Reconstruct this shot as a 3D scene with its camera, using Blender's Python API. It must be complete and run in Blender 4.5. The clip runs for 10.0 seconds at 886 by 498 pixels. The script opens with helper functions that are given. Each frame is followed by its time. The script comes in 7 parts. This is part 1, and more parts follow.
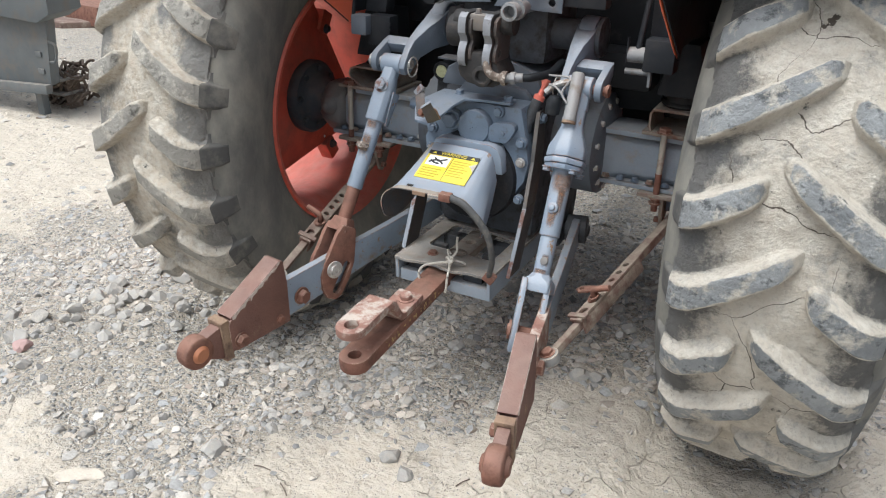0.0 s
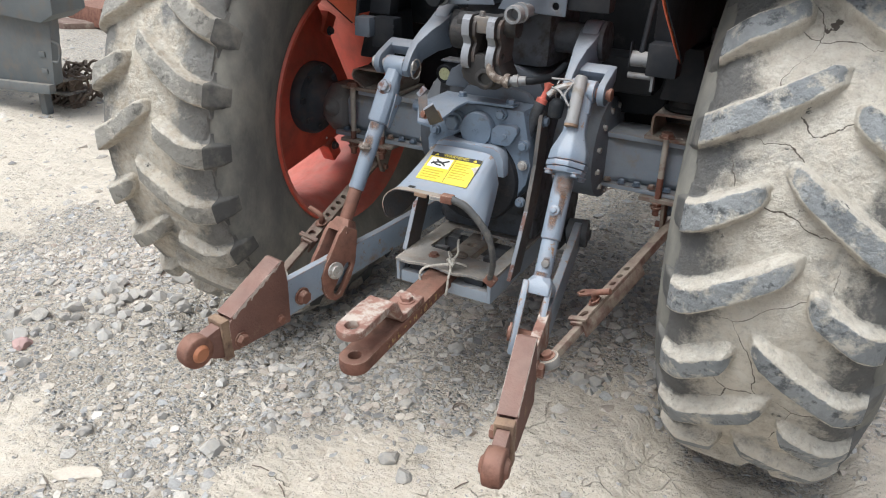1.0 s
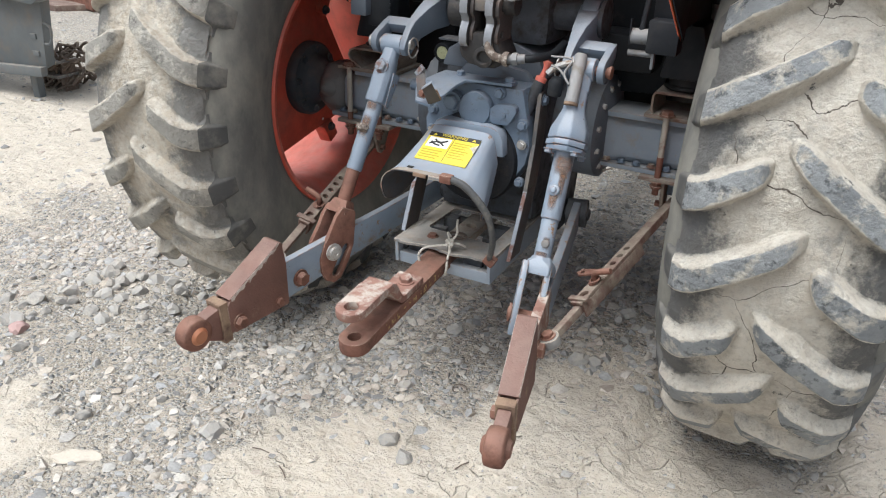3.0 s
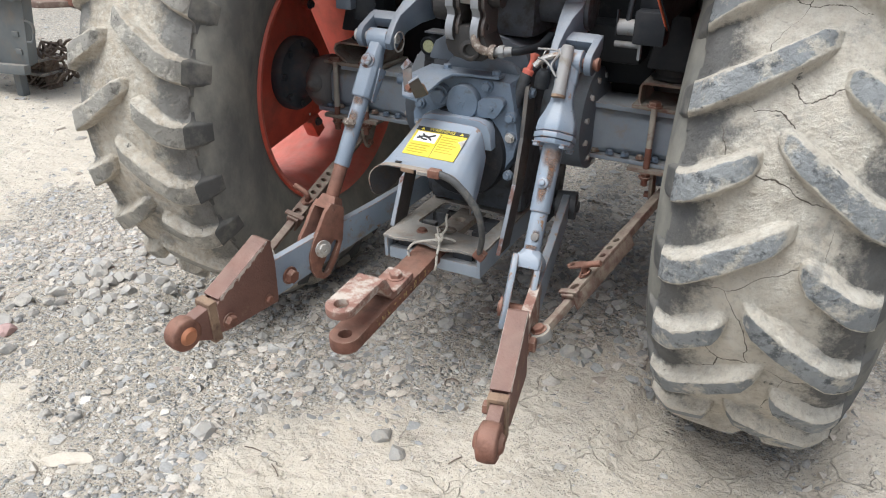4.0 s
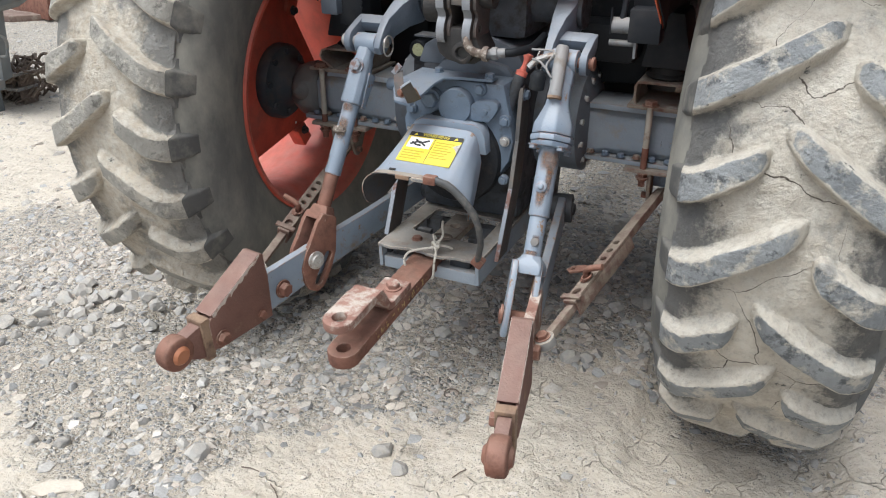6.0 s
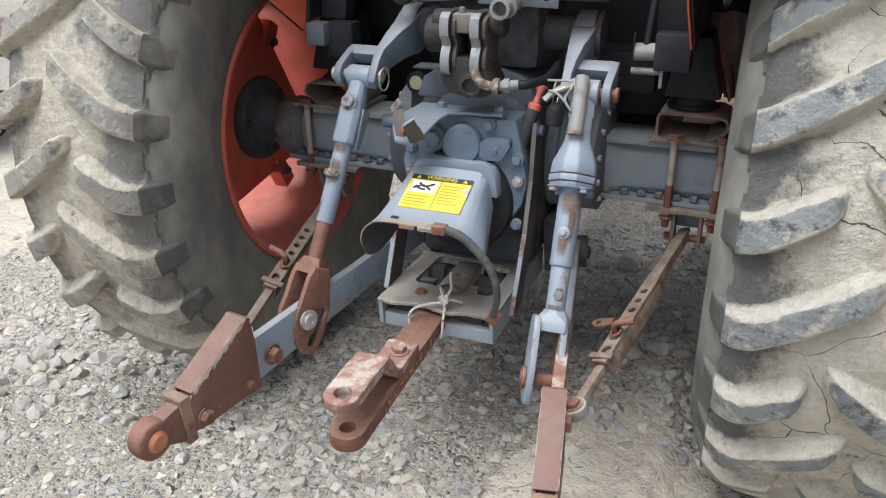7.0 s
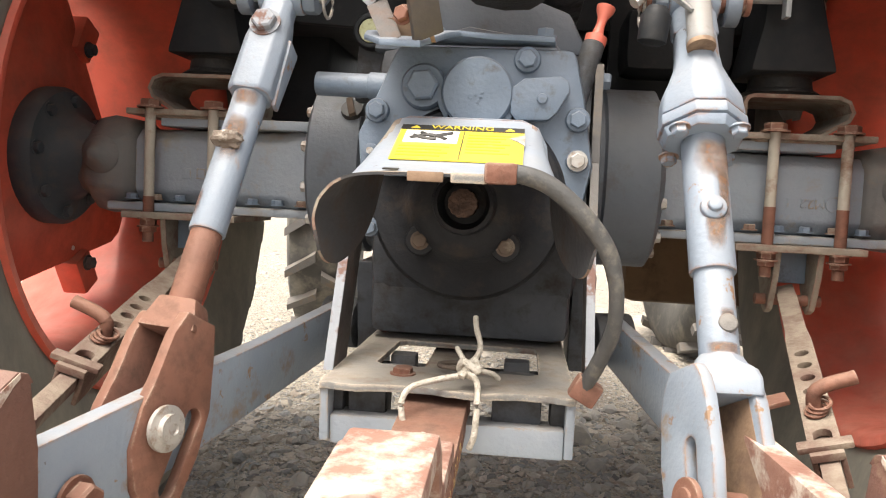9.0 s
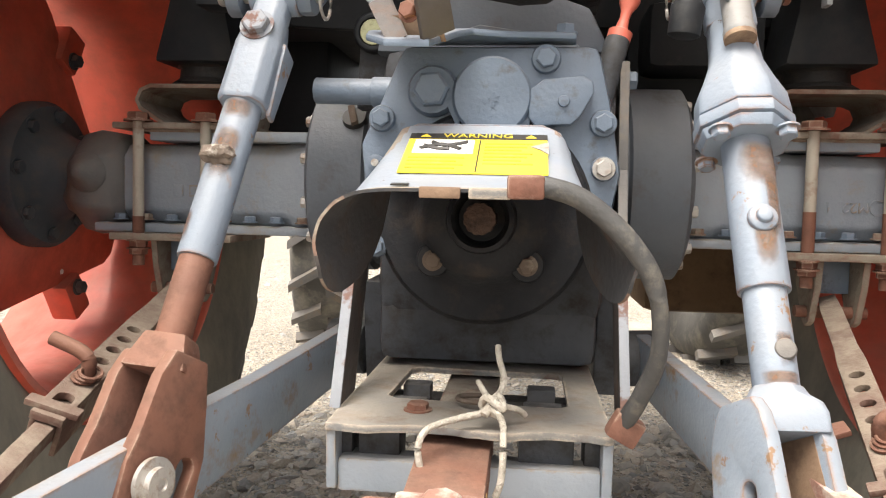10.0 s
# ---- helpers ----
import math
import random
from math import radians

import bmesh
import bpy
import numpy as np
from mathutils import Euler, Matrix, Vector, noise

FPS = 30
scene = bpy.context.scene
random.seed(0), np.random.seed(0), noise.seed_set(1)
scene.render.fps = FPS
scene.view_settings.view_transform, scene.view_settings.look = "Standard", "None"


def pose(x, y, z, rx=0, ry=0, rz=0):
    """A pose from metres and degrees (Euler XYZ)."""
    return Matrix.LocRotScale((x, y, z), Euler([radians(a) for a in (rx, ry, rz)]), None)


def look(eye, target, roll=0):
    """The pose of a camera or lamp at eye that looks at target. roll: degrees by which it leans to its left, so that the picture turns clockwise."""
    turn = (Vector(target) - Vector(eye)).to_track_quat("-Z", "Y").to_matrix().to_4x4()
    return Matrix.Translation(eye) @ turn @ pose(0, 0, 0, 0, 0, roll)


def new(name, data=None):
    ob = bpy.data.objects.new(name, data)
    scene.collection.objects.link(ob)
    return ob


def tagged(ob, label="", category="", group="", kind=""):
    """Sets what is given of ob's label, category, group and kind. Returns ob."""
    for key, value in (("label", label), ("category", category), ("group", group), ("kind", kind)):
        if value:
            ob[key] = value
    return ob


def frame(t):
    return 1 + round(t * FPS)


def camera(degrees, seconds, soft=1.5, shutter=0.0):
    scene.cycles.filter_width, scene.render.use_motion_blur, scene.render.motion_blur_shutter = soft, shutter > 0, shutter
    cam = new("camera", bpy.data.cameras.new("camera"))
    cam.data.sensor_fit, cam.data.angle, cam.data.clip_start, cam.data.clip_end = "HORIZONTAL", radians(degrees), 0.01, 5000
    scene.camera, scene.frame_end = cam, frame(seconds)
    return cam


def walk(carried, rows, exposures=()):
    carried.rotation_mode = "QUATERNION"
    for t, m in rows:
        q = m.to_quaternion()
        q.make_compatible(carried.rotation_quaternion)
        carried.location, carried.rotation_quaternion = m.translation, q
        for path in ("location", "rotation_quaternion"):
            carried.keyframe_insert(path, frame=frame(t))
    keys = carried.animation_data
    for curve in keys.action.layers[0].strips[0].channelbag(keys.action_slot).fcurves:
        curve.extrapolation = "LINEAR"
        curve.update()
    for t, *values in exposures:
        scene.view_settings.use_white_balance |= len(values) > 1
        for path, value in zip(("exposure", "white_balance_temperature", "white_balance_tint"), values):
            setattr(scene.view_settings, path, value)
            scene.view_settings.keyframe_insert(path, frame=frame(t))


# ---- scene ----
cam = camera(59.0, 10.0, 1.1)
PATH = [
    (0, (0.846, -1.823, 1.387), (0.022, -0.214, 0.531), 1.4),
    (0.5, (0.845, -1.831, 1.385), (0.022, -0.217, 0.537), 1.8),
    (1, (0.846, -1.827, 1.379), (0.018, -0.213, 0.535), 2.0),
    (1.5, (0.841, -1.832, 1.379), (0.012, -0.219, 0.535), 2.2),
    (2, (0.842, -1.83, 1.374), (0.017, -0.221, 0.52), 2.2),
    (2.5, (0.837, -1.829, 1.367), (0.019, -0.224, 0.499), 2.1),
    (4, (0.832, -1.813, 1.372), (0.05, -0.208, 0.471), 1.2),
    (4.5, (0.831, -1.814, 1.372), (0.059, -0.204, 0.472), 1.0),
    (5, (0.835, -1.81, 1.374), (0.067, -0.199, 0.473), 0.7),
    (6.5, (0.706, -1.733, 1.35), (-0.012, -0.085, 0.473), -0.2),
    (6.8, (0.651, -1.676, 1.345), (-0.045, -0.01, 0.485), -0.3),
    (7, (0.612, -1.619, 1.322), (-0.077, 0.065, 0.491), -0.5),
    (7.5, (0.455, -1.37, 1.272), (-0.208, 0.375, 0.555), -1.1),
    (7.8, (0.336, -1.219, 1.178), (-0.249, 0.597, 0.577), -1.2),
    (8, (0.243, -1.146, 1.059), (-0.229, 0.731, 0.554), -0.0),
    (8.2, (0.173, -1.101, 0.925), (-0.188, 0.828, 0.539), 1.4),
    (8.5, (0.104, -1.062, 0.729), (-0.159, 0.906, 0.488), 3.2),
    (9, (0.07, -1.018, 0.669), (-0.13, 0.967, 0.531), 2.8),
    (9.5, (0.032, -0.908, 0.649), (-0.115, 1.085, 0.585), 1.7),
    (10, (0.048, -0.927, 0.68), (-0.164, 1.058, 0.554), 1.4),
]
EXPOSURES = [(0, 0.44, 5950, 8), (6.8, 0.44, 5950, 8), (7.5, 0.62, 5850, 8), (8.0, 1.0, 6250, 9), (8.5, 1.34, 7000, 11), (10, 1.25, 6950, 11)]
walk(cam, [(t, look(e, a, r)) for t, e, a, r in PATH], EXPOSURES)


# ---- light ----
world = bpy.data.worlds.new("sky")
scene.world = world
world.use_nodes = True
wn = world.node_tree.nodes
sky = wn.new("ShaderNodeTexSky")
sky.sky_type = "NISHITA"
sky.sun_disc = False
SUN_EL, SUN_AZ = 68.0, 208.0  # degrees; azimuth clockwise from +y
sky.sun_elevation = radians(SUN_EL)
sky.sun_rotation = radians(SUN_AZ)
sky.air_density, sky.dust_density, sky.ozone_density = 1.0, 4.0, 1.0
haze = wn.new("ShaderNodeHueSaturation")
haze.inputs["Saturation"].default_value = 0.25
world.node_tree.links.new(sky.outputs[0], haze.inputs["Color"])
world.node_tree.links.new(haze.outputs[0], wn["Background"].inputs[0])
wn["Background"].inputs[1].default_value = 0.13
sun = new("sun", bpy.data.lights.new("sun", "SUN"))
sun.data.energy = 2.6
sun.data.angle = radians(45.0)
sun.data.color = (1.0, 0.96, 0.9)
sd = Vector((math.sin(radians(SUN_AZ)) * math.cos(radians(SUN_EL)), math.cos(radians(SUN_AZ)) * math.cos(radians(SUN_EL)), math.sin(radians(SUN_EL))))
sun.matrix_world = look(sd * 20, (0, 0, 0))

# ---- materials ----
def mat(name, c1, c2, scale=12.0, c3=None, amount=0.45, scale3=20.0, rough=0.6, metal=0.0, bump=0.15, bscale=120.0, soft=0.06, jitter=0.0, streak=(1, 1, 1), dust=None, dust_amount=0.0):
    """Two tones at a coarse scale, patches of a third (rust, mud, chips), dust on faces that look up, fine bump."""
    m = bpy.data.materials.new(name)
    m.use_nodes = True
    nt = m.node_tree
    N, L = nt.nodes, nt.links
    b = N["Principled BSDF"]
    geo = N.new("ShaderNodeNewGeometry")
    mp = N.new("ShaderNodeMapping")
    mp.inputs["Scale"].default_value = streak
    L.new(geo.outputs["Position"], mp.inputs[0])
    n1 = N.new("ShaderNodeTexNoise")
    n1.inputs["Scale"].default_value, n1.inputs["Detail"].default_value, n1.inputs["Roughness"].default_value = scale, 6, 0.6
    L.new(mp.outputs[0], n1.inputs[0])
    r1 = N.new("ShaderNodeMapRange")
    r1.inputs[1].default_value, r1.inputs[2].default_value = 0.3, 0.7
    L.new(n1.outputs[0], r1.inputs[0])
    mx = N.new("ShaderNodeMix")
    mx.data_type = "RGBA"
    mx.inputs[6].default_value, mx.inputs[7].default_value = (*c1, 1), (*c2, 1)
    L.new(r1.outputs[0], mx.inputs[0])
    out = mx.outputs[2]
    if jitter:
        oi = N.new("ShaderNodeObjectInfo")
        hsv = N.new("ShaderNodeHueSaturation")
        rr = N.new("ShaderNodeMapRange")
        rr.inputs[3].default_value, rr.inputs[4].default_value = 1 - jitter, 1 + jitter
        L.new(oi.outputs["Random"], rr.inputs[0])
        L.new(rr.outputs[0], hsv.inputs["Value"])
        L.new(out, hsv.inputs["Color"])
        out = hsv.outputs[0]
    rval = None
    if c3:
        n3 = N.new("ShaderNodeTexNoise")
        n3.inputs["Scale"].default_value, n3.inputs["Detail"].default_value, n3.inputs["Roughness"].default_value = scale3, 9, 0.68
        L.new(mp.outputs[0], n3.inputs[0])
        r3 = N.new("ShaderNodeMapRange")
        r3.inputs[1].default_value, r3.inputs[2].default_value = 1 - amount - soft, 1 - amount + soft
        L.new(n3.outputs[0], r3.inputs[0])
        m3 = N.new("ShaderNodeMix")
        m3.data_type = "RGBA"
        m3.inputs[7].default_value = (*c3, 1)
        L.new(r3.outputs[0], m3.inputs[0])
        L.new(out, m3.inputs[6])
        out = m3.outputs[2]
        rval = r3.outputs[0]
    if dust:
        sx = N.new("ShaderNodeSeparateXYZ")
        L.new(geo.outputs["Normal"], sx.inputs[0])
        nd = N.new("ShaderNodeTexNoise")
        nd.inputs["Scale"].default_value, nd.inputs["Detail"].default_value = 25, 8
        L.new(geo.outputs["Position"], nd.inputs[0])
        ad = N.new("ShaderNodeMath")
        ad.operation = "MULTIPLY"
        rd = N.new("ShaderNodeMapRange")
        rd.inputs[1].default_value, rd.inputs[2].default_value = -0.2, 0.9
        rd.inputs[4].default_value = dust_amount * 1.7
        L.new(sx.outputs[2], rd.inputs[0])
        L.new(rd.outputs[0], ad.inputs[0])
        L.new(nd.outputs[0], ad.inputs[1])
        md = N.new("ShaderNodeMix")
        md.data_type = "RGBA"
        md.inputs[7].default_value = (*dust, 1)
        L.new(ad.outputs[0], md.inputs[0])
        L.new(out, md.inputs[6])
        out = md.outputs[2]
    L.new(out, b.inputs["Base Color"])
    if rval is not None:
        rg = N.new("ShaderNodeMapRange")
        rg.inputs[3].default_value, rg.inputs[4].default_value = rough, min(0.95, rough + 0.3)
        L.new(rval, rg.inputs[0])
        L.new(rg.outputs[0], b.inputs["Roughness"])
    else:
        b.inputs["Roughness"].default_value = rough
    b.inputs["Metallic"].default_value = metal
    if bump:
        nb = N.new("ShaderNodeTexNoise")
        nb.inputs["Scale"].default_value, nb.inputs["Detail"].default_value = bscale, 6
        L.new(geo.outputs["Position"], nb.inputs[0])
        bp = N.new("ShaderNodeBump")
        bp.inputs["Strength"].default_value, bp.inputs["Distance"].default_value = bump, 0.004
        L.new(nb.outputs[0], bp.inputs["Height"])
        L.new(bp.outputs[0], b.inputs["Normal"])
    return m


DUST = (0.36, 0.31, 0.25)
CASE = mat("case_paint", (0.102, 0.143, 0.20), (0.157, 0.206, 0.27), 9, (0.075, 0.070, 0.066), 0.34, 30, 0.5, 0, 0.25, 160, 0.08, dust=(0.20, 0.193, 0.188), dust_amount=0.5)
# Greasy dark case paint; on some parts it also stands in for shade.
CASE_LOW = mat("greasy_shaded_case_paint", (0.042, 0.047, 0.056), (0.073, 0.081, 0.094), 14, (0.035, 0.032, 0.03), 0.42, 26, 0.55, 0, 0.3, 140, 0.1, dust=(0.20, 0.19, 0.175), dust_amount=0.4)
# Grease-black casting; the shade the guard throws on it is coloured in too.
PTO = mat("black_greasy_shaded_casting", (0.015, 0.0165, 0.020), (0.028, 0.030, 0.034), 12, (0.07, 0.055, 0.045), 0.36, 18, 0.5, 0, 0.35, 110, 0.12)
GUARD = mat("guard_paint", (0.195, 0.25, 0.325), (0.24, 0.298, 0.372), 8, (0.16, 0.10, 0.07), 0.29, 30, 0.42, 0, 0.1, 160, 0.03, dust=DUST, dust_amount=0.3)
# Guard's inside: grease, with the shade under the sheet put into the colour.
GUARD_IN = mat("greasy_shaded_guard_lining", (0.036, 0.038, 0.042), (0.06, 0.062, 0.066), 9, (0.085, 0.06, 0.045), 0.40, 14, 0.6, 0, 0.25, 120, 0.1)
ROD = mat("rod_paint", (0.195, 0.252, 0.328), (0.25, 0.308, 0.385), 7, (0.27, 0.15, 0.08), 0.36, 15, 0.5, 0, 0.2, 150, 0.05, streak=(1, 1, 0.4), dust=DUST, dust_amount=0.35)
ARM = mat("lift_arm_paint", (0.125, 0.158, 0.205), (0.175, 0.212, 0.262), 9, (0.10, 0.09, 0.08), 0.33, 16, 0.5, 0, 0.2, 150, 0.06, dust=DUST, dust_amount=0.3)
LINK = mat("link_paint", (0.20, 0.257, 0.33), (0.262, 0.32, 0.393), 10, (0.25, 0.185, 0.125), 0.38, 16, 0.45, 0, 0.2, 150, 0.07, dust=DUST, dust_amount=0.4)
RUST = mat("rusty_steel", (0.150, 0.062, 0.042), (0.225, 0.096, 0.062), 16, (0.11, 0.052, 0.036), 0.42, 26, 0.7, 0.1, 0.25, 160, 0.1, dust=(0.36, 0.25, 0.19), dust_amount=0.25)
RUSTY_PAINT = mat("worn_rust_and_primer", (0.205, 0.10, 0.074), (0.32, 0.18, 0.138), 18, (0.47, 0.40, 0.34), 0.47, 22, 0.7, 0.05, 0.35, 160, 0.06)
RUSTMUD = mat("muddy_rust", (0.29, 0.258, 0.21), (0.20, 0.17, 0.135), 12, (0.165, 0.088, 0.064), 0.45, 16, 0.85, 0, 0.5, 150, 0.08, dust=(0.36, 0.325, 0.275), dust_amount=0.4)
STABIL = mat("muddy_stabiliser_rust", (0.25, 0.205, 0.155), (0.165, 0.122, 0.090), 14, (0.125, 0.066, 0.050), 0.50, 18, 0.8, 0, 0.5, 150, 0.07, dust=(0.31, 0.265, 0.215), dust_amount=0.35)
STAIN = mat("rust_stained_paint", (0.21, 0.13, 0.085), (0.29, 0.20, 0.13), 14, (0.12, 0.075, 0.055), 0.45, 20, 0.75, 0, 0.3, 150, 0.1)
DRUM = mat("dark_blue_grey_drum_paint", (0.098, 0.118, 0.146), (0.14, 0.162, 0.192), 8, (0.10, 0.085, 0.072), 0.34, 14, 0.55, 0, 0.2, 140, 0.1, dust=(0.25, 0.23, 0.2), dust_amount=0.3)
STREAK = mat("rust_run", (0.15, 0.082, 0.045), (0.25, 0.14, 0.075), 22, (0.14, 0.075, 0.05), 0.42, 30, 0.75, 0, 0.25, 150, 0.08, streak=(1, 1, 0.45))
AXLE = mat("dusty_axle_paint", (0.205, 0.245, 0.295), (0.275, 0.315, 0.362), 9, (0.27, 0.235, 0.19), 0.37, 12, 0.6, 0, 0.3, 150, 0.08, dust=(0.36, 0.32, 0.27), dust_amount=0.5)
DARK_RUST = mat("dark_rust", (0.10, 0.05, 0.035), (0.15, 0.075, 0.05), 30, (0.05, 0.035, 0.03), 0.45, 60, 0.7, 0.1, 0.5, 200, 0.1)
IMPL = mat("dark_grey_implement_paint", (0.085, 0.098, 0.105), (0.12, 0.135, 0.142), 5, (0.16, 0.14, 0.12), 0.40, 9, 0.6, 0, 0.2, 60, 0.1, dust=DUST, dust_amount=0.5)
CHIPPED = mat("chipped_paint", (0.29, 0.305, 0.33), (0.21, 0.232, 0.265), 10, (0.17, 0.098, 0.08), 0.48, 18, 0.6, 0, 0.2, 150, 0.03)
FRAME = mat("dusty_frame_steel", (0.205, 0.196, 0.178), (0.155, 0.17, 0.185), 12, (0.125, 0.085, 0.068), 0.42, 24, 0.8, 0, 0.35, 150, 0.08, dust=DUST, dust_amount=0.55)
STEEL = mat("bare_steel", (0.42, 0.41, 0.39), (0.52, 0.50, 0.47), 30, (0.25, 0.15, 0.09), 0.4, 50, 0.45, 0.5, 0.2, 200, 0.1)
SILVER = mat("worn_bright_edge", (0.20, 0.21, 0.225), (0.285, 0.29, 0.305), 25, (0.10, 0.085, 0.075), 0.36, 20, 0.45, 0.2, 0.2, 160, 0.05)
SLEEVE = mat("red_brown_sleeve_steel", (0.122, 0.056, 0.043), (0.18, 0.084, 0.062), 14, (0.32, 0.225, 0.15), 0.34, 12, 0.7, 0.05, 0.35, 160, 0.07, dust=(0.36, 0.27, 0.22), dust_amount=0.3)
TORN = mat("torn_pale_paint", (0.50, 0.42, 0.36), (0.58, 0.52, 0.46), 60, (0.25, 0.13, 0.10), 0.42, 60, 0.8, 0, 0.2)
GREASE = mat("greasy_cast_iron", (0.028, 0.028, 0.029), (0.050, 0.047, 0.045), 16, (0.085, 0.068, 0.056), 0.36, 30, 0.6, 0.1, 0.4, 120, 0.12)
CAKED = mat("caked_grease", (0.13, 0.10, 0.08), (0.20, 0.16, 0.13), 60, (0.42, 0.38, 0.33), 0.42, 90, 0.9, 0, 0.6, 200, 0.06)
BLACK = mat("black_plastic", (0.012, 0.0132, 0.0152), (0.019, 0.021, 0.024), 10, (0.06, 0.057, 0.054), 0.27, 18, 0.55, 0, 0.15, 100, 0.15)
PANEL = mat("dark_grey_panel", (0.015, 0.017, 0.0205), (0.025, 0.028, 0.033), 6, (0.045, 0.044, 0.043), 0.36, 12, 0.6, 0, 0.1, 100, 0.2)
GREYBOX = mat("grey_painted_steel", (0.17, 0.18, 0.19), (0.24, 0.25, 0.26), 8, (0.10, 0.07, 0.05), 0.36, 20, 0.6, 0, 0.2, 100, 0.08, dust=DUST, dust_amount=0.5)
ORANGE = mat("orange_paint", (0.80, 0.165, 0.08), (0.86, 0.205, 0.105), 6, (0.45, 0.09, 0.04), 0.35, 12, 0.35, 0, 0.05, 100, 0.2)
RIM = mat("faded_orange_rim_paint", (0.585, 0.077, 0.042), (0.68, 0.112, 0.066), 6, (0.33, 0.085, 0.055), 0.40, 14, 0.4, 0, 0.08, 100, 0.2, dust=(0.55, 0.33, 0.26), dust_amount=0.4)
HUB = mat("hub_paint", (0.040, 0.050, 0.062), (0.060, 0.072, 0.086), 10, (0.10, 0.085, 0.075), 0.38, 20, 0.55, 0, 0.2, 120, 0.12, dust=DUST, dust_amount=0.25)
YELLOW = mat("yellow_decal", (0.66, 0.52, 0.04), (0.72, 0.585, 0.075), 10, (0.72, 0.60, 0.20), 0.33, 30, 0.35, 0, 0.03)
WHITE = mat("white_decal", (0.78, 0.77, 0.74), (0.84, 0.83, 0.80), 10, None, rough=0.4, bump=0)
INK = mat("black_ink", (0.02, 0.02, 0.02), (0.035, 0.033, 0.03), 20, None, rough=0.5, bump=0)
INKY = mat("olive_print", (0.42, 0.32, 0.02), (0.46, 0.36, 0.03), 20, None, rough=0.5, bump=0)
RED = mat("red_plastic", (0.70, 0.17, 0.12), (0.76, 0.23, 0.17), 20, None, rough=0.4, bump=0.03)
ROPE = mat("cotton_rope", (0.48, 0.44, 0.37), (0.60, 0.56, 0.49), 60, (0.28, 0.24, 0.19), 0.4, 90, 0.9, 0, 0.8, 400, 0.1)
HOSE = mat("weathered_rubber_hose", (0.048, 0.049, 0.050), (0.082, 0.081, 0.079), 30, (0.17, 0.155, 0.13), 0.38, 40, 0.6, 0, 0.3, 150, 0.1)
GLASS = mat("sight_glass", (0.30, 0.30, 0.17), (0.42, 0.42, 0.25), 120, (0.2, 0.2, 0.1), 0.4, 150, 0.3, 0, 0)
WIRE = mat("rusty_wire", (0.10, 0.075, 0.06), (0.16, 0.12, 0.09), 20, (0.25, 0.21, 0.17), 0.4, 40, 0.85, 0, 0.3)
ZINC = mat("dusty_plated_bolt", (0.36, 0.325, 0.27), (0.46, 0.42, 0.355), 14, (0.20, 0.105, 0.07), 0.40, 12, 0.7, 0.1, 0.3, 150, 0.08)
HUBCASE = mat("muddy_dark_casting", (0.105, 0.104, 0.105), (0.15, 0.146, 0.142), 10, (0.20, 0.155, 0.115), 0.40, 14, 0.65, 0, 0.3, 140, 0.1, dust=DUST, dust_amount=0.3)
MUDBROWN = mat("brown_caked_mud", (0.15, 0.095, 0.055), (0.22, 0.145, 0.085), 8, (0.10, 0.065, 0.042), 0.42, 16, 0.9, 0, 0.5, 60, 0.1)
GRIME = mat("grimy_dark_steel", (0.050, 0.043, 0.040), (0.085, 0.074, 0.068), 14, (0.13, 0.085, 0.065), 0.38, 22, 0.6, 0, 0.3, 130, 0.1)
SHEET = mat("dusty_pale_sheet", (0.40, 0.385, 0.36), (0.50, 0.48, 0.45), 9, (0.27, 0.25, 0.23), 0.42, 16, 0.85, 0, 0.3, 120, 0.1)
OCHRE = mat("worn_ochre_paint", (0.40, 0.27, 0.10), (0.46, 0.33, 0.15), 30, (0.17, 0.08, 0.055), 0.52, 60, 0.7, 0, 0.2, 150, 0.04)
SHAFT = mat("dark_shaft_rust", (0.050, 0.025, 0.016), (0.082, 0.042, 0.026), 40, (0.03, 0.02, 0.016), 0.45, 60, 0.6, 0.1, 0.4, 200, 0.1)
WOOD = mat("weathered_log", (0.13, 0.085, 0.07), (0.20, 0.14, 0.11), 8, (0.30, 0.25, 0.20), 0.4, 14, 0.9, 0, 0.4, 60, 0.1)
STONE = mat("loose_stone", (0.37, 0.36, 0.34), (0.29, 0.287, 0.28), 30, (0.46, 0.42, 0.36), 0.42, 40, 0.85, 0, 0.4, 200, 0.1, jitter=0.35, dust=(0.42, 0.37, 0.30), dust_amount=0.4)
PINK = mat("reddish_stone", (0.45, 0.30, 0.27), (0.38, 0.26, 0.24), 30, None, rough=0.85, bump=0.3)


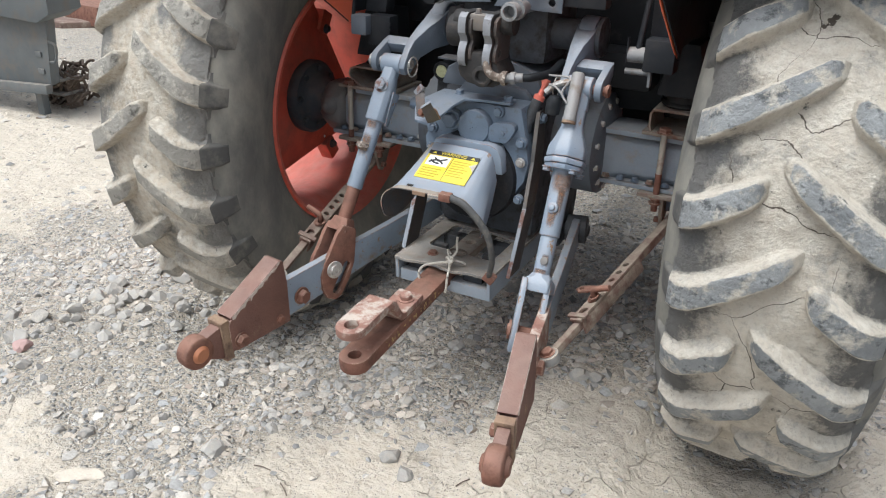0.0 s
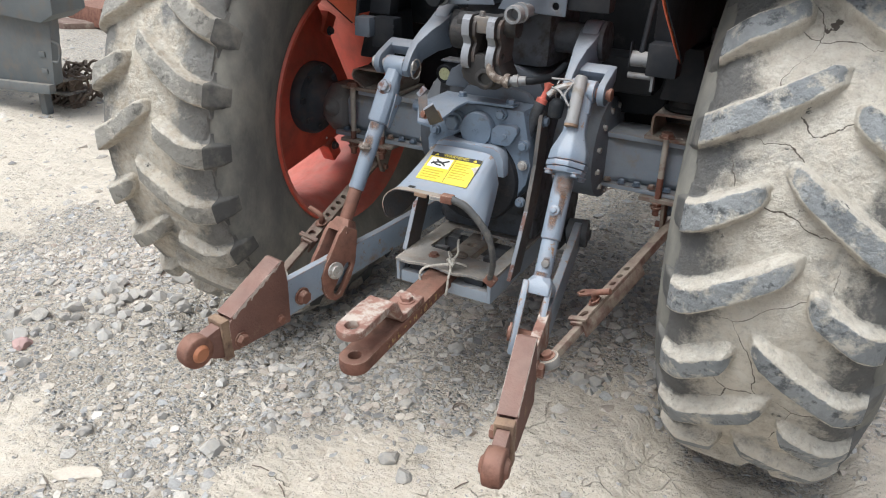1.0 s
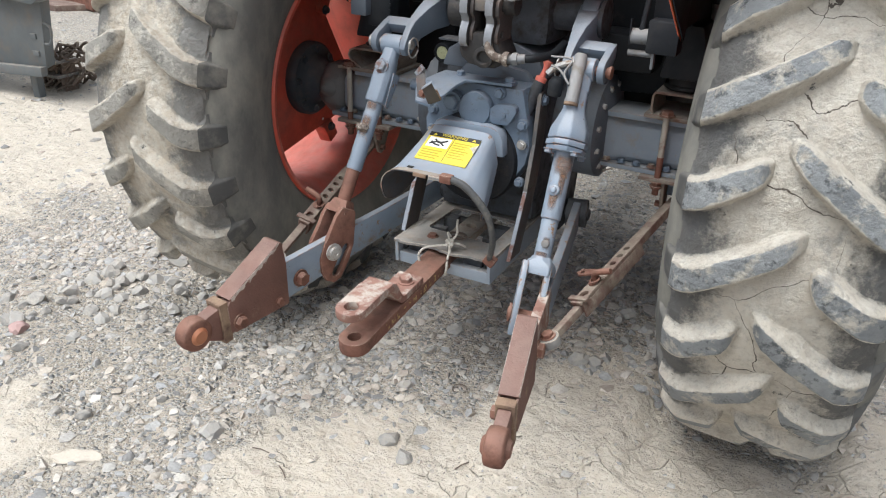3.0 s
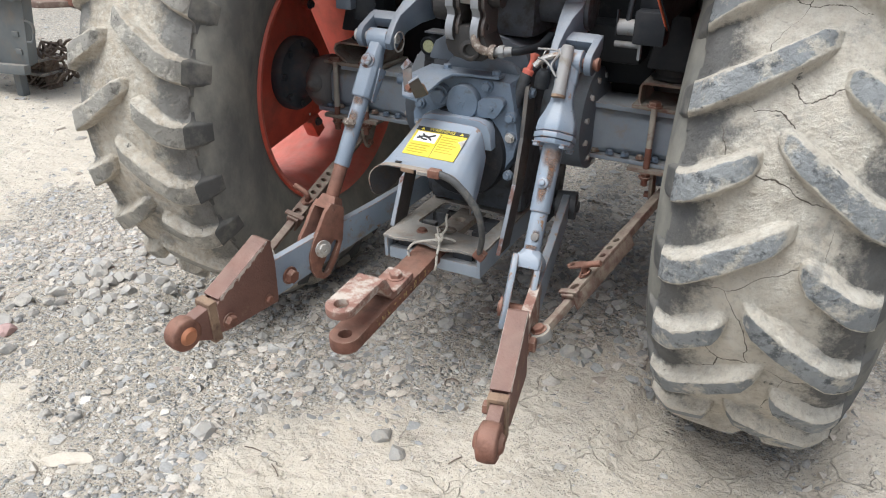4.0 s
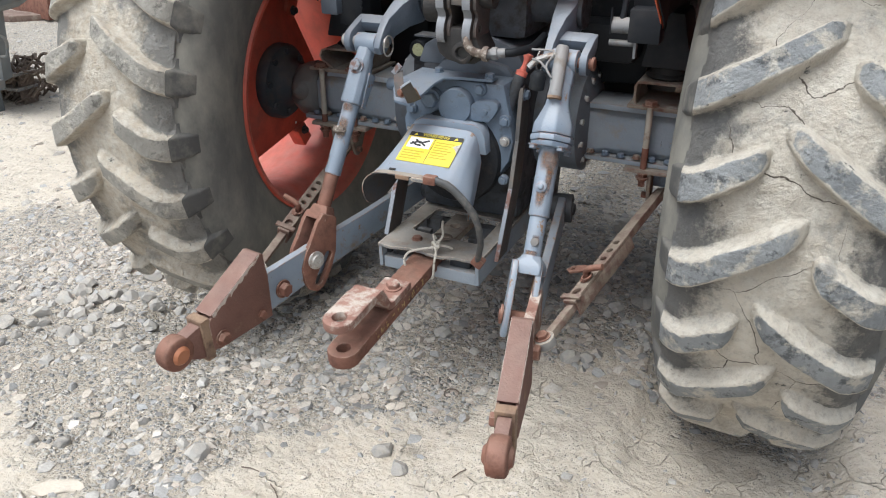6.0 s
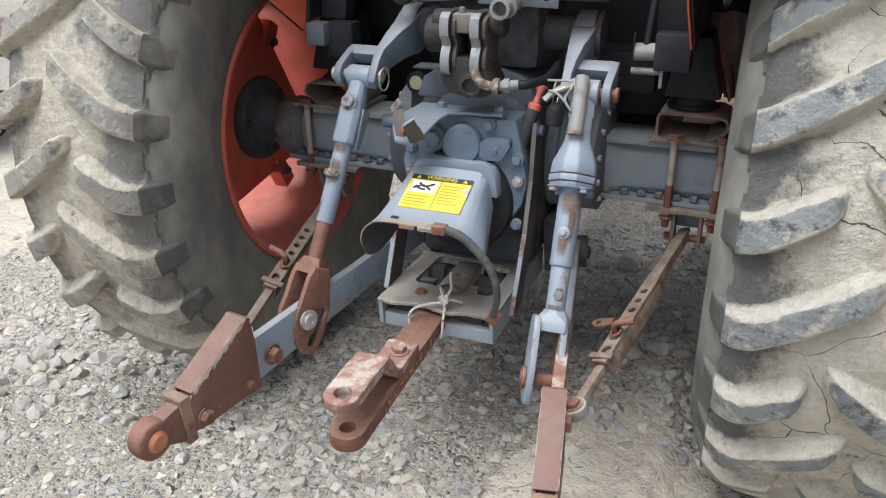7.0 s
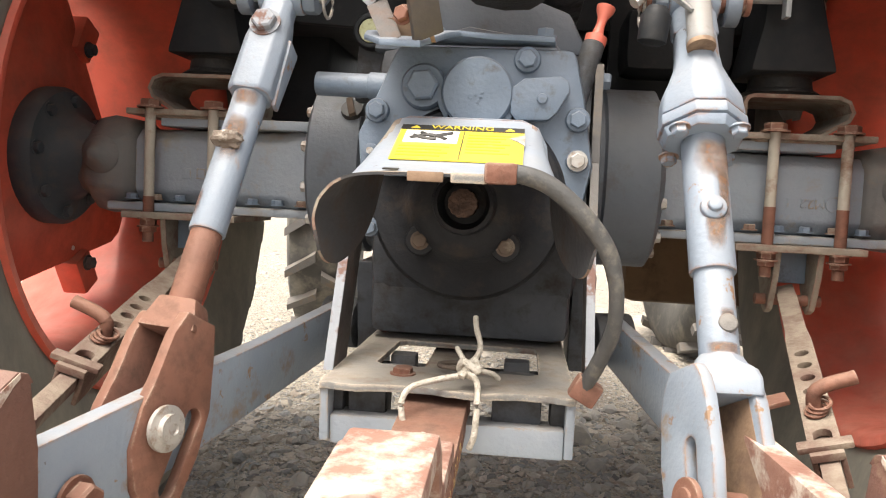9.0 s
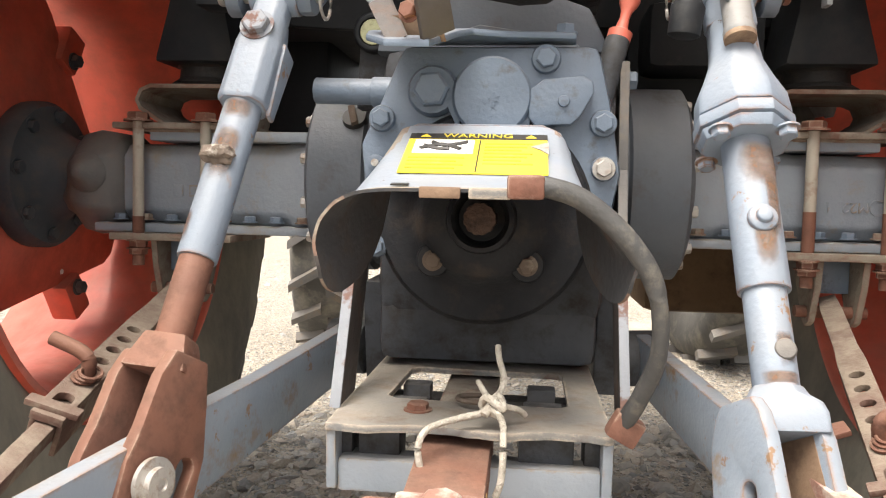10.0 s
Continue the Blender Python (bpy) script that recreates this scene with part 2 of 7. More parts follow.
def tyre_mat(name, wear_on, mud1=(0.45, 0.405, 0.335), mud2=(0.66, 0.595, 0.495), rub1=(0.235, 0.246, 0.248), rub2=(0.37, 0.382, 0.378), scuff=0.525, cracks=True, bald=(0.145, 0.142, 0.134)):
    """Dry cream mud over rubber; the tops of the lugs are rubbed to blue-grey rubber with dark scuffs."""
    m = bpy.data.materials.new(name)
    m.use_nodes = True
    N, L = m.node_tree.nodes, m.node_tree.links
    b = N["Principled BSDF"]
    geo = N.new("ShaderNodeNewGeometry")

    def cloud(scale, detail=6, rough=0.6, lo=0.3, hi=0.7):
        n = N.new("ShaderNodeTexNoise")
        n.inputs["Scale"].default_value, n.inputs["Detail"].default_value, n.inputs["Roughness"].default_value = scale, detail, rough
        L.new(geo.outputs["Position"], n.inputs[0])
        r = N.new("ShaderNodeMapRange")
        r.inputs[1].default_value, r.inputs[2].default_value = lo, hi
        L.new(n.outputs[0], r.inputs[0])
        return r.outputs[0]

    def mixed(f, p, q):
        x = N.new("ShaderNodeMix")
        x.data_type = "RGBA"
        L.new(f, x.inputs[0])
        for s, v in ((6, p), (7, q)):
            if isinstance(v, tuple):
                x.inputs[s].default_value = (*v, 1)
            else:
                L.new(v, x.inputs[s])
        return x.outputs[2]

    def calc(op, p, q):
        x = N.new("ShaderNodeMath")
        x.operation = op
        for s, v in ((0, p), (1, q)):
            if isinstance(v, float):
                x.inputs[s].default_value = v
            else:
                L.new(v, x.inputs[s])
        return x.outputs[0]

    mud = mixed(cloud(7, 8, 0.6), mud1, mud2)
    mud = mixed(cloud(34, 10, 0.75, 0.42, 0.62), mud, (0.62, 0.58, 0.50))
    bare = mixed(cloud(16, 8), (0.17, 0.168, 0.16), (0.25, 0.245, 0.235))
    col = mixed(cloud(5.5, 10, 0.70, 0.56, 0.68), mud, bare)
    col = mixed(cloud(21, 10, 0.75, 0.63, 0.67), col, (0.115, 0.11, 0.10))
    col = mixed(calc("MULTIPLY", cloud(75, 8, 0.75, 0.5, 0.68), 0.45), col, (0.24, 0.212, 0.172))
    # towards the shoulder the mud has flaked off the grey rubber
    ed = N.new("ShaderNodeAttribute")
    ed.attribute_name = "edge"
    flake = calc("ADD", ed.outputs["Fac"], calc("MULTIPLY", calc("SUBTRACT", cloud(18, 10, 0.75, 0.3, 0.7), 0.5), 0.55))
    fr = N.new("ShaderNodeMapRange")
    fr.inputs[1].default_value, fr.inputs[2].default_value = 0.52, 0.76
    L.new(flake, fr.inputs[0])
    col = mixed(calc("MULTIPLY", fr.outputs[0], 0.88), col, mixed(cloud(12, 8), bald, tuple(1.6 * q for q in bald)))
    if wear_on:
        at = N.new("ShaderNodeAttribute")
        at.attribute_name = "wear"
        rub = mixed(cloud(13, 6), rub1, rub2)
        rub = mixed(cloud(26, 9, 0.72, scuff, scuff + 0.09), rub, tuple(0.56 * q for q in rub1))
        rub = mixed(cloud(20, 9, 0.7, 0.52, 0.62), rub, (0.50, 0.46, 0.39))
        f = calc("ADD", at.outputs["Fac"], calc("MULTIPLY", calc("SUBTRACT", cloud(15, 8, 0.7, 0.25, 0.75), 0.5), 1.1))
        r = N.new("ShaderNodeMapRange")
        r.inputs[1].default_value, r.inputs[2].default_value = 0.42, 0.62
        L.new(f, r.inputs[0])
        col = mixed(r.outputs[0], col, rub)
    h = calc("ADD", cloud(28, 8, 0.65, 0.2, 0.8), calc("MULTIPLY", cloud(110, 6, 0.7, 0.2, 0.8), 0.35))
    h = calc("SUBTRACT", h, calc("MULTIPLY", fr.outputs[0], 0.35))
    if cracks:
        # broken cracks in the dry mud
        wob = N.new("ShaderNodeTexNoise")
        wob.inputs["Scale"].default_value, wob.inputs["Detail"].default_value = 14, 6
        L.new(geo.outputs["Position"], wob.inputs[0])
        add = N.new("ShaderNodeMix")
        add.data_type = "VECTOR"
        add.inputs[0].default_value = 0.05
        L.new(geo.outputs["Position"], add.inputs[4])
        L.new(wob.outputs[1], add.inputs[5])
        v = N.new("ShaderNodeTexVoronoi")
        v.feature = "DISTANCE_TO_EDGE"
        v.inputs["Scale"].default_value = 5.0
        L.new(add.outputs[1], v.inputs["Vector"])
        wide = calc("MULTIPLY", cloud(4.3, 4, 0.5, 0.44, 0.60), 0.0050)
        crack = calc("SUBTRACT", 1.0, calc("GREATER_THAN", wide, v.outputs["Distance"]))
        crack = calc("MAXIMUM", crack, fr.outputs[0])
        col = mixed(crack, (0.10, 0.082, 0.064), col)
        h = calc("ADD", h, calc("MULTIPLY", crack, 0.9))
    L.new(col, b.inputs["Base Color"])
    b.inputs["Roughness"].default_value = 0.85
    bp = N.new("ShaderNodeBump")
    bp.inputs["Strength"].default_value, bp.inputs["Distance"].default_value = 1.0, 0.011
    L.new(h, bp.inputs["Height"])
    L.new(bp.outputs[0], b.inputs["Normal"])
    return m


TREAD = tyre_mat("muddy_tread", False, bald=(0.068, 0.069, 0.069))
LUG = tyre_mat("scuffed_muddy_lug", True, cracks=False, rub1=(0.185, 0.194, 0.198), rub2=(0.35, 0.36, 0.356), bald=(0.068, 0.069, 0.069))
BROWN = dict(cracks=False, mud1=(0.40, 0.342, 0.265), mud2=(0.585, 0.508, 0.40))
TREAD_LEFT = tyre_mat("brown_muddy_tread", False, **BROWN)
LUG_LEFT = tyre_mat("brown_muddy_lug", True, rub1=(0.262, 0.246, 0.214), rub2=(0.395, 0.372, 0.325), scuff=0.545, **BROWN)
WALL = mat("sidewall_rubber", (0.112, 0.112, 0.104), (0.165, 0.162, 0.148), 5, (0.26, 0.248, 0.212), 0.46, 9, 0.75, 0, 0.2, 60, 0.14, streak=(1, 1, 0.6), dust=(0.3, 0.27, 0.22), dust_amount=0.45)

LUG_END = mat("dark_lug_end_rubber", (0.060, 0.061, 0.060), (0.095, 0.094, 0.090), 8, (0.24, 0.225, 0.19), 0.40, 10, 0.75, 0, 0.25, 80, 0.12, dust=(0.3, 0.27, 0.22), dust_amount=0.3)


def thin_out(m):
    """The run of rust fades at its edge and in flecks, by the mask laid on its mesh."""
    N, L = m.node_tree.nodes, m.node_tree.links
    at = N.new("ShaderNodeAttribute")
    at.attribute_name = "mask"
    geo = N.new("ShaderNodeNewGeometry")
    n = N.new("ShaderNodeTexNoise")
    n.inputs["Scale"].default_value, n.inputs["Detail"].default_value, n.inputs["Roughness"].default_value = 55, 8, 0.7
    L.new(geo.outputs["Position"], n.inputs[0])
    a = N.new("ShaderNodeMath")
    a.operation = "ADD"
    L.new(at.outputs["Fac"], a.inputs[0])
    n.inputs["Scale"].default_value = 38
    k = N.new("ShaderNodeMath")
    k.operation = "MULTIPLY_ADD"
    k.inputs[1].default_value, k.inputs[2].default_value = 1.3, -0.15
    L.new(n.outputs[0], k.inputs[0])
    L.new(k.outputs[0], a.inputs[1])
    r = N.new("ShaderNodeMapRange")
    r.inputs[1].default_value, r.inputs[2].default_value, r.inputs[4].default_value = 0.9, 1.75, 0.9
    L.new(a.outputs[0], r.inputs[0])
    L.new(r.outputs[0], N["Principled BSDF"].inputs["Alpha"])


thin_out(STREAK)


def edge_wear(m, colour, radius, spread=0.5, chips=None, scabs=None):
    """Paint worn through along edges in broken patches, and small chips."""
    N, L = m.node_tree.nodes, m.node_tree.links
    b = N["Principled BSDF"]
    out = b.inputs["Base Color"].links[0].from_socket
    geo = N.new("ShaderNodeNewGeometry")
    bev = N.new("ShaderNodeBevel")
    bev.samples = 6
    bev.inputs["Radius"].default_value = radius
    dot = N.new("ShaderNodeVectorMath")
    dot.operation = "DOT_PRODUCT"
    L.new(bev.outputs[0], dot.inputs[0])
    L.new(geo.outputs["Normal"], dot.inputs[1])
    r = N.new("ShaderNodeMapRange")
    r.inputs[1].default_value, r.inputs[2].default_value = 0.995, 0.88
    L.new(dot.outputs["Value"], r.inputs[0])

    def cloud(scale, lo, hi):
        n = N.new("ShaderNodeTexNoise")
        n.inputs["Scale"].default_value, n.inputs["Detail"].default_value, n.inputs["Roughness"].default_value = scale, 8, 0.7
        L.new(geo.outputs["Position"], n.inputs[0])
        q = N.new("ShaderNodeMapRange")
        q.inputs[1].default_value, q.inputs[2].default_value = lo, hi
        L.new(n.outputs[0], q.inputs[0])
        return q.outputs[0]

    def layer(f, c, under):
        x = N.new("ShaderNodeMix")
        x.data_type = "RGBA"
        x.inputs[7].default_value = (*c, 1)
        L.new(f, x.inputs[0])
        L.new(under, x.inputs[6])
        return x.outputs[2]

    k = N.new("ShaderNodeMath")
    k.operation = "MULTIPLY"
    L.new(r.outputs[0], k.inputs[0])
    L.new(cloud(28, spread - 0.03, spread + 0.06), k.inputs[1])
    out = layer(k.outputs[0], colour, out)
    if chips:
        out = layer(cloud(85, 0.675, 0.69), chips, out)
    if scabs:
        out = layer(cloud(26, 0.615, 0.65), scabs, out)
    L.new(out, b.inputs["Base Color"])


edge_wear(ROD, (0.26, 0.135, 0.075), 0.006, 0.48, (0.10, 0.075, 0.06), (0.25, 0.15, 0.085))
edge_wear(LINK, (0.27, 0.15, 0.085), 0.007, 0.46, (0.10, 0.075, 0.06), (0.24, 0.15, 0.09))
edge_wear(GUARD, (0.24, 0.13, 0.08), 0.005, 0.49, (0.13, 0.10, 0.08))
edge_wear(FRAME, (0.50, 0.42, 0.33), 0.007, 0.45, (0.20, 0.11, 0.08))
edge_wear(RUSTMUD, (0.22, 0.125, 0.092), 0.007, 0.48)
edge_wear(RUST, (0.36, 0.25, 0.19), 0.005, 0.52)
edge_wear(SLEEVE, (0.46, 0.37, 0.31), 0.004, 0.54)
edge_wear(AXLE, (0.27, 0.20, 0.14), 0.006, 0.50)
for dull in (PANEL, BLACK, GREASE, CASE_LOW, PTO, WALL, HUB):
    dull.node_tree.nodes["Principled BSDF"].inputs["Specular IOR Level"].default_value = 0.2


def ground_mat():
    """Sandy dirt; where gravel lies, small pebbles of many tones packed in it."""
    m = bpy.data.materials.new("gravelly_dirt")
    m.use_nodes = True
    N, L = m.node_tree.nodes, m.node_tree.links
    b = N["Principled BSDF"]
    geo = N.new("ShaderNodeNewGeometry")
    at = N.new("ShaderNodeAttribute")
    at.attribute_name = "gravel"

    def ranged(v, lo, hi, p=0.0, q=1.0):
        r = N.new("ShaderNodeMapRange")
        for i, x in enumerate((lo, hi, p, q)):
            r.inputs[i + 1].default_value = x
        L.new(v, r.inputs[0])
        return r.outputs[0]

    def cloud(scale, detail=6, rough=0.6, lo=0.3, hi=0.7):
        n = N.new("ShaderNodeTexNoise")
        n.inputs["Scale"].default_value, n.inputs["Detail"].default_value, n.inputs["Roughness"].default_value = scale, detail, rough
        L.new(geo.outputs["Position"], n.inputs[0])
        return ranged(n.outputs[0], lo, hi)

    def mixed(f, p, q, kind="MIX"):
        x = N.new("ShaderNodeMix")
        x.data_type = "RGBA"
        x.blend_type = kind
        L.new(f, x.inputs[0])
        for s, v in ((6, p), (7, q)):
            if isinstance(v, tuple):
                x.inputs[s].default_value = (*v, 1)
            else:
                L.new(v, x.inputs[s])
        return x.outputs[2]

    def calc(op, p, q):
        x = N.new("ShaderNodeMath")
        x.operation = op
        for s, v in ((0, p), (1, q)):
            if isinstance(v, float):
                x.inputs[s].default_value = v
            else:
                L.new(v, x.inputs[s])
        return x.outputs[0]

    sand = mixed(cloud(1.6), (0.525, 0.465, 0.38), (0.615, 0.55, 0.46))
    sand = mixed(cloud(30, 10, 0.72, 0.45, 0.7), sand, (0.52, 0.445, 0.345))
    sand = mixed(cloud(4.5, 8, 0.65, 0.5, 0.72), sand, (0.56, 0.50, 0.41))
    crumb = N.new("ShaderNodeTexVoronoi")
    crumb.inputs["Scale"].default_value = 150
    L.new(geo.outputs["Position"], crumb.inputs["Vector"])
    ct = N.new("ShaderNodeSeparateColor")
    L.new(crumb.outputs["Color"], ct.inputs[0])
    grit = calc("MULTIPLY", ranged(ct.outputs[0], 0.72, 0.76), ranged(crumb.outputs["Distance"], 0.25, 0.4, 1.0, 0.0))
    grit = calc("MULTIPLY", grit, cloud(6, 6, 0.6, 0.42, 0.6))
    sand = mixed(grit, sand, (0.33, 0.31, 0.28))
    dirt = mixed(cloud(2.3), (0.44, 0.385, 0.31), (0.575, 0.505, 0.41))
    dirt = mixed(cloud(60, 8, 0.75, 0.5, 0.62), dirt, (0.27, 0.235, 0.195))
    cells = []
    for size in (62, 135):
        v = N.new("ShaderNodeTexVoronoi")
        v.inputs["Scale"].default_value = size
        v.inputs["Randomness"].default_value = 1.0
        L.new(geo.outputs["Position"], v.inputs["Vector"])
        tone = N.new("ShaderNodeSeparateColor")
        L.new(v.outputs["Color"], tone.inputs[0])
        dome = ranged(v.outputs["Distance"], 0.12, 0.62, 1.0, 0.0)
        there = calc("MULTIPLY", ranged(tone.outputs[1], 0.35, 0.42), ranged(v.outputs["Distance"], 0.42, 0.50, 1.0, 0.0))
        cells.append((tone.outputs[0], dome, there))
    grav = dirt
    for tone, dome, there in cells[::-1]:
        cr = N.new("ShaderNodeValToRGB")
        e = cr.color_ramp.elements
        e[0].color, e[1].color = (0.23, 0.228, 0.222, 1), (0.68, 0.64, 0.575, 1)
        x = cr.color_ramp.elements.new(0.5)
        x.color = (0.42, 0.402, 0.37, 1)
        L.new(tone, cr.inputs[0])
        grav = mixed(there, grav, cr.outputs[0])
    mask = ranged(calc("ADD", at.outputs["Fac"], calc("MULTIPLY", calc("SUBTRACT", cloud(9, 8), 0.5), 0.7)), 0.35, 0.65)
    L.new(mixed(mask, sand, grav), b.inputs["Base Color"])
    b.inputs["Roughness"].default_value = 0.95
    bumps = calc("ADD", calc("MULTIPLY", cells[0][1], cells[0][2]), calc("MULTIPLY", calc("MULTIPLY", cells[1][1], cells[1][2]), 0.45))
    # dried mud: low lobes, a skin of fine grain, and broken cracks
    wob = N.new("ShaderNodeMix")
    wob.data_type = "VECTOR"
    wob.inputs[0].default_value = 0.12
    wn3 = N.new("ShaderNodeTexNoise")
    wn3.inputs["Scale"].default_value, wn3.inputs["Detail"].default_value = 7, 5
    L.new(geo.outputs["Position"], wn3.inputs[0])
    L.new(geo.outputs["Position"], wob.inputs[4])
    L.new(wn3.outputs[1], wob.inputs[5])
    vor = N.new("ShaderNodeTexVoronoi")
    vor.feature = "DISTANCE_TO_EDGE"
    vor.inputs["Scale"].default_value = 10
    L.new(wob.outputs[1], vor.inputs["Vector"])
    split = ranged(vor.outputs["Distance"], 0.0, 0.014, 1.0, 0.0)
    split = calc("MULTIPLY", split, cloud(5, 5, 0.6, 0.50, 0.60))
    lobes = calc("ADD", calc("MULTIPLY", cloud(9, 8, 0.6, 0.3, 0.7), 1.6), calc("MULTIPLY", cloud(45, 8, 0.65, 0.2, 0.8), 0.35))
    lobes = calc("SUBTRACT", calc("ADD", lobes, calc("MULTIPLY", grit, 0.5)), calc("MULTIPLY", split, 0.9))
    rubble = calc("ADD", bumps, calc("ADD", calc("MULTIPLY", cloud(45, 10, 0.7, 0.2, 0.8), 0.8), calc("MULTIPLY", cloud(13, 8, 0.62, 0.3, 0.7), 0.9)))
    h = calc("ADD", calc("MULTIPLY", rubble, mask), calc("MULTIPLY", lobes, calc("SUBTRACT", 1.0, mask)))
    bp = N.new("ShaderNodeBump")
    bp.inputs["Strength"].default_value, bp.inputs["Distance"].default_value = 1.0, 0.014
    L.new(h, bp.inputs["Height"])
    L.new(bp.outputs[0], b.inputs["Normal"])
    return m


GROUND = ground_mat()


def gravel_mat():
    """Grey, buff and bluish stones, each of its own tone."""
    m = bpy.data.materials.new("gravel_stone")
    m.use_nodes = True
    N, L = m.node_tree.nodes, m.node_tree.links
    b = N["Principled BSDF"]
    geo = N.new("ShaderNodeNewGeometry")
    cr = N.new("ShaderNodeValToRGB")
    e = cr.color_ramp.elements
    e[0].color, e[1].color = (0.20, 0.192, 0.182, 1), (0.66, 0.61, 0.54, 1)
    for p, c in ((0.18, (0.38, 0.372, 0.355, 1)), (0.36, (0.44, 0.38, 0.31, 1)), (0.52, (0.48, 0.442, 0.385, 1)), (0.68, (0.32, 0.322, 0.318, 1)), (0.82, (0.55, 0.49, 0.41, 1)), (0.92, (0.37, 0.31, 0.258, 1))):
        x = cr.color_ramp.elements.new(p)
        x.color = c
    L.new(geo.outputs["Random Per Island"], cr.inputs[0])
    n = N.new("ShaderNodeTexNoise")
    n.inputs["Scale"].default_value, n.inputs["Detail"].default_value = 150, 5
    L.new(geo.outputs["Position"], n.inputs[0])
    h = N.new("ShaderNodeHueSaturation")
    r = N.new("ShaderNodeMapRange")
    r.inputs[1].default_value, r.inputs[2].default_value, r.inputs[3].default_value, r.inputs[4].default_value = 0.3, 0.7, 0.8, 1.15
    L.new(n.outputs[0], r.inputs[0])
    L.new(r.outputs[0], h.inputs["Value"])
    L.new(cr.outputs[0], h.inputs["Color"])
    L.new(h.outputs[0], b.inputs["Base Color"])
    b.inputs["Roughness"].default_value = 0.9
    return m


GRAVEL = gravel_mat()


# ---- mesh helpers ----
def V(*a):
    return Vector(a)


def basis(p, d, up=(0, 0, 1)):
    """A frame at p whose z runs along d."""
    z = Vector(d).normalized()
    x = Vector(up).cross(z)
    x = x.normalized() if x.length > 1e-5 else Vector((1, 0, 0))
    y = z.cross(x)
    return Matrix(((x.x, y.x, z.x, p[0]), (x.y, y.y, z.y, p[1]), (x.z, y.z, z.z, p[2]), (0, 0, 0, 1)))


def cyl(bm, p0, p1, r0, r1=None, seg=20):
    p0, p1 = Vector(p0), Vector(p1)
    r1 = r0 if r1 is None else r1
    m = basis(p0, p1 - p0)
    h = (p1 - p0).length
    a = [bm.verts.new(m @ V(r0 * math.cos(i * math.tau / seg), r0 * math.sin(i * math.tau / seg), 0)) for i in range(seg)]
    b = [bm.verts.new(m @ V(r1 * math.cos(i * math.tau / seg), r1 * math.sin(i * math.tau / seg), h)) for i in range(seg)]
    for i in range(seg):
        bm.faces.new((a[i], a[(i + 1) % seg], b[(i + 1) % seg], b[i]))
    bm.faces.new(a[::-1])
    bm.faces.new(b)
    return bm


def turned(bm, profile, p, d, seg=32, close=False):
    """A profile of (radius, along) turned about d from p."""
    m = basis(p, d)
    rings = [[bm.verts.new(m @ V(r * math.cos(i * math.tau / seg), r * math.sin(i * math.tau / seg), h)) for i in range(seg)] for r, h in profile]
    n = len(rings)
    for k in range(n if close else n - 1):
        a, b = rings[k], rings[(k + 1) % n]
        for i in range(seg):
            bm.faces.new((a[i], a[(i + 1) % seg], b[(i + 1) % seg], b[i]))
    if not close:
        if profile[0][0] > 1e-4:
            bm.faces.new(rings[0][::-1])
        if profile[-1][0] > 1e-4:
            bm.faces.new(rings[-1])
    return bm


def box(bm, c, s, m=None):
    v = []
    for x in (-1, 1):
        for y in (-1, 1):
            for z in (-1, 1):
                q = V(x * s[0] / 2, y * s[1] / 2, z * s[2] / 2)
                v.append(bm.verts.new((m @ q if m else q) + Vector(c)))
    for f in ((0, 1, 3, 2), (4, 6, 7, 5), (0, 4, 5, 1), (2, 3, 7, 6), (0, 2, 6, 4), (1, 5, 7, 3)):
        bm.faces.new([v[i] for i in f])
    return bm


def prism(bm, pts, vec):
    """The polygon pts pushed along vec."""
    a = [bm.verts.new(p) for p in pts]
    b = [bm.verts.new(Vector(p) + Vector(vec)) for p in pts]
    n = len(a)
    bm.faces.new(a)
    bm.faces.new(b[::-1])
    for i in range(n):
        bm.faces.new((a[i], b[i], b[(i + 1) % n], a[(i + 1) % n]))
    return bm


def circle2(cx, cy, r, n=14, ry=None):
    return [(cx + r * math.cos(i * math.tau / n), cy + (ry or r) * math.sin(i * math.tau / n)) for i in range(n)]


def slot2(x0, y0, x1, y1, r, n=6):
    """A slot with round ends from one centre to the other."""
    a = math.atan2(y1 - y0, x1 - x0)
    out = []
    for cx, cy, s in ((x1, y1, -math.pi / 2), (x0, y0, math.pi / 2)):
        for i in range(n + 1):
            w = a + s + math.pi * i / n
            out.append((cx + r * math.cos(w), cy + r * math.sin(w)))
    return out


def plate(bm, outer, holes, thick, m):
    """A flat plate with holes, drawn in the x and y of m, thick along its z."""
    edges = []
    for loop in [outer] + list(holes):
        vs = [bm.verts.new(m @ V(x, y, 0)) for x, y in loop]
        edges += [bm.edges.new((vs[i], vs[(i + 1) % len(vs)])) for i in range(len(vs))]
    made = bmesh.ops.triangle_fill(bm, edges=edges, use_beauty=True)["geom"]
    faces = [g for g in made if isinstance(g, bmesh.types.BMFace)]
    grown = bmesh.ops.extrude_face_region(bm, geom=faces)["geom"]
    step = m.to_3x3() @ V(0, 0, thick)
    bmesh.ops.translate(bm, vec=step, verts=[g for g in grown if isinstance(g, bmesh.types.BMVert)])
    return bm


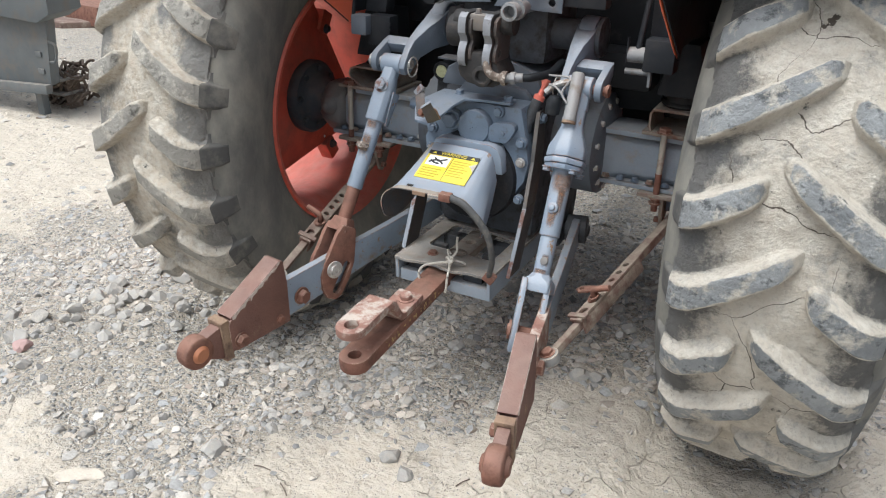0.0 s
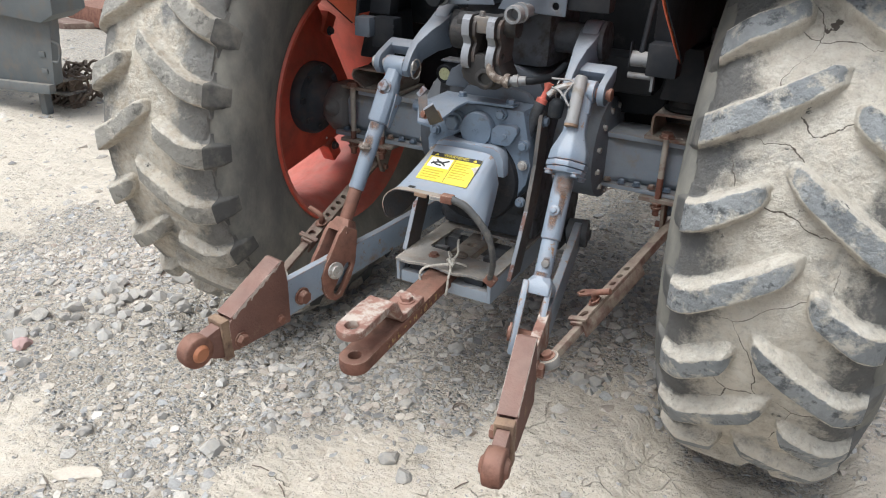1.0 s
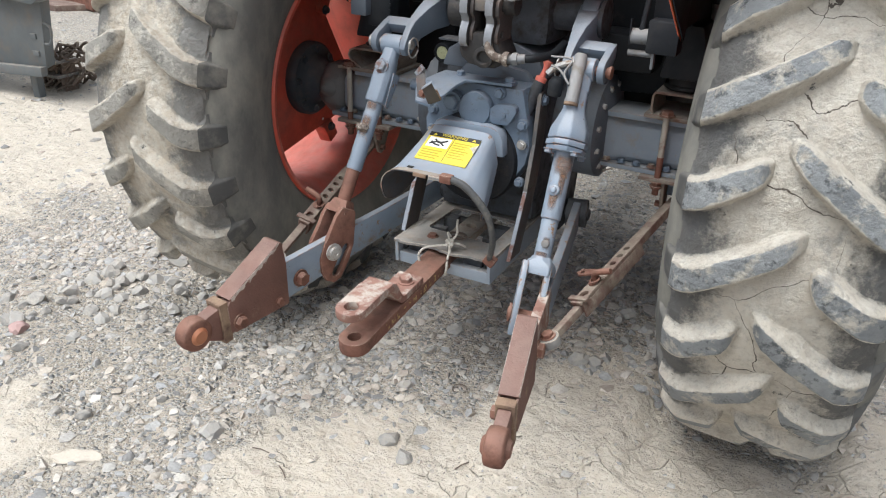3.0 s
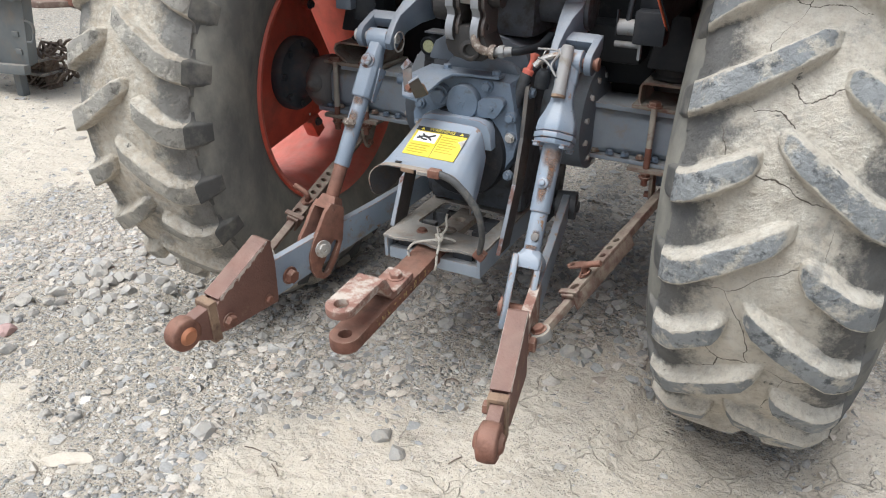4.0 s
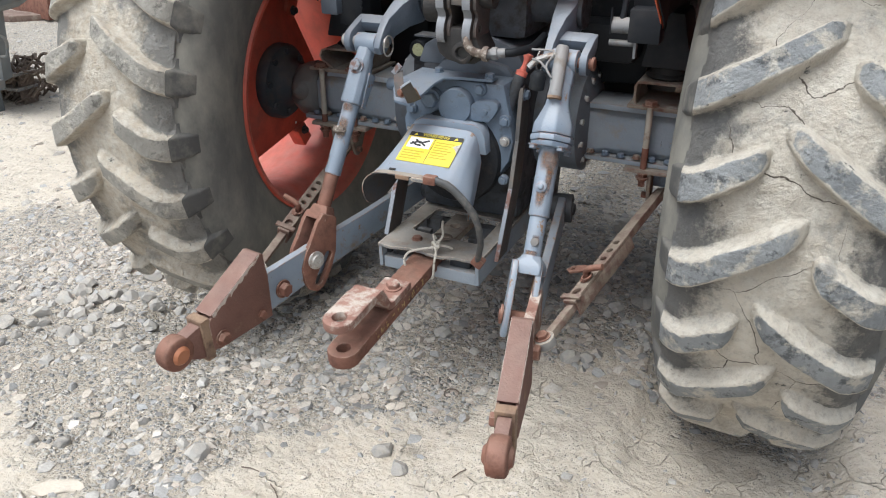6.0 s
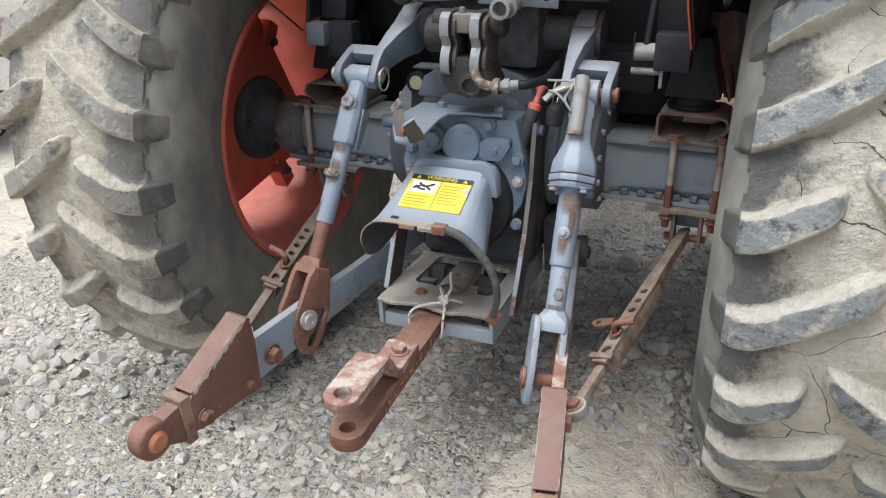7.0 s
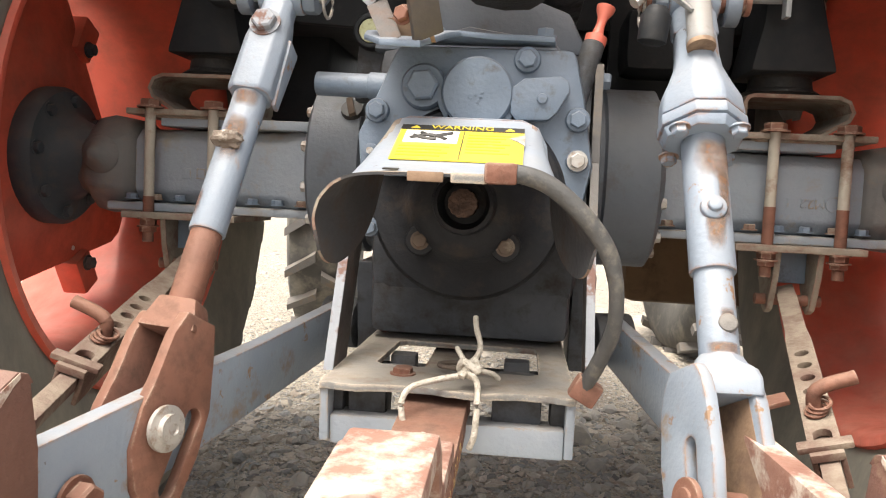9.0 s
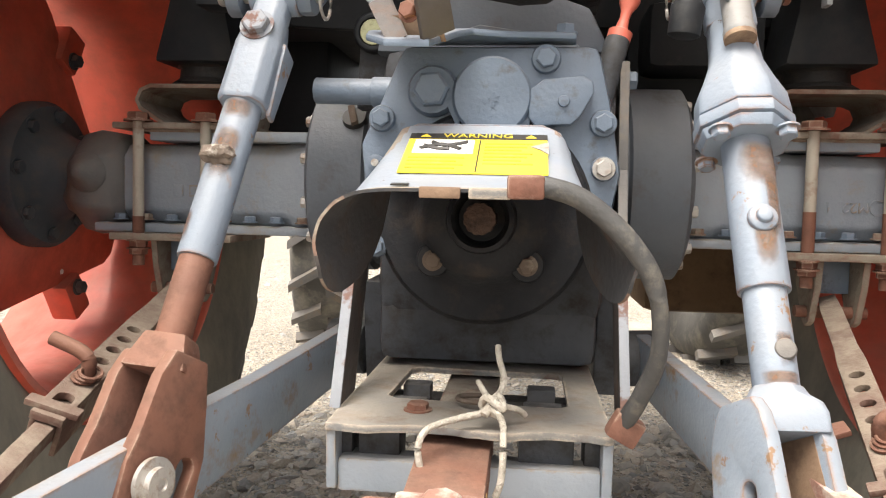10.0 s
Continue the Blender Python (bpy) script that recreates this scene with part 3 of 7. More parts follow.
def smooth_path(pts, n=8):
    """A Catmull-Rom line through the points."""
    p = [Vector(q) for q in pts]
    p = [p[0] * 2 - p[1]] + p + [p[-1] * 2 - p[-2]]
    out = []
    for i in range(1, len(p) - 2):
        for k in range(n):
            t = k / n
            out.append(0.5 * (2 * p[i] + (p[i + 1] - p[i - 1]) * t + (2 * p[i - 1] - 5 * p[i] + 4 * p[i + 1] - p[i + 2]) * t * t + (3 * p[i] - p[i - 1] - 3 * p[i + 1] + p[i + 2]) * t ** 3))
    return out + [p[-2]]


def tube(bm, pts, r, seg=8, flat=1.0):
    rings = []
    pts = [Vector(p) for p in pts]
    for i, p in enumerate(pts):
        d = pts[min(i + 1, len(pts) - 1)] - pts[max(i - 1, 0)]
        m = basis(p, d, (0.02, 0.05, 1) if abs(d.normalized().z) < 0.95 else (0, 1, 0))
        rings.append([bm.verts.new(m @ V(r * flat * math.cos(k * math.tau / seg), r * math.sin(k * math.tau / seg), 0)) for k in range(seg)])
    for a, b in zip(rings, rings[1:]):
        for k in range(seg):
            bm.faces.new((a[k], a[(k + 1) % seg], b[(k + 1) % seg], b[k]))
    bm.faces.new(rings[0][::-1])
    bm.faces.new(rings[-1])
    return bm


def hexagon(bm, p, d, r, h, turn=0.0):
    """A hexagon head with a washer face and a chamfer, rising along d."""
    m = basis(p, d) @ Matrix.Rotation(turn, 4, "Z")
    rows = [(r * 1.25, 0, 18), (r * 1.25, h * 0.18, 18)]
    turned(bm, [(r * 1.28, 0), (r * 1.28, h * 0.2)], p, d, 18)
    rings = [[bm.verts.new(m @ V(q * math.cos(i * math.pi / 3), q * math.sin(i * math.pi / 3), z)) for i in range(6)] for q, z in ((r, h * 0.2), (r, h * 0.86), (r * 0.85, h))]
    for a, b in zip(rings, rings[1:]):
        for i in range(6):
            bm.faces.new((a[i], a[(i + 1) % 6], b[(i + 1) % 6], b[i]))
    bm.faces.new(rings[-1])
    return bm


def finish_mesh(name, bm, material, bevel=0.0, crease=38):
    bmesh.ops.recalc_face_normals(bm, faces=bm.faces)
    if bevel:
        es = [e for e in bm.edges if len(e.link_faces) == 2 and e.calc_face_angle(0) > radians(38)]
        bmesh.ops.bevel(bm, geom=es, offset=bevel, segments=2, profile=0.6, affect="EDGES", clamp_overlap=True)
    me = bpy.data.meshes.new(name)
    bm.to_mesh(me)
    bm.free()
    me.materials.append(material)
    me.shade_smooth()
    me.set_sharp_from_angle(angle=radians(crease))
    return me


HOME = {}


def put(ob, parent, place):
    """Links ob to its parent with its origin at a place of the world."""
    HOME[ob] = Vector(place)
    if parent:
        ob.parent = parent
        ob.location = Vector(place) - HOME[parent]
    else:
        ob.location = place
    return ob


def part(name, bm, material, parent, label="", bevel=0.0, crease=38):
    me = finish_mesh(name, bm, material, bevel, crease)
    co = np.empty(len(me.vertices) * 3)
    me.vertices.foreach_get("co", co)
    co = co.reshape(-1, 3)
    c = (co.min(0) + co.max(0)) / 2
    me.vertices.foreach_set("co", (co - c).ravel())
    me.update()
    ob = put(new(name, me), parent, c)
    return tagged(ob, label) if label else ob


def piece(name, me, parent, place, rot=None, label="", scale=1.0):
    """An object of its own on a shared mesh."""
    ob = put(new(name, me), parent, place)
    if rot is not None:
        ob.rotation_euler = rot.to_euler()
    ob.scale = (scale, scale, scale)
    return tagged(ob, label) if label else ob


def thing(name, place, label, category, group=""):
    return tagged(put(new(name), None, place), label, category, group)


def text_mesh(name, words, size, m, material, parent, depth=0.0006):
    cu = bpy.data.curves.new(name, "FONT")
    cu.body, cu.size, cu.extrude, cu.align_x, cu.align_y = words, size, depth, "CENTER", "CENTER"
    tmp = bpy.data.objects.new(name, cu)
    scene.collection.objects.link(tmp)
    me = bpy.data.meshes.new_from_object(tmp.evaluated_get(bpy.context.evaluated_depsgraph_get()))
    bpy.data.objects.remove(tmp)
    me.transform(m.to_3x3().to_4x4())
    me.materials.clear()
    me.materials.append(material)
    return put(new(name, me), parent, m.translation)


X, Y, Z = V(1, 0, 0), V(0, 1, 0), V(0, 0, 1)
hexmesh = {}


def bolt(parent, p, d, r, h=None, material=None, turn=0.3, label="", name="bolt"):
    """A hexagon bolt head on a shared mesh."""
    material = material or CASE
    h = h or r * 0.9
    key = (round(r, 4), round(h, 4), material.name)
    if key not in hexmesh:
        hexmesh[key] = finish_mesh("bolt", hexagon(bmesh.new(), (0, 0, 0), Z, r, h), material, 0)
    rot = basis((0, 0, 0), d) @ Matrix.Rotation(turn, 4, "Z")
    return piece(name, hexmesh[key], parent, p, rot, label)


# ---- ground ----
AX_Y, AX_Z = 0.315, 0.705  # the rear axle's centre line
WHEEL_X = 0.812             # the middle of a rear tyre


def mudness(x, y):
    """1 on the smooth tracks of dried mud, 0 on gravel."""
    n = 0.35 * noise.noise(V(x * 2.1, y * 2.1, 3.0)) + 0.15 * noise.noise(V(x * 6, y * 6, 8.0))
    a = 1.2 - ((x - 0.14) / 0.54) ** 2 - ((y + 0.62) / 0.41) ** 2
    b = 1.25 - ((x - 0.42 - 0.1 * (y + 0.2)) / 0.30) ** 2 - ((y + 0.27) / 0.60) ** 2
    c = 0.92 - ((x + 3.0) / 1.7) ** 2 - ((y - 0.9) / 1.6) ** 2 + 0.25 * noise.noise(V(x * 3.2, y * 3.2, 13.0))
    e = 0.10 + 0.9 * noise.noise(V(x * 2.6, y * 2.6, 21.0)) - ((x + 0.9) / 1.1) ** 2 - ((y + 0.85) / 0.5) ** 2
    d = 0.5 - ((x - 0.3) / 1.9) ** 2 - ((y - 2.65) / 1.35) ** 2
    f = 1.2 - ((x - 0.74) / 0.42) ** 2 - ((y + 0.24) / 0.34) ** 2
    g = 0.75 - ((x - 1.25) / 0.42) ** 2 - ((y + 0.05) / 0.75) ** 2
    return max(0.0, min(1.0, max(a, b, c, d, e, f, g) * 1.4 + n))


def ground_z(x, y):
    far = max(0.0, 1 - math.hypot(x, y) / 6)
    z = 0.012 * noise.noise(V(x * 1.3, y * 1.3, 0)) + 0.006 * noise.noise(V(x * 5, y * 5, 4))
    g = 1 - mudness(x, y) if math.hypot(x, y) < 5 else 1
    z += (1 - g) * 0.010 * (abs(noise.noise(V(x * 4.5 + 2 * y, y * 7 - x, 6))) + 0.5 * abs(noise.noise(V(x * 11, y * 13, 1))) - 0.3)
    rise = max(0.0, min(1.0, (y - 1.3) / 0.9)) * max(0.0, min(1.0, (2.4 - abs(x)) / 0.8))
    z += 0.08 * rise * rise * (3 - 2 * rise) / (0.35 + 0.65 * far)
    z += g * 0.011 * noise.noise(V(x * 16, y * 16, 9)) + (0.0018 + 0.004 * g) * noise.noise(V(x * 34, y * 34, 2))
    ridge = math.exp(-(((x + 1.30) * 0.66 + (y + 0.45) * 0.75) / 0.16) ** 2 - (((x + 1.30) * 0.75 - (y + 0.45) * 0.66) / 0.7) ** 2)
    rut = 0.0
    for cx in (0.80, -0.80):
        e = max(0.0, 1 - max(0.0, abs(x - cx) - 0.20) / 0.10) * max(0.0, 1 - max(0.0, abs(y - 0.30) - 0.42) / 0.25)
        rut = max(rut, e * e * (3 - 2 * e) * (0.058 if cx > 0 else 0.045))
    return z * (0.35 + 0.65 * far) + 0.018 * ridge - rut


def spread(lo, hi, step, far):
    """Even steps from lo to hi, then wider and wider ones out to far."""
    mid = list(np.arange(lo, hi + 1e-6, step))
    out, w, p, q = [], step, lo, hi
    left, right = [], []
    while q < far:
        w *= 1.22
        p, q = p - w, q + w
        left.append(p)
        right.append(q)
    return left[::-1] + mid + right


gx, gy = spread(-2.6, 1.7, 0.015, 400), spread(-2.2, 1.6, 0.015, 400)
verts = [(x, y, ground_z(x, y)) for y in gy for x in gx]
w = len(gx)
faces = [(j * w + i, j * w + i + 1, (j + 1) * w + i + 1, (j + 1) * w + i) for j in range(len(gy) - 1) for i in range(w - 1)]
me = bpy.data.meshes.new("ground")
me.from_pydata(verts, [], faces)
me.materials.append(GROUND)
lay = me.attributes.new("gravel", "FLOAT", "POINT")
lay.data.foreach_set("value", [1 - mudness(v[0], v[1]) for v in verts])
me.shade_smooth()
tagged(new("ground", me), "sandy dirt yard with patches of dried mud and gravel", "ground", kind="structure")

# gravel: many small stones in one mesh
ico = bmesh.new()
bmesh.ops.create_icosphere(ico, subdivisions=1, radius=1.0)
ICO_V = np.array([v.co[:] for v in ico.verts])
ICO_F = np.array([[v.index for v in f.verts] for f in ico.faces])
ico.free()
rng = np.random.default_rng(7)


def stone_field(name, count, x0, x1, y0, y1, lo, hi, keep, label, few=5.0):
    vs, fs, k = [], [], 0
    n = 0
    for _ in range(count * 6):
        if n >= count:
            break
        x, y = rng.uniform(x0, x1), rng.uniform(y0, y1)
        if rng.random() > keep(x, y):
            continue
        n += 1
        s = lo + (hi - lo) * rng.random() ** few
        jag = rng.uniform(0.72, 1.12, (12, 1))
        d = rng.normal(size=(3, 3))
        d /= np.linalg.norm(d, axis=1)[:, None]
        q = ICO_V * jag
        for n3 in d:
            q = q - np.outer(np.maximum(0, q @ n3 - 0.58), n3)
        q = q * (rng.uniform(0.62, 1.4, 3) * (1, 1, 0.62)) * s
        a, t = rng.uniform(0, math.tau), rng.uniform(-0.5, 0.5)
        ca, sa, ct, st = math.cos(a), math.sin(a), math.cos(t), math.sin(t)
        q = q @ np.array([[1, 0, 0], [0, ct, -st], [0, st, ct]]).T @ np.array([[ca, -sa, 0], [sa, ca, 0], [0, 0, 1]]).T
        vs.append(q + (x, y, ground_z(x, y) + s * rng.uniform(-0.65, -0.05)))
        fs.append(ICO_F + k)
        k += 12
    v, f = np.concatenate(vs), np.concatenate(fs)
    me = bpy.data.meshes.new(name)
    me.vertices.add(len(v))
    me.vertices.foreach_set("co", v.ravel())
    me.loops.add(f.size)
    me.loops.foreach_set("vertex_index", f.ravel())
    me.polygons.add(len(f))
    me.polygons.foreach_set("loop_start", np.arange(0, f.size, 3))
    me.update(calc_edges=True)
    me.shade_smooth()
    me.set_sharp_from_angle(angle=radians(42))
    me.materials.append(GRAVEL)
    return tagged(new(name, me), label, "gravel", kind="stuff")


def near_keep(x, y):
    m = mudness(x, y)
    patch = 0.42 + 1.25 * noise.noise(V(x * 1.7, y * 1.7, 5.5)) + 0.5 * noise.noise(V(x * 5, y * 5, 2.5))
    sandy = 0.55 if x < -0.45 and y < -0.35 else 1.0
    return max(0.08, (1 - m) ** 1.5) * max(0.10, min(1.0, patch + 0.10)) * sandy


stone_field("gravel", 68000, -2.3, 1.5, -1.6, 1.5, 0.0028, 0.024, near_keep, "grey and buff gravel strewn over the dirt", 4.4)
stone_field("gravel", 14000, -5.5, 2.6, -0.6, 7.5, 0.008, 0.035, lambda x, y: (0.3 if abs(x) < 2 and y < 4 else 0.8) if not (-2.2 < x < 1.4 and y < 1.4) else 0.15, "coarser gravel lying farther off")

stone_field("gravel", 8000, -0.7, 1.0, 0.12, 2.2, 0.007, 0.032, lambda x, y: 0.9 - 0.8 * max(0.0, min(1.0, (y - 1.15) / 0.5)), "grey gravel under the tractor", 2.8)

# larger loose stones, each a thing
stones = []
for seed in range(6):
    random.seed(seed)
    bm = bmesh.new()
    bmesh.ops.create_icosphere(bm, subdivisions=2, radius=1.0)
    for v in bm.verts:
        k = 1 + 0.45 * noise.noise(v.co * 1.3 + V(seed * 7, 0, 0)) + 0.22 * noise.noise(v.co * 3.1 + V(0, seed * 5, 0))
        v.co = V(v.co.x * k * 1.2, v.co.y * k, v.co.z * k * 0.62)
    for _ in range(7):
        d = V(random.uniform(-1, 1), random.uniform(-1, 1), random.uniform(-0.4, 1)).normalized()
        lim = random.uniform(0.55, 0.8)
        for v in bm.verts:
            if v.co.dot(d) > lim:
                v.co -= d * (v.co.dot(d) - lim)
    stones.append(finish_mesh("stone", bm, PINK if seed == 5 else STONE, 0, 18))
random.seed(11)


def stone(x, y, s, kind, turn):
    ob = piece("stone", stones[kind], None, (x, y, ground_z(x, y) + s * 0.25), Euler((random.uniform(-.3, .3), random.uniform(-.3, .3), turn)).to_matrix().to_4x4(), scale=s)
    return tagged(ob, "reddish stone lying on the dirt" if kind == 5 else "rough grey stone lying on the dirt", "stone", "loose stones")


for x, y, s, k in ((-1.39, -0.414, 0.036, 0), (-1.291, -0.557, 0.034, 5), (-0.434, -0.639, 0.034, 1), (-0.008, -0.43, 0.03, 2), (0.06, -0.47, 0.026, 3),
                   (-0.355, -0.488, 0.02, 4), (-0.577, 0.0, 0.02, 0), (0.302, 0.17, 0.035, 1), (0.353, 0.189, 0.03, 3), (-0.62, -0.392, 0.022, 2), (-0.101, 0.143, 0.03, 4),
                   (0.252, 1.153, 0.05, 0), (-1.354, -0.15, 0.03, 3)):
    stone(x, y, s, k, random.uniform(0, 6))
for _ in range(90):
    u, v = random.gauss(0, 0.45), random.gauss(0, 0.11)
    x, y = -1.22 + u * 0.22 + v * 1.3, -0.18 + u * 0.8
    if x < -0.85:
        stone(x, y, random.uniform(0.014, 0.034), random.randrange(5), random.uniform(0, 6))
for _ in range(110):
    x, y = random.uniform(-0.5, 0.6), random.uniform(0.35, 1.5)
    stone(x, y, random.uniform(0.014, 0.032), random.randrange(5), random.uniform(0, 6))
for _ in range(36):
    x, y = random.uniform(-1.0, 0.3), random.uniform(-0.85, 0.1)
    if mudness(x, y) < 0.4:
        stone(x, y, random.uniform(0.012, 0.024), random.randrange(5), random.uniform(0, 6))

# ---- tractor ----
tractor = thing("tractor", (0, AX_Y, 0), "used tractor with muddy tyres, orange rims and blue-grey axle", "tractor")
T = tractor


# rear wheels
R_CROWN, HALF = 0.708, 0.194


def crown(x):
    """The carcass radius at a distance x from the tyre's middle."""
    a = abs(x) / HALF
    return R_CROWN - 0.012 * a ** 2 - 0.030 * max(0, a - 0.75) ** 1.5 / 0.125


def lug_mesh(name, side, long, curl, material):
    """One tread bar from near the middle to the shoulder, in the wheel's frame at angle 0; its foot is filled with mud."""
    bm = bmesh.new()
    wear = bm.verts.layers.float.new("wear")
    edge = bm.verts.layers.float.new("edge")
    start = -0.034 if long else 0.050
    n = 15
    # across the bar: offset past its half width, share of its height, wear
    half = ((0.036, -0.05, 0), (0.019, 0.04, 0), (0.010, 0.17, 0), (0.006, 0.50, 0), (0.003, 0.84, 0.05), (0.0, 0.97, 0.25), (-0.004, 1.0, 0.6), (-0.010, 1.004, 1))
    rows = []
    for i in range(n):
        s = i / (n - 1)
        x = start + (HALF + 0.004 - start) * s
        rise = 0.155 * max(0.0, 1 - x / HALF) ** 1.25 if x > 0 else 0.155 + 0.155 * 1.25 * (-x / HALF)
        base = crown(min(max(x, -HALF), HALF)) - 0.005
        nose = min(1.0, s / 0.16)
        nose = math.sin(nose * math.pi / 2)
        h = 0.041 * (0.10 + 0.90 * nose) - (0.006 if i == n - 1 else 0)
        wt = (0.024 + 0.006 * s) * (0.45 + 0.55 * nose)
        row = []
        for sign, prof in ((-1, half), (1, half[::-1])):
            for off, share, wr in prof:
                w = sign * (wt + off * (0.75 + 0.25 * nose))
                lump = noise.noise(V(x * 24 + side * 3, w * 24 + long * 5, side * 9))
                r = base + h * share + 0.0035 * lump * (1 if share < 0.9 else 0.35)
                ang = rise * curl + w / 0.72
                v = bm.verts.new(V(x * side, -r * math.cos(ang), r * math.sin(ang)))
                v[wear] = wr * nose
                v[edge] = (abs(x) / HALF) * max(0.0, 1 - share * 1.1)
                row.append(v)
        rows.append(row)
    # the bar's end drops down the shoulder
    for drop, out, wide in ((0.014, 0.009, 1.0), (0.034, 0.021, 0.96), (0.062, 0.031, 0.85), (0.100, 0.034, 0.62), (0.135, 0.026, 0.4)):
        row = []
        for sign, prof in ((-1, half), (1, half[::-1])):
            for off, share, wr in prof:
                w = sign * (wt + off) * wide
                r = base + 0.034 * share * wide - drop - 0.006
                ang = w / 0.72
                v = bm.verts.new(V((HALF + out) * side, -r * math.cos(ang), r * math.sin(ang)))
                row.append(v)
        rows.append(row)
    m = len(rows[0])
    for j, (p, q) in enumerate(zip(rows, rows[1:])):
        for k in range(m - 1):
            f = bm.faces.new((p[k], p[k + 1], q[k + 1], q[k]))
            f.material_index = 1 if j >= n - 1 else 0
    bm.faces.new(rows[0])
    f = bm.faces.new(rows[-1][::-1])
    f.material_index = 1
    me = finish_mesh(name, bm, material, 0, 55)
    me.materials.append(LUG_END)
    return me


def squash(bm):
    """The tyre sits flat on the ground where it bears."""
    for v in bm.verts:
        if v.co.z < -0.050 - AX_Z:
            v.co.z = -0.050 - AX_Z
    return bm


def rear_wheel(side, phase):
    cx = side * WHEEL_X
    inner = -side  # towards the middle of the tractor
    o = V(cx, AX_Y, AX_Z)
    wheel = put(new("rear_wheel"), T, o)
    tagged(wheel, "muddy rear wheel with deep chevron lugs and an orange rim")
    # tread band and the two sidewalls
    bm = bmesh.new()
    xs = [-HALF + 2 * HALF * i / 24 for i in range(25)]
    turned(bm, [(crown(x), x) for x in xs] + [(0.60, HALF - .02), (0.60, -HALF + .02)], (0, 0, 0), X, 220, True)
    for v in bm.verts:
        if math.hypot(v.co.y, v.co.z) > 0.62:
            k = 0.006 * noise.noise(v.co * 9 + V(side * 4, 0, 0)) + 0.003 * noise.noise(v.co * 30)
            v.co += V(0, v.co.y, v.co.z).normalized() * k
    edge = bm.verts.layers.float.new("edge")
    for v in bm.verts:
        v[edge] = abs(v.co.x) / HALF
    squash(bm)
    for v in bm.verts:
        v.co += o
    part("tread", bm, TREAD_LEFT if side < 0 else TREAD, wheel, "tread band caked in dry mud", crease=60)
    for sx, lab in ((inner, "dark inner sidewall"), (-inner, "outer sidewall")):
        bm = bmesh.new()
        prof = [(0.662, 0.184), (0.650, 0.204), (0.625, 0.222), (0.58, 0.238), (0.52, 0.238), (0.47, 0.226), (0.435, 0.215), (0.415, 0.208), (0.40, 0.202), (0.392, 0.18), (0.60, 0.16)]
        turned(bm, prof, (0, 0, 0), X * sx, 96, True)
        squash(bm)
        for v in bm.verts:
            v.co += o
        part("sidewall", bm, WALL, wheel, lab, crease=60)
    # lugs
    kinds = {(s, l): lug_mesh("lug", s, l, 1.0, LUG_LEFT if side < 0 else LUG) for s in (-1, 1) for l in (True, False)}
    n = 26
    for i in range(n):
        for s in (-1, 1):
            ang = phase + (i + (0.94 if s == -inner else 0)) * math.tau / n
            piece("lug", kinds[(s, i % 2 == 0)], wheel, o, Matrix.Rotation(-ang, 4, "X"))
    # rim: lip, barrel, drop centre, disc
    bm = bmesh.new()
    lip = 0.200
    prof = [(0.404, lip + 0.004), (0.400, lip + 0.012), (0.388, lip + 0.010), (0.380, lip - 0.002), (0.372, lip - 0.03), (0.366, lip - 0.07), (0.345, lip - 0.11), (0.335, lip - 0.15), (0.335, 0.0), (0.345, -0.06), (0.366, -lip + 0.07), (0.380, -lip), (0.402, -lip - 0.012),
            (0.404, -lip), (0.385, -lip + 0.06), (0.355, -0.06), (0.352, 0.0), (0.352, lip - 0.15), (0.366, lip - 0.10), (0.384, lip - 0.06), (0.392, lip - 0.01)]
    turned(bm, prof, o, X * inner, 72, True)
    part("rim", bm, RIM, wheel, "faded orange steel rim", crease=50)
    bm = bmesh.new()
    def spot(u, r, a):
        return o + V(inner * (u + 0.012), r * math.cos(a), r * math.sin(a))

    n = 64
    rings = []
    for k, (f, u) in enumerate(((0.10, 0.024), (0.55, 0.020), (0.70, 0.010), (0.93, 0.004), (1.0, -0.002), (1.0, -0.012), (0.93, -0.008), (0.70, -0.004), (0.55, 0.006), (0.10, 0.010))):
        row = []
        for i in range(n):
            a = i * math.tau / n
            sq = 0.322
            for flat, away in ((radians(31), 0.222), (radians(-80), 0.212)):
                c = math.cos(a - flat)
                if c > 0.4:
                    sq = min(sq, away / c)
            row.append(bm.verts.new(spot(u, f * sq, a)))
        rings.append(row)
    for p, q in zip(rings, rings[1:] + rings[:1]):
        for i in range(n):
            bm.faces.new((p[i], p[(i + 1) % n], q[(i + 1) % n], q[i]))
    part("wheel_disc", bm, RIM, wheel, "flat-sided orange wheel disc with gaps at the rim", crease=50)
    for a in (radians(62), radians(-59.5)):
        bm = bmesh.new()
        box(bm, spot(-0.006, 0.258, a), (0.050, 0.075, 0.052), Matrix.Rotation(a, 3, "X"))
        part("rim_lug", bm, RIM, wheel, "", 0.006)
        bolt(wheel, spot(0.024, 0.235, a), X * inner, 0.012, 0.014, HUB, a, name="wheel_bolt")
    for a, r in ((200, 0.19), (120, 0.21), (300, 0.20)):
        bm = bmesh.new()
        turned(bm, [(0.006, 0), (0.005, 0.004), (0, 0.004)], spot(0.002, r, radians(a)), X * inner, 10)
        part("bright_spot", bm, WHITE, wheel, "small bright white spot")
    # hub flange
    bm = bmesh.new()
    turned(bm, [(0.118, -0.02), (0.122, -0.012), (0.122, 0.012), (0.114, 0.022), (0.085, 0.026), (0.07, 0.04), (0.055, 0.075), (0.052, 0.10), (0.0, 0.10)], o + X * inner * 0.046, X * inner, 40)
    part("hub", bm, HUB, wheel, "dark hub flange", crease=40)
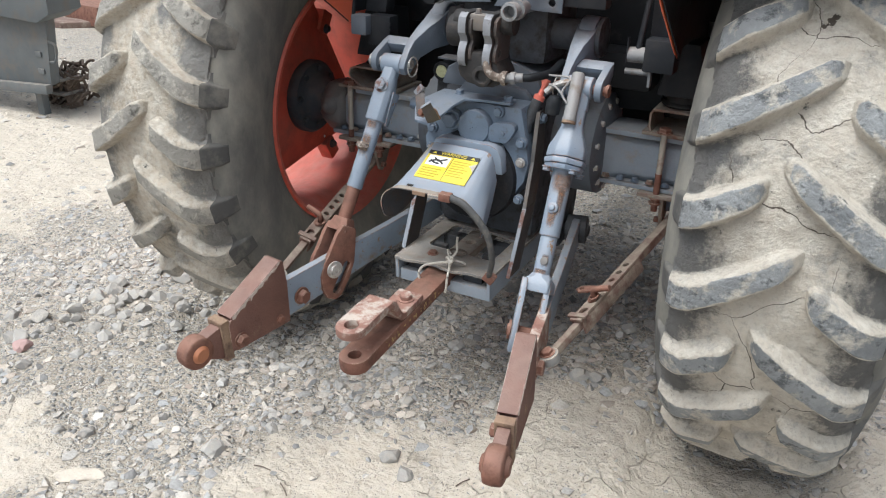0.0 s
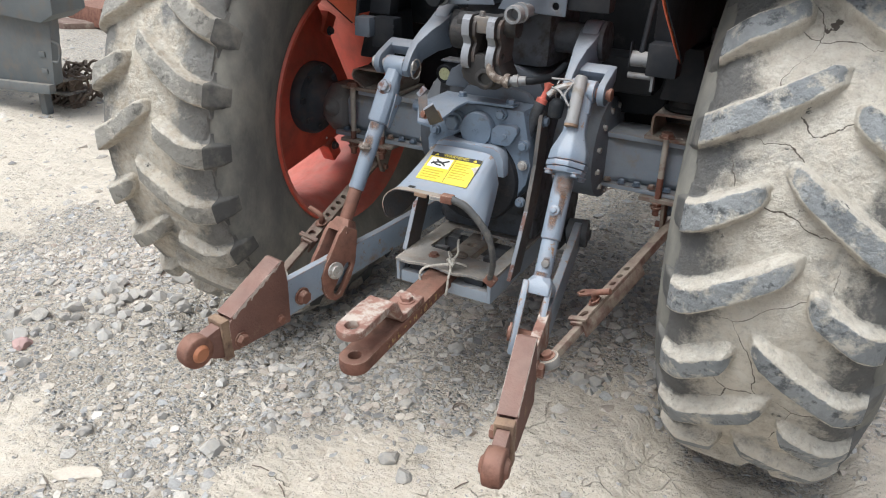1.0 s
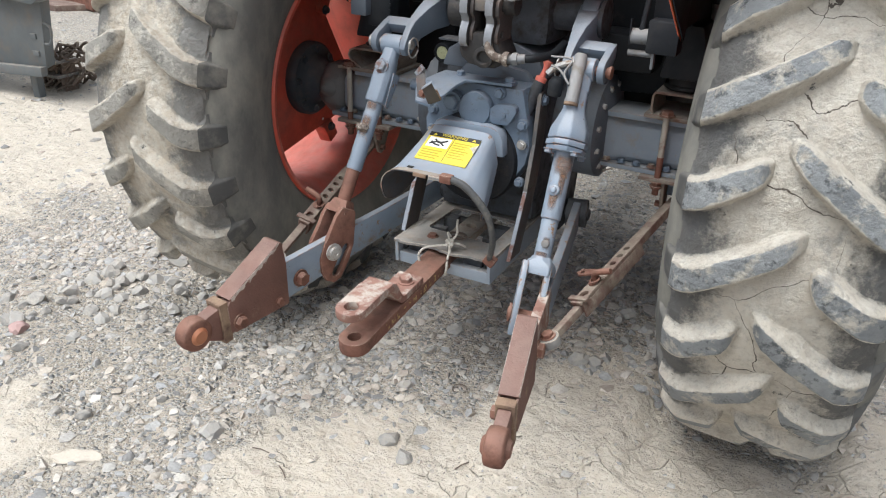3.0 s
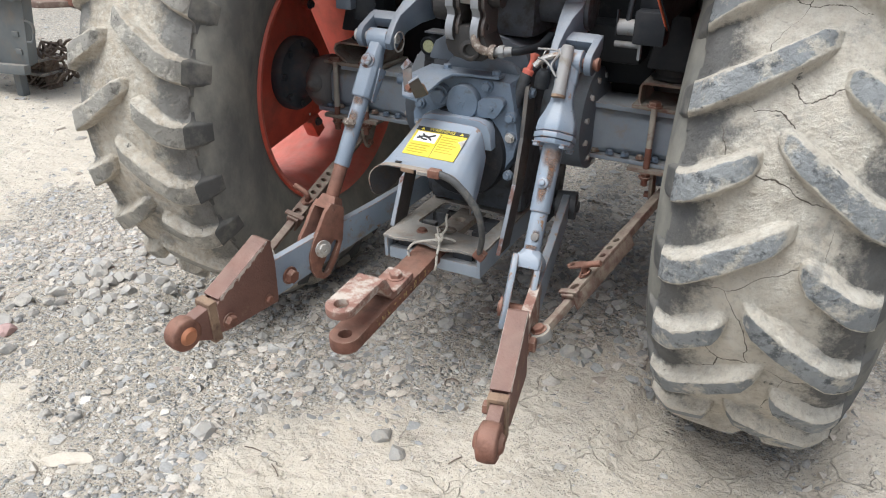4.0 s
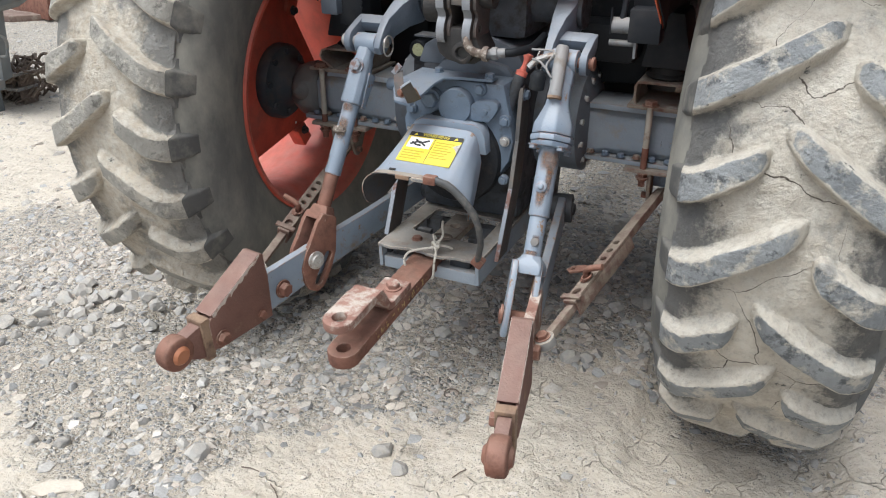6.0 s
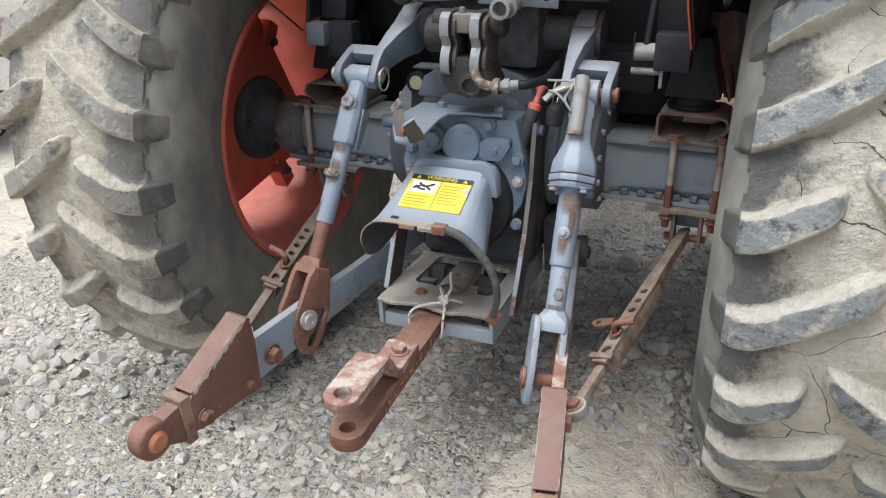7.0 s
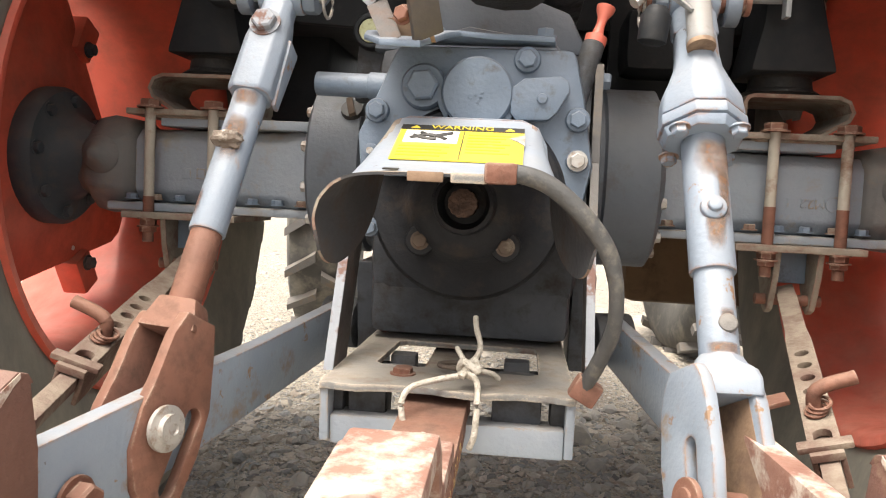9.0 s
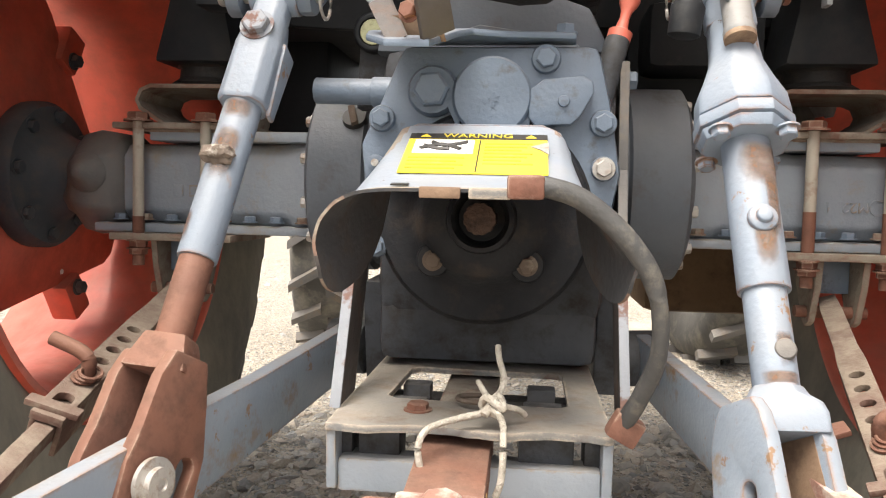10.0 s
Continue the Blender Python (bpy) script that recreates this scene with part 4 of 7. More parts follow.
    for k in range(8):
        a = k * math.tau / 8 + 0.1
        bolt(wheel, o + V(inner * 0.068, -0.098 * math.cos(a), 0.098 * math.sin(a)), X * inner, 0.011, 0.010, HUB, name="wheel_bolt")
    return wheel


rear_wheel(-1, radians(13.8))
rear_wheel(1, radians(-4.7))

# axle housings, drums, clamps
for s in (-1, 1):
    hs = bmesh.new()
    # tapered box casting
    def ring(x, h, dpt, zc=AX_Z - 0.010, ch=0.02):
        return [V(s * x, AX_Y + a, zc + b) for a, b in ((-dpt, -h + ch), (-dpt, h - ch), (-dpt + ch, h), (dpt - ch, h), (dpt, h - ch), (dpt, -h + ch), (dpt - ch, -h), (-dpt + ch, -h))]
    rows = [ring(0.262, 0.080, 0.075), ring(0.33, 0.066, 0.058), ring(0.42, 0.064, 0.056), ring(0.592, 0.062, 0.056)]
    ends = [ring(0.590, 0.064, 0.058), ring(0.605, 0.078, 0.074, ch=0.036), ring(0.640, 0.084, 0.080, ch=0.044), ring(0.668, 0.078, 0.074, ch=0.042), ring(0.690, 0.055, 0.052, ch=0.028), ring(0.705, 0.046, 0.045, ch=0.02)]
    vv = [[hs.verts.new(p) for p in r] for r in rows]
    for a, b in zip(vv, vv[1:]):
        for i in range(8):
            hs.faces.new((a[i], a[(i + 1) % 8], b[(i + 1) % 8], b[i]))
    hs.faces.new(vv[0])
    hs.faces.new(vv[-1][::-1])
    ebm = bmesh.new()
    vv = [[ebm.verts.new(p) for p in r] for r in ends]
    for a, b in zip(vv, vv[1:]):
        for i in range(8):
            ebm.faces.new((a[i], a[(i + 1) % 8], b[(i + 1) % 8], b[i]))
    ebm.faces.new(vv[0])
    ebm.faces.new(vv[-1][::-1])
    turned(ebm, [(0.034, 0.0), (0.024, 0.012), (0.014, 0.022), (0.010, 0.030), (0.0, 0.031)], (s * 0.640, AX_Y - 0.078, AX_Z + 0.004), -Y, 20)
    housing = part("axle_housing", hs, AXLE, T, "grey-blue cast axle housing with dry dirt", 0.006)
    part("axle_end", ebm, HUBCASE, housing, "dark muddy bearing end of the axle", 0.006)
    fl = bmesh.new()
    box(fl, (s * 0.45, AX_Y, AX_Z - 0.080), (0.36, 0.150, 0.014))
    part("flange_strip", fl, AXLE, housing, "", 0.003)
    fl = bmesh.new()
    box(fl, (s * 0.40, AX_Y - 0.005, AX_Z + 0.064), (0.28, 0.135, 0.016))
    part("flange_strip", fl, AXLE, housing, "", 0.003)
    for k in range(8):
        bolt(housing, (s * (0.295 + 0.042 * k), AX_Y - 0.068, AX_Z - 0.068), Z, 0.0095, 0.010, CASE if k % 3 else RUSTMUD, k * 0.4)
    # drum between the case and the housing
    bm = bmesh.new()
    turned(bm, [(0.118, 0.130), (0.142, 0.134), (0.145, 0.15), (0.145, 0.175), (0.136, 0.180), (0.136, 0.186), (0.145, 0.19), (0.145, 0.268), (0.13, 0.276), (0.09, 0.285)], (0, AX_Y, AX_Z + 0.005), X * s, 56)
    drum = part("brake_drum", bm, DRUM, T, "round dark blue-grey brake housing", 0.0, 35)
    for k in range(12):
        a = k * math.tau / 12 + 0.2
        bolt(drum, (s * 0.274, AX_Y - 0.122 * math.cos(a), AX_Z + 0.005 + 0.122 * math.sin(a)), X * s, 0.0085, 0.010, STEEL, a)
    if s < 0:
        # A solid black disc paints the dark inside the lever's opening.
        bm = bmesh.new()
        cyl(bm, (-0.205, AX_Y - 0.105, AX_Z + 0.077), (-0.205, AX_Y - 0.1245, AX_Z + 0.0915), 0.019, 0.017, seg=20)
        hole = part("lever_opening", bm, INK, drum, "black disc painting the dark of an opening in the brake housing")
        bm = bmesh.new()
        prism(bm, [V(-0.213, AX_Y - 0.124, AX_Z + 0.100), V(-0.203, AX_Y - 0.124, AX_Z + 0.103), V(-0.196, AX_Y - 0.130, AX_Z + 0.078), V(-0.206, AX_Y - 0.130, AX_Z + 0.074)], (0, -0.010, 0.006))
        part("lever", bm, WIRE, hole, "small rusty lever", 0.002)
    # upper C-shaped bracket
    bm = bmesh.new()
    z0, z1, x0, x1, r = AX_Z + 0.072, AX_Z + 0.140, 0.400, 0.560, 0.022
    path = [(x0 + 0.15, z0), (x0 + r, z0), (x0 + r * 0.3, z0 + r * 0.3), (x0, z0 + r), (x0, z1 - r * .5), (x0 + r * 0.2, z1 - r * .1), (x0 + r * .6, z1), (x1 - r, z1), (x1 - r * 0.3, z1 - r * 0.3), (x1, z1 - r), (x1 - 0.006, z1 - 0.035), (x1 - 0.05, z0 + 0.006)]
    w = 0.003
    left, right_side = [], []
    for i, (ax, az) in enumerate(path):
        bx, bz = path[min(i + 1, len(path) - 1)]
        cx2, cz2 = path[max(i - 1, 0)]
        d = V(bx - cx2, 0, bz - cz2).normalized()
        left.append((ax - d.z * w, az + d.x * w))
        right_side.append((ax + d.z * w, az - d.x * w))
    prism(bm, [V(s * px, AX_Y - 0.075, pz) for px, pz in left + right_side[::-1]], (0, 0.15, 0))
    part("cab_mount_bracket", bm, RUSTMUD, T, "rusty folded steel bracket on the axle")
    bm = bmesh.new()
    plate(bm, [(-0.09, -0.085), (0.12, -0.085), (0.12, 0.085), (-0.09, 0.085)], [], 0.010, Matrix.Translation((s * 0.475 if s > 0 else s * 0.505, AX_Y, AX_Z + 0.073)))
    part("clamp_plate", bm, RUSTMUD, T, "rusty upper clamp plate", 0.002)
    # rubber mount and tower under the cab
    bm = bmesh.new()
    turned(bm, [(0.055, 0), (0.062, 0.006), (0.05, 0.014), (0.048, 0.03), (0.056, 0.036)], (s * 0.47, AX_Y, AX_Z + 0.144), Z, 24)
    part("rubber_mount", bm, GREASE, T)
    bm = bmesh.new()
    a = [(-0.065, 0.0), (0.065, 0.0), (0.045, 0.075), (0.03, 0.14), (-0.045, 0.14), (-0.05, 0.075)]
    prism(bm, [V(s * 0.47 + s * p, AX_Y - 0.07, AX_Z + 0.178 + q) for p, q in a], (0, 0.14, 0))
    part("cab_leg", bm, PANEL, T, "dark grey steel cab leg", 0.008)
    # U-bolts and lower plate
    for x in (0.445, 0.553):
        bm = bmesh.new()
        cyl(bm, (s * x, AX_Y - 0.082, AX_Z + 0.085), (s * x, AX_Y - 0.082, AX_Z - 0.135), 0.0085, seg=12)
        ub = part("clamp_bolt", bm, ZINC, T, "long dusty plated clamp bolt, rusty at its foot", crease=60)
        bm = bmesh.new()
        cyl(bm, (s * x, AX_Y - 0.082, AX_Z - (0.030 if s > 0 else 0.062)), (s * x, AX_Y - 0.082, AX_Z - 0.138), 0.0090, seg=12)
        part("rusty_foot", bm, RUST, ub, "rusty lower end")
        bolt(ub, (s * x, AX_Y - 0.082, AX_Z + 0.084), Z, 0.017, 0.014, RUST, x * 9)
        for dz, h in ((-0.098, 0.013), (-0.111, 0.011)):
            bolt(ub, (s * x, AX_Y - 0.082, AX_Z + dz), -Z, 0.014, h, RUST, dz * 40, name="nut")
    bm = bmesh.new()
    plate(bm, [(-0.100, -0.095), (0.095, -0.095), (0.095, 0.095), (-0.100, 0.095)], [], 0.011, Matrix.Translation((s * 0.495, AX_Y, AX_Z - 0.099)))
    low = part("clamp_plate", bm, RUSTMUD, T, "rusty lower clamp plate", 0.002)
    # stabiliser bracket: two ears
    for dx in (-0.032, 0.032):
        bm = bmesh.new()
        m = Matrix.Translation((s * 0.495 + dx - 0.005, 0, 0)) @ Matrix(((0, 0, 1, 0), (1, 0, 0, 0), (0, 1, 0, 0), (0, 0, 0, 1)))
        out = [(AX_Y - 0.02, AX_Z - 0.099), (AX_Y - 0.085, AX_Z - 0.099), (AX_Y - 0.078, AX_Z - 0.14), (AX_Y - 0.06, AX_Z - 0.19), (AX_Y - 0.045, AX_Z - 0.198), (AX_Y - 0.03, AX_Z - 0.19), (AX_Y + 0.01, AX_Z - 0.12)]
        plate(bm, out, [circle2(AX_Y - 0.046, AX_Z - 0.176, 0.009, 12)], 0.010, m)
        part("ear", bm, RUSTMUD, low, "", 0.002)
    bm = bmesh.new()
    box(bm, (s * 0.495, AX_Y - 0.03, AX_Z - 0.125), (0.054, 0.012, 0.05))
    part("web", bm, CASE, low, "", 0.002)
    bm = bmesh.new()
    cyl(bm, (s * 0.495 - 0.052, AX_Y - 0.046, AX_Z - 0.176), (s * 0.495 + 0.048, AX_Y - 0.046, AX_Z - 0.176), 0.009, seg=12)
    part("pin", bm, RUST, low)

# casting marks on the axle housing
def mark_frame(p, size_up=Z):
    return Matrix(((1, 0, 0, p[0]), (0, 0, -1, p[1]), (0, 1, 0, p[2]), (0, 0, 0, 1)))


text_mesh("casting_mark", "M22  1", 0.022, mark_frame((0.505, AX_Y - 0.0565, 0.683)) @ Matrix.Rotation(math.pi, 4, "Z"), AXLE, T, 0.0015)
bm = bmesh.new()
turned(bm, [(0.0125, 0), (0.0125, 0.003), (0.0095, 0.003), (0.0095, 0)], (0.548, AX_Y - 0.055, 0.683), -Y, 20, True)
part("casting_ring", bm, AXLE, T)
for k in range(4):
    bm = bmesh.new()
    box(bm, (-0.50 + 0.026 * k, AX_Y - 0.0565, 0.684), (0.016, 0.003, 0.018))
    part("casting_bar", bm, AXLE, T, "", 0.001)

# transmission case
bm = bmesh.new()
prism(bm, [V(-0.150, 0.004, 0.70), V(-0.155, 0.004, 0.745), V(-0.128, 0.004, 0.805), V(-0.105, 0.004, 0.862), V(0.125, 0.004, 0.862), V(0.140, 0.004, 0.80), V(0.155, 0.004, 0.715), V(0.146, 0.004, 0.665), V(0.105, 0.004, 0.60), V(-0.10, 0.004, 0.60), V(-0.142, 0.004, 0.655)], (0, 0.10, 0))
case = part("rear_cover", bm, CASE, T, "grey-blue cast transmission rear cover", 0.012)
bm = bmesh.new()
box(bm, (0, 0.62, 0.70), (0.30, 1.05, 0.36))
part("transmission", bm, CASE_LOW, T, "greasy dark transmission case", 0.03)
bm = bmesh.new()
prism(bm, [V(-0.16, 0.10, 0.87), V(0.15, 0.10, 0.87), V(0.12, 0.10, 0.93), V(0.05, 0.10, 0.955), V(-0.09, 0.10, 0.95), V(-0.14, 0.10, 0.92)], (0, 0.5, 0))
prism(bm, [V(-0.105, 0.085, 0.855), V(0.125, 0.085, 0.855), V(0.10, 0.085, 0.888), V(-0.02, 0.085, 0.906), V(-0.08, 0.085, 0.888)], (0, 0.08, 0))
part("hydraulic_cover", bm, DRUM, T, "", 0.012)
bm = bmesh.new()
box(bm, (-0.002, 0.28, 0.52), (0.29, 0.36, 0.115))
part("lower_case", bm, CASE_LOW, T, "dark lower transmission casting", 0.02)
# round cover, oval cover
bm = bmesh.new()
turned(bm, [(0.046, 0.004), (0.046, -0.016), (0.043, -0.020), (0.0, -0.0195)], (0.003, 0, 0.800), Y, 40)
part("round_cover", bm, CASE, case, "round cast cover disc", crease=40)
bm = bmesh.new()
prism(bm, [V(x, -0.018, z) for x, z in ((0.044, 0.806), (0.062, 0.820), (0.106, 0.824), (0.117, 0.818), (0.119, 0.806), (0.104, 0.778), (0.094, 0.769), (0.053, 0.767), (0.046, 0.776))], (0, 0.024, 0))
ov = part("oval_cover", bm, CASE, case, "small cast cover plate", 0.003)
bm = bmesh.new()
turned(bm, [(0.007, 0), (0.006, -0.004), (0, -0.0045)], (0.085, -0.018, 0.795), Y, 16)
part("plug", bm, CASE, ov)
for k in range(5):
    a = k * 2.4
    bm = bmesh.new()
    rr = 0.004 + 0.0016 * k
    box(bm, (0.004 + rr * math.cos(a), -0.0200, 0.795 + rr * 0.8 * math.sin(a)), (0.005, 0.002, 0.0025), Matrix.Rotation(a * 1.7, 3, "Y"))
    part("casting_scar", bm, CASE, case)
for x, z, r, mt in ((0.064, 0.846, 0.0135, CASE), (0.132, 0.772, 0.0125, CASE), (0.134, 0.720, 0.0115, STEEL), (-0.128, 0.775, 0.0125, CASE), (0.133, 0.615, 0.0105, CASE), (-0.131, 0.622, 0.0105, CASE)):
    bm = bmesh.new()
    turned(bm, [(r * 1.28, 0.01), (r * 1.28, 0.001), (r * 1.18, -0.002)], (x, 0, z), Y, 24)
    part("boss", bm, CASE, case)
    bolt(case, (x, -0.002, z), -Y, r * 0.9, r * 0.8, mt, x * 20)
bm = bmesh.new()
turned(bm, [(0.010, 0.004), (0.010, -0.006), (0.006, -0.007)], (-0.134, 0, 0.722), Y, 16)
part("stud", bm, CASE, case)
bm = bmesh.new()
turned(bm, [(0.0045, 0), (0.0045, -0.004), (0.0, -0.0042)], (-0.134, -0.006, 0.722), Y, 12)
part("stud_tip", bm, STEEL, case, "bright stud end")
bm = bmesh.new()
turned(bm, [(0.030, 0.01), (0.030, -0.004), (0.026, -0.010)], (-0.067, 0, 0.807), Y, 28)
part("boss", bm, CASE, case)
bolt(case, (-0.067, -0.008, 0.807), -Y, 0.021, 0.020, CASE, 0.1)
# ribs from the round cover
for p in (((-0.05, 0.79), (-0.03, 0.815), (-0.035, 0.76)), ((0.03, 0.79), (0.055, 0.79), (0.04, 0.75))):
    bm = bmesh.new()
    prism(bm, [V(x, -0.012, z) for x, z in p], (0, 0.02, 0))
    part("rib", bm, CASE, case, "", 0.003)

# power take-off housing
PX, PZ = -0.003, 0.660
bm = bmesh.new()
# Housing colour holds both its grease and the guard's shade.
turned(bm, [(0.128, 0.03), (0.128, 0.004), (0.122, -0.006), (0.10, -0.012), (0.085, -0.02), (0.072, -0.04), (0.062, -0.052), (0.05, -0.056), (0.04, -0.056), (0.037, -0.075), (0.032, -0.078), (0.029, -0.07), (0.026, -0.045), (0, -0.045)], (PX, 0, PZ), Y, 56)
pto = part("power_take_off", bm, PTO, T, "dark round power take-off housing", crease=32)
bm = bmesh.new()
prof = []
for k in range(36):
    r = 0.0178 if k % 3 else 0.0166
    prof.append((r * math.cos(k * math.tau / 36), r * math.sin(k * math.tau / 36)))
prism(bm, [V(PX + a, -0.088, PZ + b) for a, b in prof], (0, 0.06, 0))
part("splined_shaft", bm, SHAFT, pto, "rusty splined output shaft", 0.001)
for a in (-138, -45, 35, 145):
    x, z = PX + 0.074 * math.cos(radians(a)), PZ + 0.074 * math.sin(radians(a))
    bm = bmesh.new()
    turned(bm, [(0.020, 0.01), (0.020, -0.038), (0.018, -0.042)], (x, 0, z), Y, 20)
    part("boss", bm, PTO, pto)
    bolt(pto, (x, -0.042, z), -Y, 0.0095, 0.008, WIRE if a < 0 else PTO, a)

# guard over the output shaft
bm = bmesh.new()

def guard_z(y):
    """Height of the guard's top sheet: a steep back and a flatter lip."""
    return 0.7476 + 0.4768 * (y + 0.1) if y > -0.2 else 0.6999 + (y + 0.2) * (0.4768 + 5.5 * (y + 0.2)) if y > -0.235 else 0.6900 + (y + 0.235) * 0.06


BACK = ([(0.080, 0.0), (0.091, -0.004), (0.097, -0.014), (0.100, -0.035), (0.102, -0.060)], [(0.064, 0.0), (0.077, -0.004), (0.086, -0.014), (0.092, -0.035), (0.097, -0.060)])
LIP = ([(0.080, 0.0), (0.104, -0.003), (0.123, -0.012), (0.137, -0.029), (0.142, -0.050)], [(0.058, 0.0), (0.084, -0.003), (0.106, -0.016), (0.128, -0.038), (0.146, -0.062)])
rows = []
for y, drop in ((-0.070, 0.075), (-0.10, 0.108), (-0.13, 0.122), (-0.16, 0.123), (-0.185, 0.119), (-0.205, 0.113), (-0.222, 0.106), (-0.236, 0.098), (-0.246, 0.087), (-0.252, 0.072)):
    k = ((-0.070 - y) / 0.182) ** 1.3
    zt = guard_z(y)
    sides = []
    for b2, l2 in zip(BACK, LIP):
        p = [(u + (v - u) * k, zt + a2 + (c2 - a2) * k) for (u, a2), (v, c2) in zip(b2, l2)]
        p.append((p[-1][0] + 0.004 - 0.010 * k, min(p[-1][1] - 0.004, zt - drop)))
        sides.append(p)
    pts = [(-x, z) for x, z in sides[0][::-1]] + [(-0.03, zt + 0.0006), (0.02, zt + 0.0006)] + sides[1]
    rows.append([bm.verts.new(V(x, y, z)) for x, z in pts])
for p, q in zip(rows, rows[1:]):
    for i in range(len(p) - 1):
        bm.faces.new((p[i], p[i + 1], q[i + 1], q[i]))
bmesh.ops.subdivide_edges(bm, edges=bm.edges, cuts=1, use_grid_fill=True)
bmesh.ops.subdivide_edges(bm, edges=bm.edges, cuts=1, use_grid_fill=True)
for _ in range(3):
    bmesh.ops.smooth_vert(bm, verts=bm.verts, factor=0.5, use_axis_x=True, use_axis_y=True, use_axis_z=True)
bmesh.ops.recalc_face_normals(bm, faces=bm.faces)
if sum(f.normal.z for f in bm.faces) < 0:
    bmesh.ops.reverse_faces(bm, faces=bm.faces)
outer = set(bm.faces)
bmesh.ops.solidify(bm, geom=bm.faces, thickness=0.003)
# Inward faces take the darker colour, which paints grease and shade together.
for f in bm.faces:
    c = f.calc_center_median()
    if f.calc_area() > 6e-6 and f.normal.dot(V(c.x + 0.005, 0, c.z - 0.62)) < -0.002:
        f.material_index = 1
    elif min(e.calc_length() for e in f.edges) < 0.0034:
        f.material_index = 2
guard = part("shaft_guard", bm, GUARD, T, "light blue-grey sheet steel guard, inside darkened by grease and painted shade", 0, 50)
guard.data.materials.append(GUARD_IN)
guard.data.materials.append(RUSTMUD)
bm = bmesh.new()
prism(bm, [V(x, -0.040, z) for x, z in ((-0.118, 0.690), (-0.112, 0.735), (-0.098, 0.758), (-0.078, 0.766), (0.062, 0.766), (0.082, 0.757), (0.094, 0.735), (0.100, 0.690))], (0, 0.045, 0))
part("guard_flange", bm, GUARD, guard, "", 0.004)


def on_guard(x, y, lift=0.0):
    return V(x, y, guard_z(y) + 0.0016 + lift)


# The slot is a thin black piece that paints the dark of the hole.
bm = bmesh.new()
prism(bm, [V(x, y, z) for x, y, z in (on_guard(-0.067 - .008, -.225), on_guard(-0.067 + .008, -.225), on_guard(-0.067 + .008, -.233), on_guard(-0.067 - .008, -.233))], (0, 0, 0.0012))
part("slot", bm, INK, guard)
# warning decal
slope = math.atan(0.4768)


def decal_sheet(x0, x1, y0, y1, lift, material, name, label="", skew=0.0, parent=None):
    bm = bmesh.new()
    prism(bm, [on_guard(x0 - skew * (y1 - y0), y0, lift), on_guard(x1 - skew * (y1 - y0), y0, lift), on_guard(x1, y1, lift), on_guard(x0, y1, lift)], (0, 0, -0.0012))
    return part(name, bm, material, parent or guard, label)


decal = decal_sheet(-0.076, 0.066, -0.1945, -0.1040, 0.0012, YELLOW, "warning_decal", "worn yellow warning decal with black heading and white pictogram")
DEC_X, DEC_Y = 0.142 / 0.154, 0.0905 / 0.133


def dg(x, y, lift):
    """A point of the decal's drawing, given on a sheet of 154 x 133 mm, laid on the guard."""
    return on_guard(-0.076 + (x + 0.088) * DEC_X, -0.1945 + (y + 0.185) * DEC_Y, lift)


def dsheet(x0, x1, y0, y1, lift, material, name, label=""):
    bm = bmesh.new()
    prism(bm, [dg(x0, y0, lift), dg(x1, y0, lift), dg(x1, y1, lift), dg(x0, y1, lift)], (0, 0, -0.0010))
    return part(name, bm, material, guard, label)


dsheet(-0.088, 0.066, -0.070, -0.052, 0.0020, INK, "decal_heading", "black heading band")
text_mesh("decal_word", "WARNING", 0.0150, Matrix.Translation(dg(-0.011, -0.0615, 0.0024)) @ Matrix.Rotation(slope, 4, "X"), YELLOW, guard, 0.0003)
for x in (-0.070, 0.048):
    bm = bmesh.new()
    prism(bm, [dg(x - 0.006, -0.0665, 0.0026), dg(x + 0.006, -0.0665, 0.0026), dg(x, -0.056, 0.0026)], (0, 0, -0.0006))
    part("decal_triangle", bm, YELLOW, guard)
dsheet(-0.080, -0.014, -0.122, -0.076, 0.0022, WHITE, "decal_picture", "white pictogram panel")
for pts in (((-0.072, -0.110), (-0.050, -0.096), (-0.036, -0.104), (-0.028, -0.112)), ((-0.060, -0.088), (-0.046, -0.100), (-0.030, -0.092), (-0.022, -0.086)), ((-0.068, -0.100), (-0.055, -0.110), (-0.040, -0.112))):
    bm = bmesh.new()
    tube(bm, smooth_path([dg(x, y, 0.0024) for x, y in pts], 3), 0.0026, 6)
    part("decal_drawing", bm, INK, guard)
for row in range(7):
    dsheet(-0.002, 0.050 - 0.006 * (row % 3), -0.088 - row * 0.0115, -0.0845 - row * 0.0115, 0.0018, INKY, "decal_line")
for row in range(4):
    dsheet(-0.082, -0.022 - 0.008 * (row % 2), -0.139 - row * 0.0115, -0.1355 - row * 0.0115, 0.0018, INKY, "decal_line")
dsheet(-0.0085, -0.0072, -0.182, -0.074, 0.0018, INK, "decal_line")
bm = bmesh.new()
prism(bm, [dg(0.048, -0.098, 0.0026), dg(0.067, -0.082, 0.0026), dg(0.067, -0.125, 0.0026), dg(0.058, -0.108, 0.0026)], (0, 0, -0.0006))
part("decal_tear", bm, STEEL, guard, "torn bare corner")

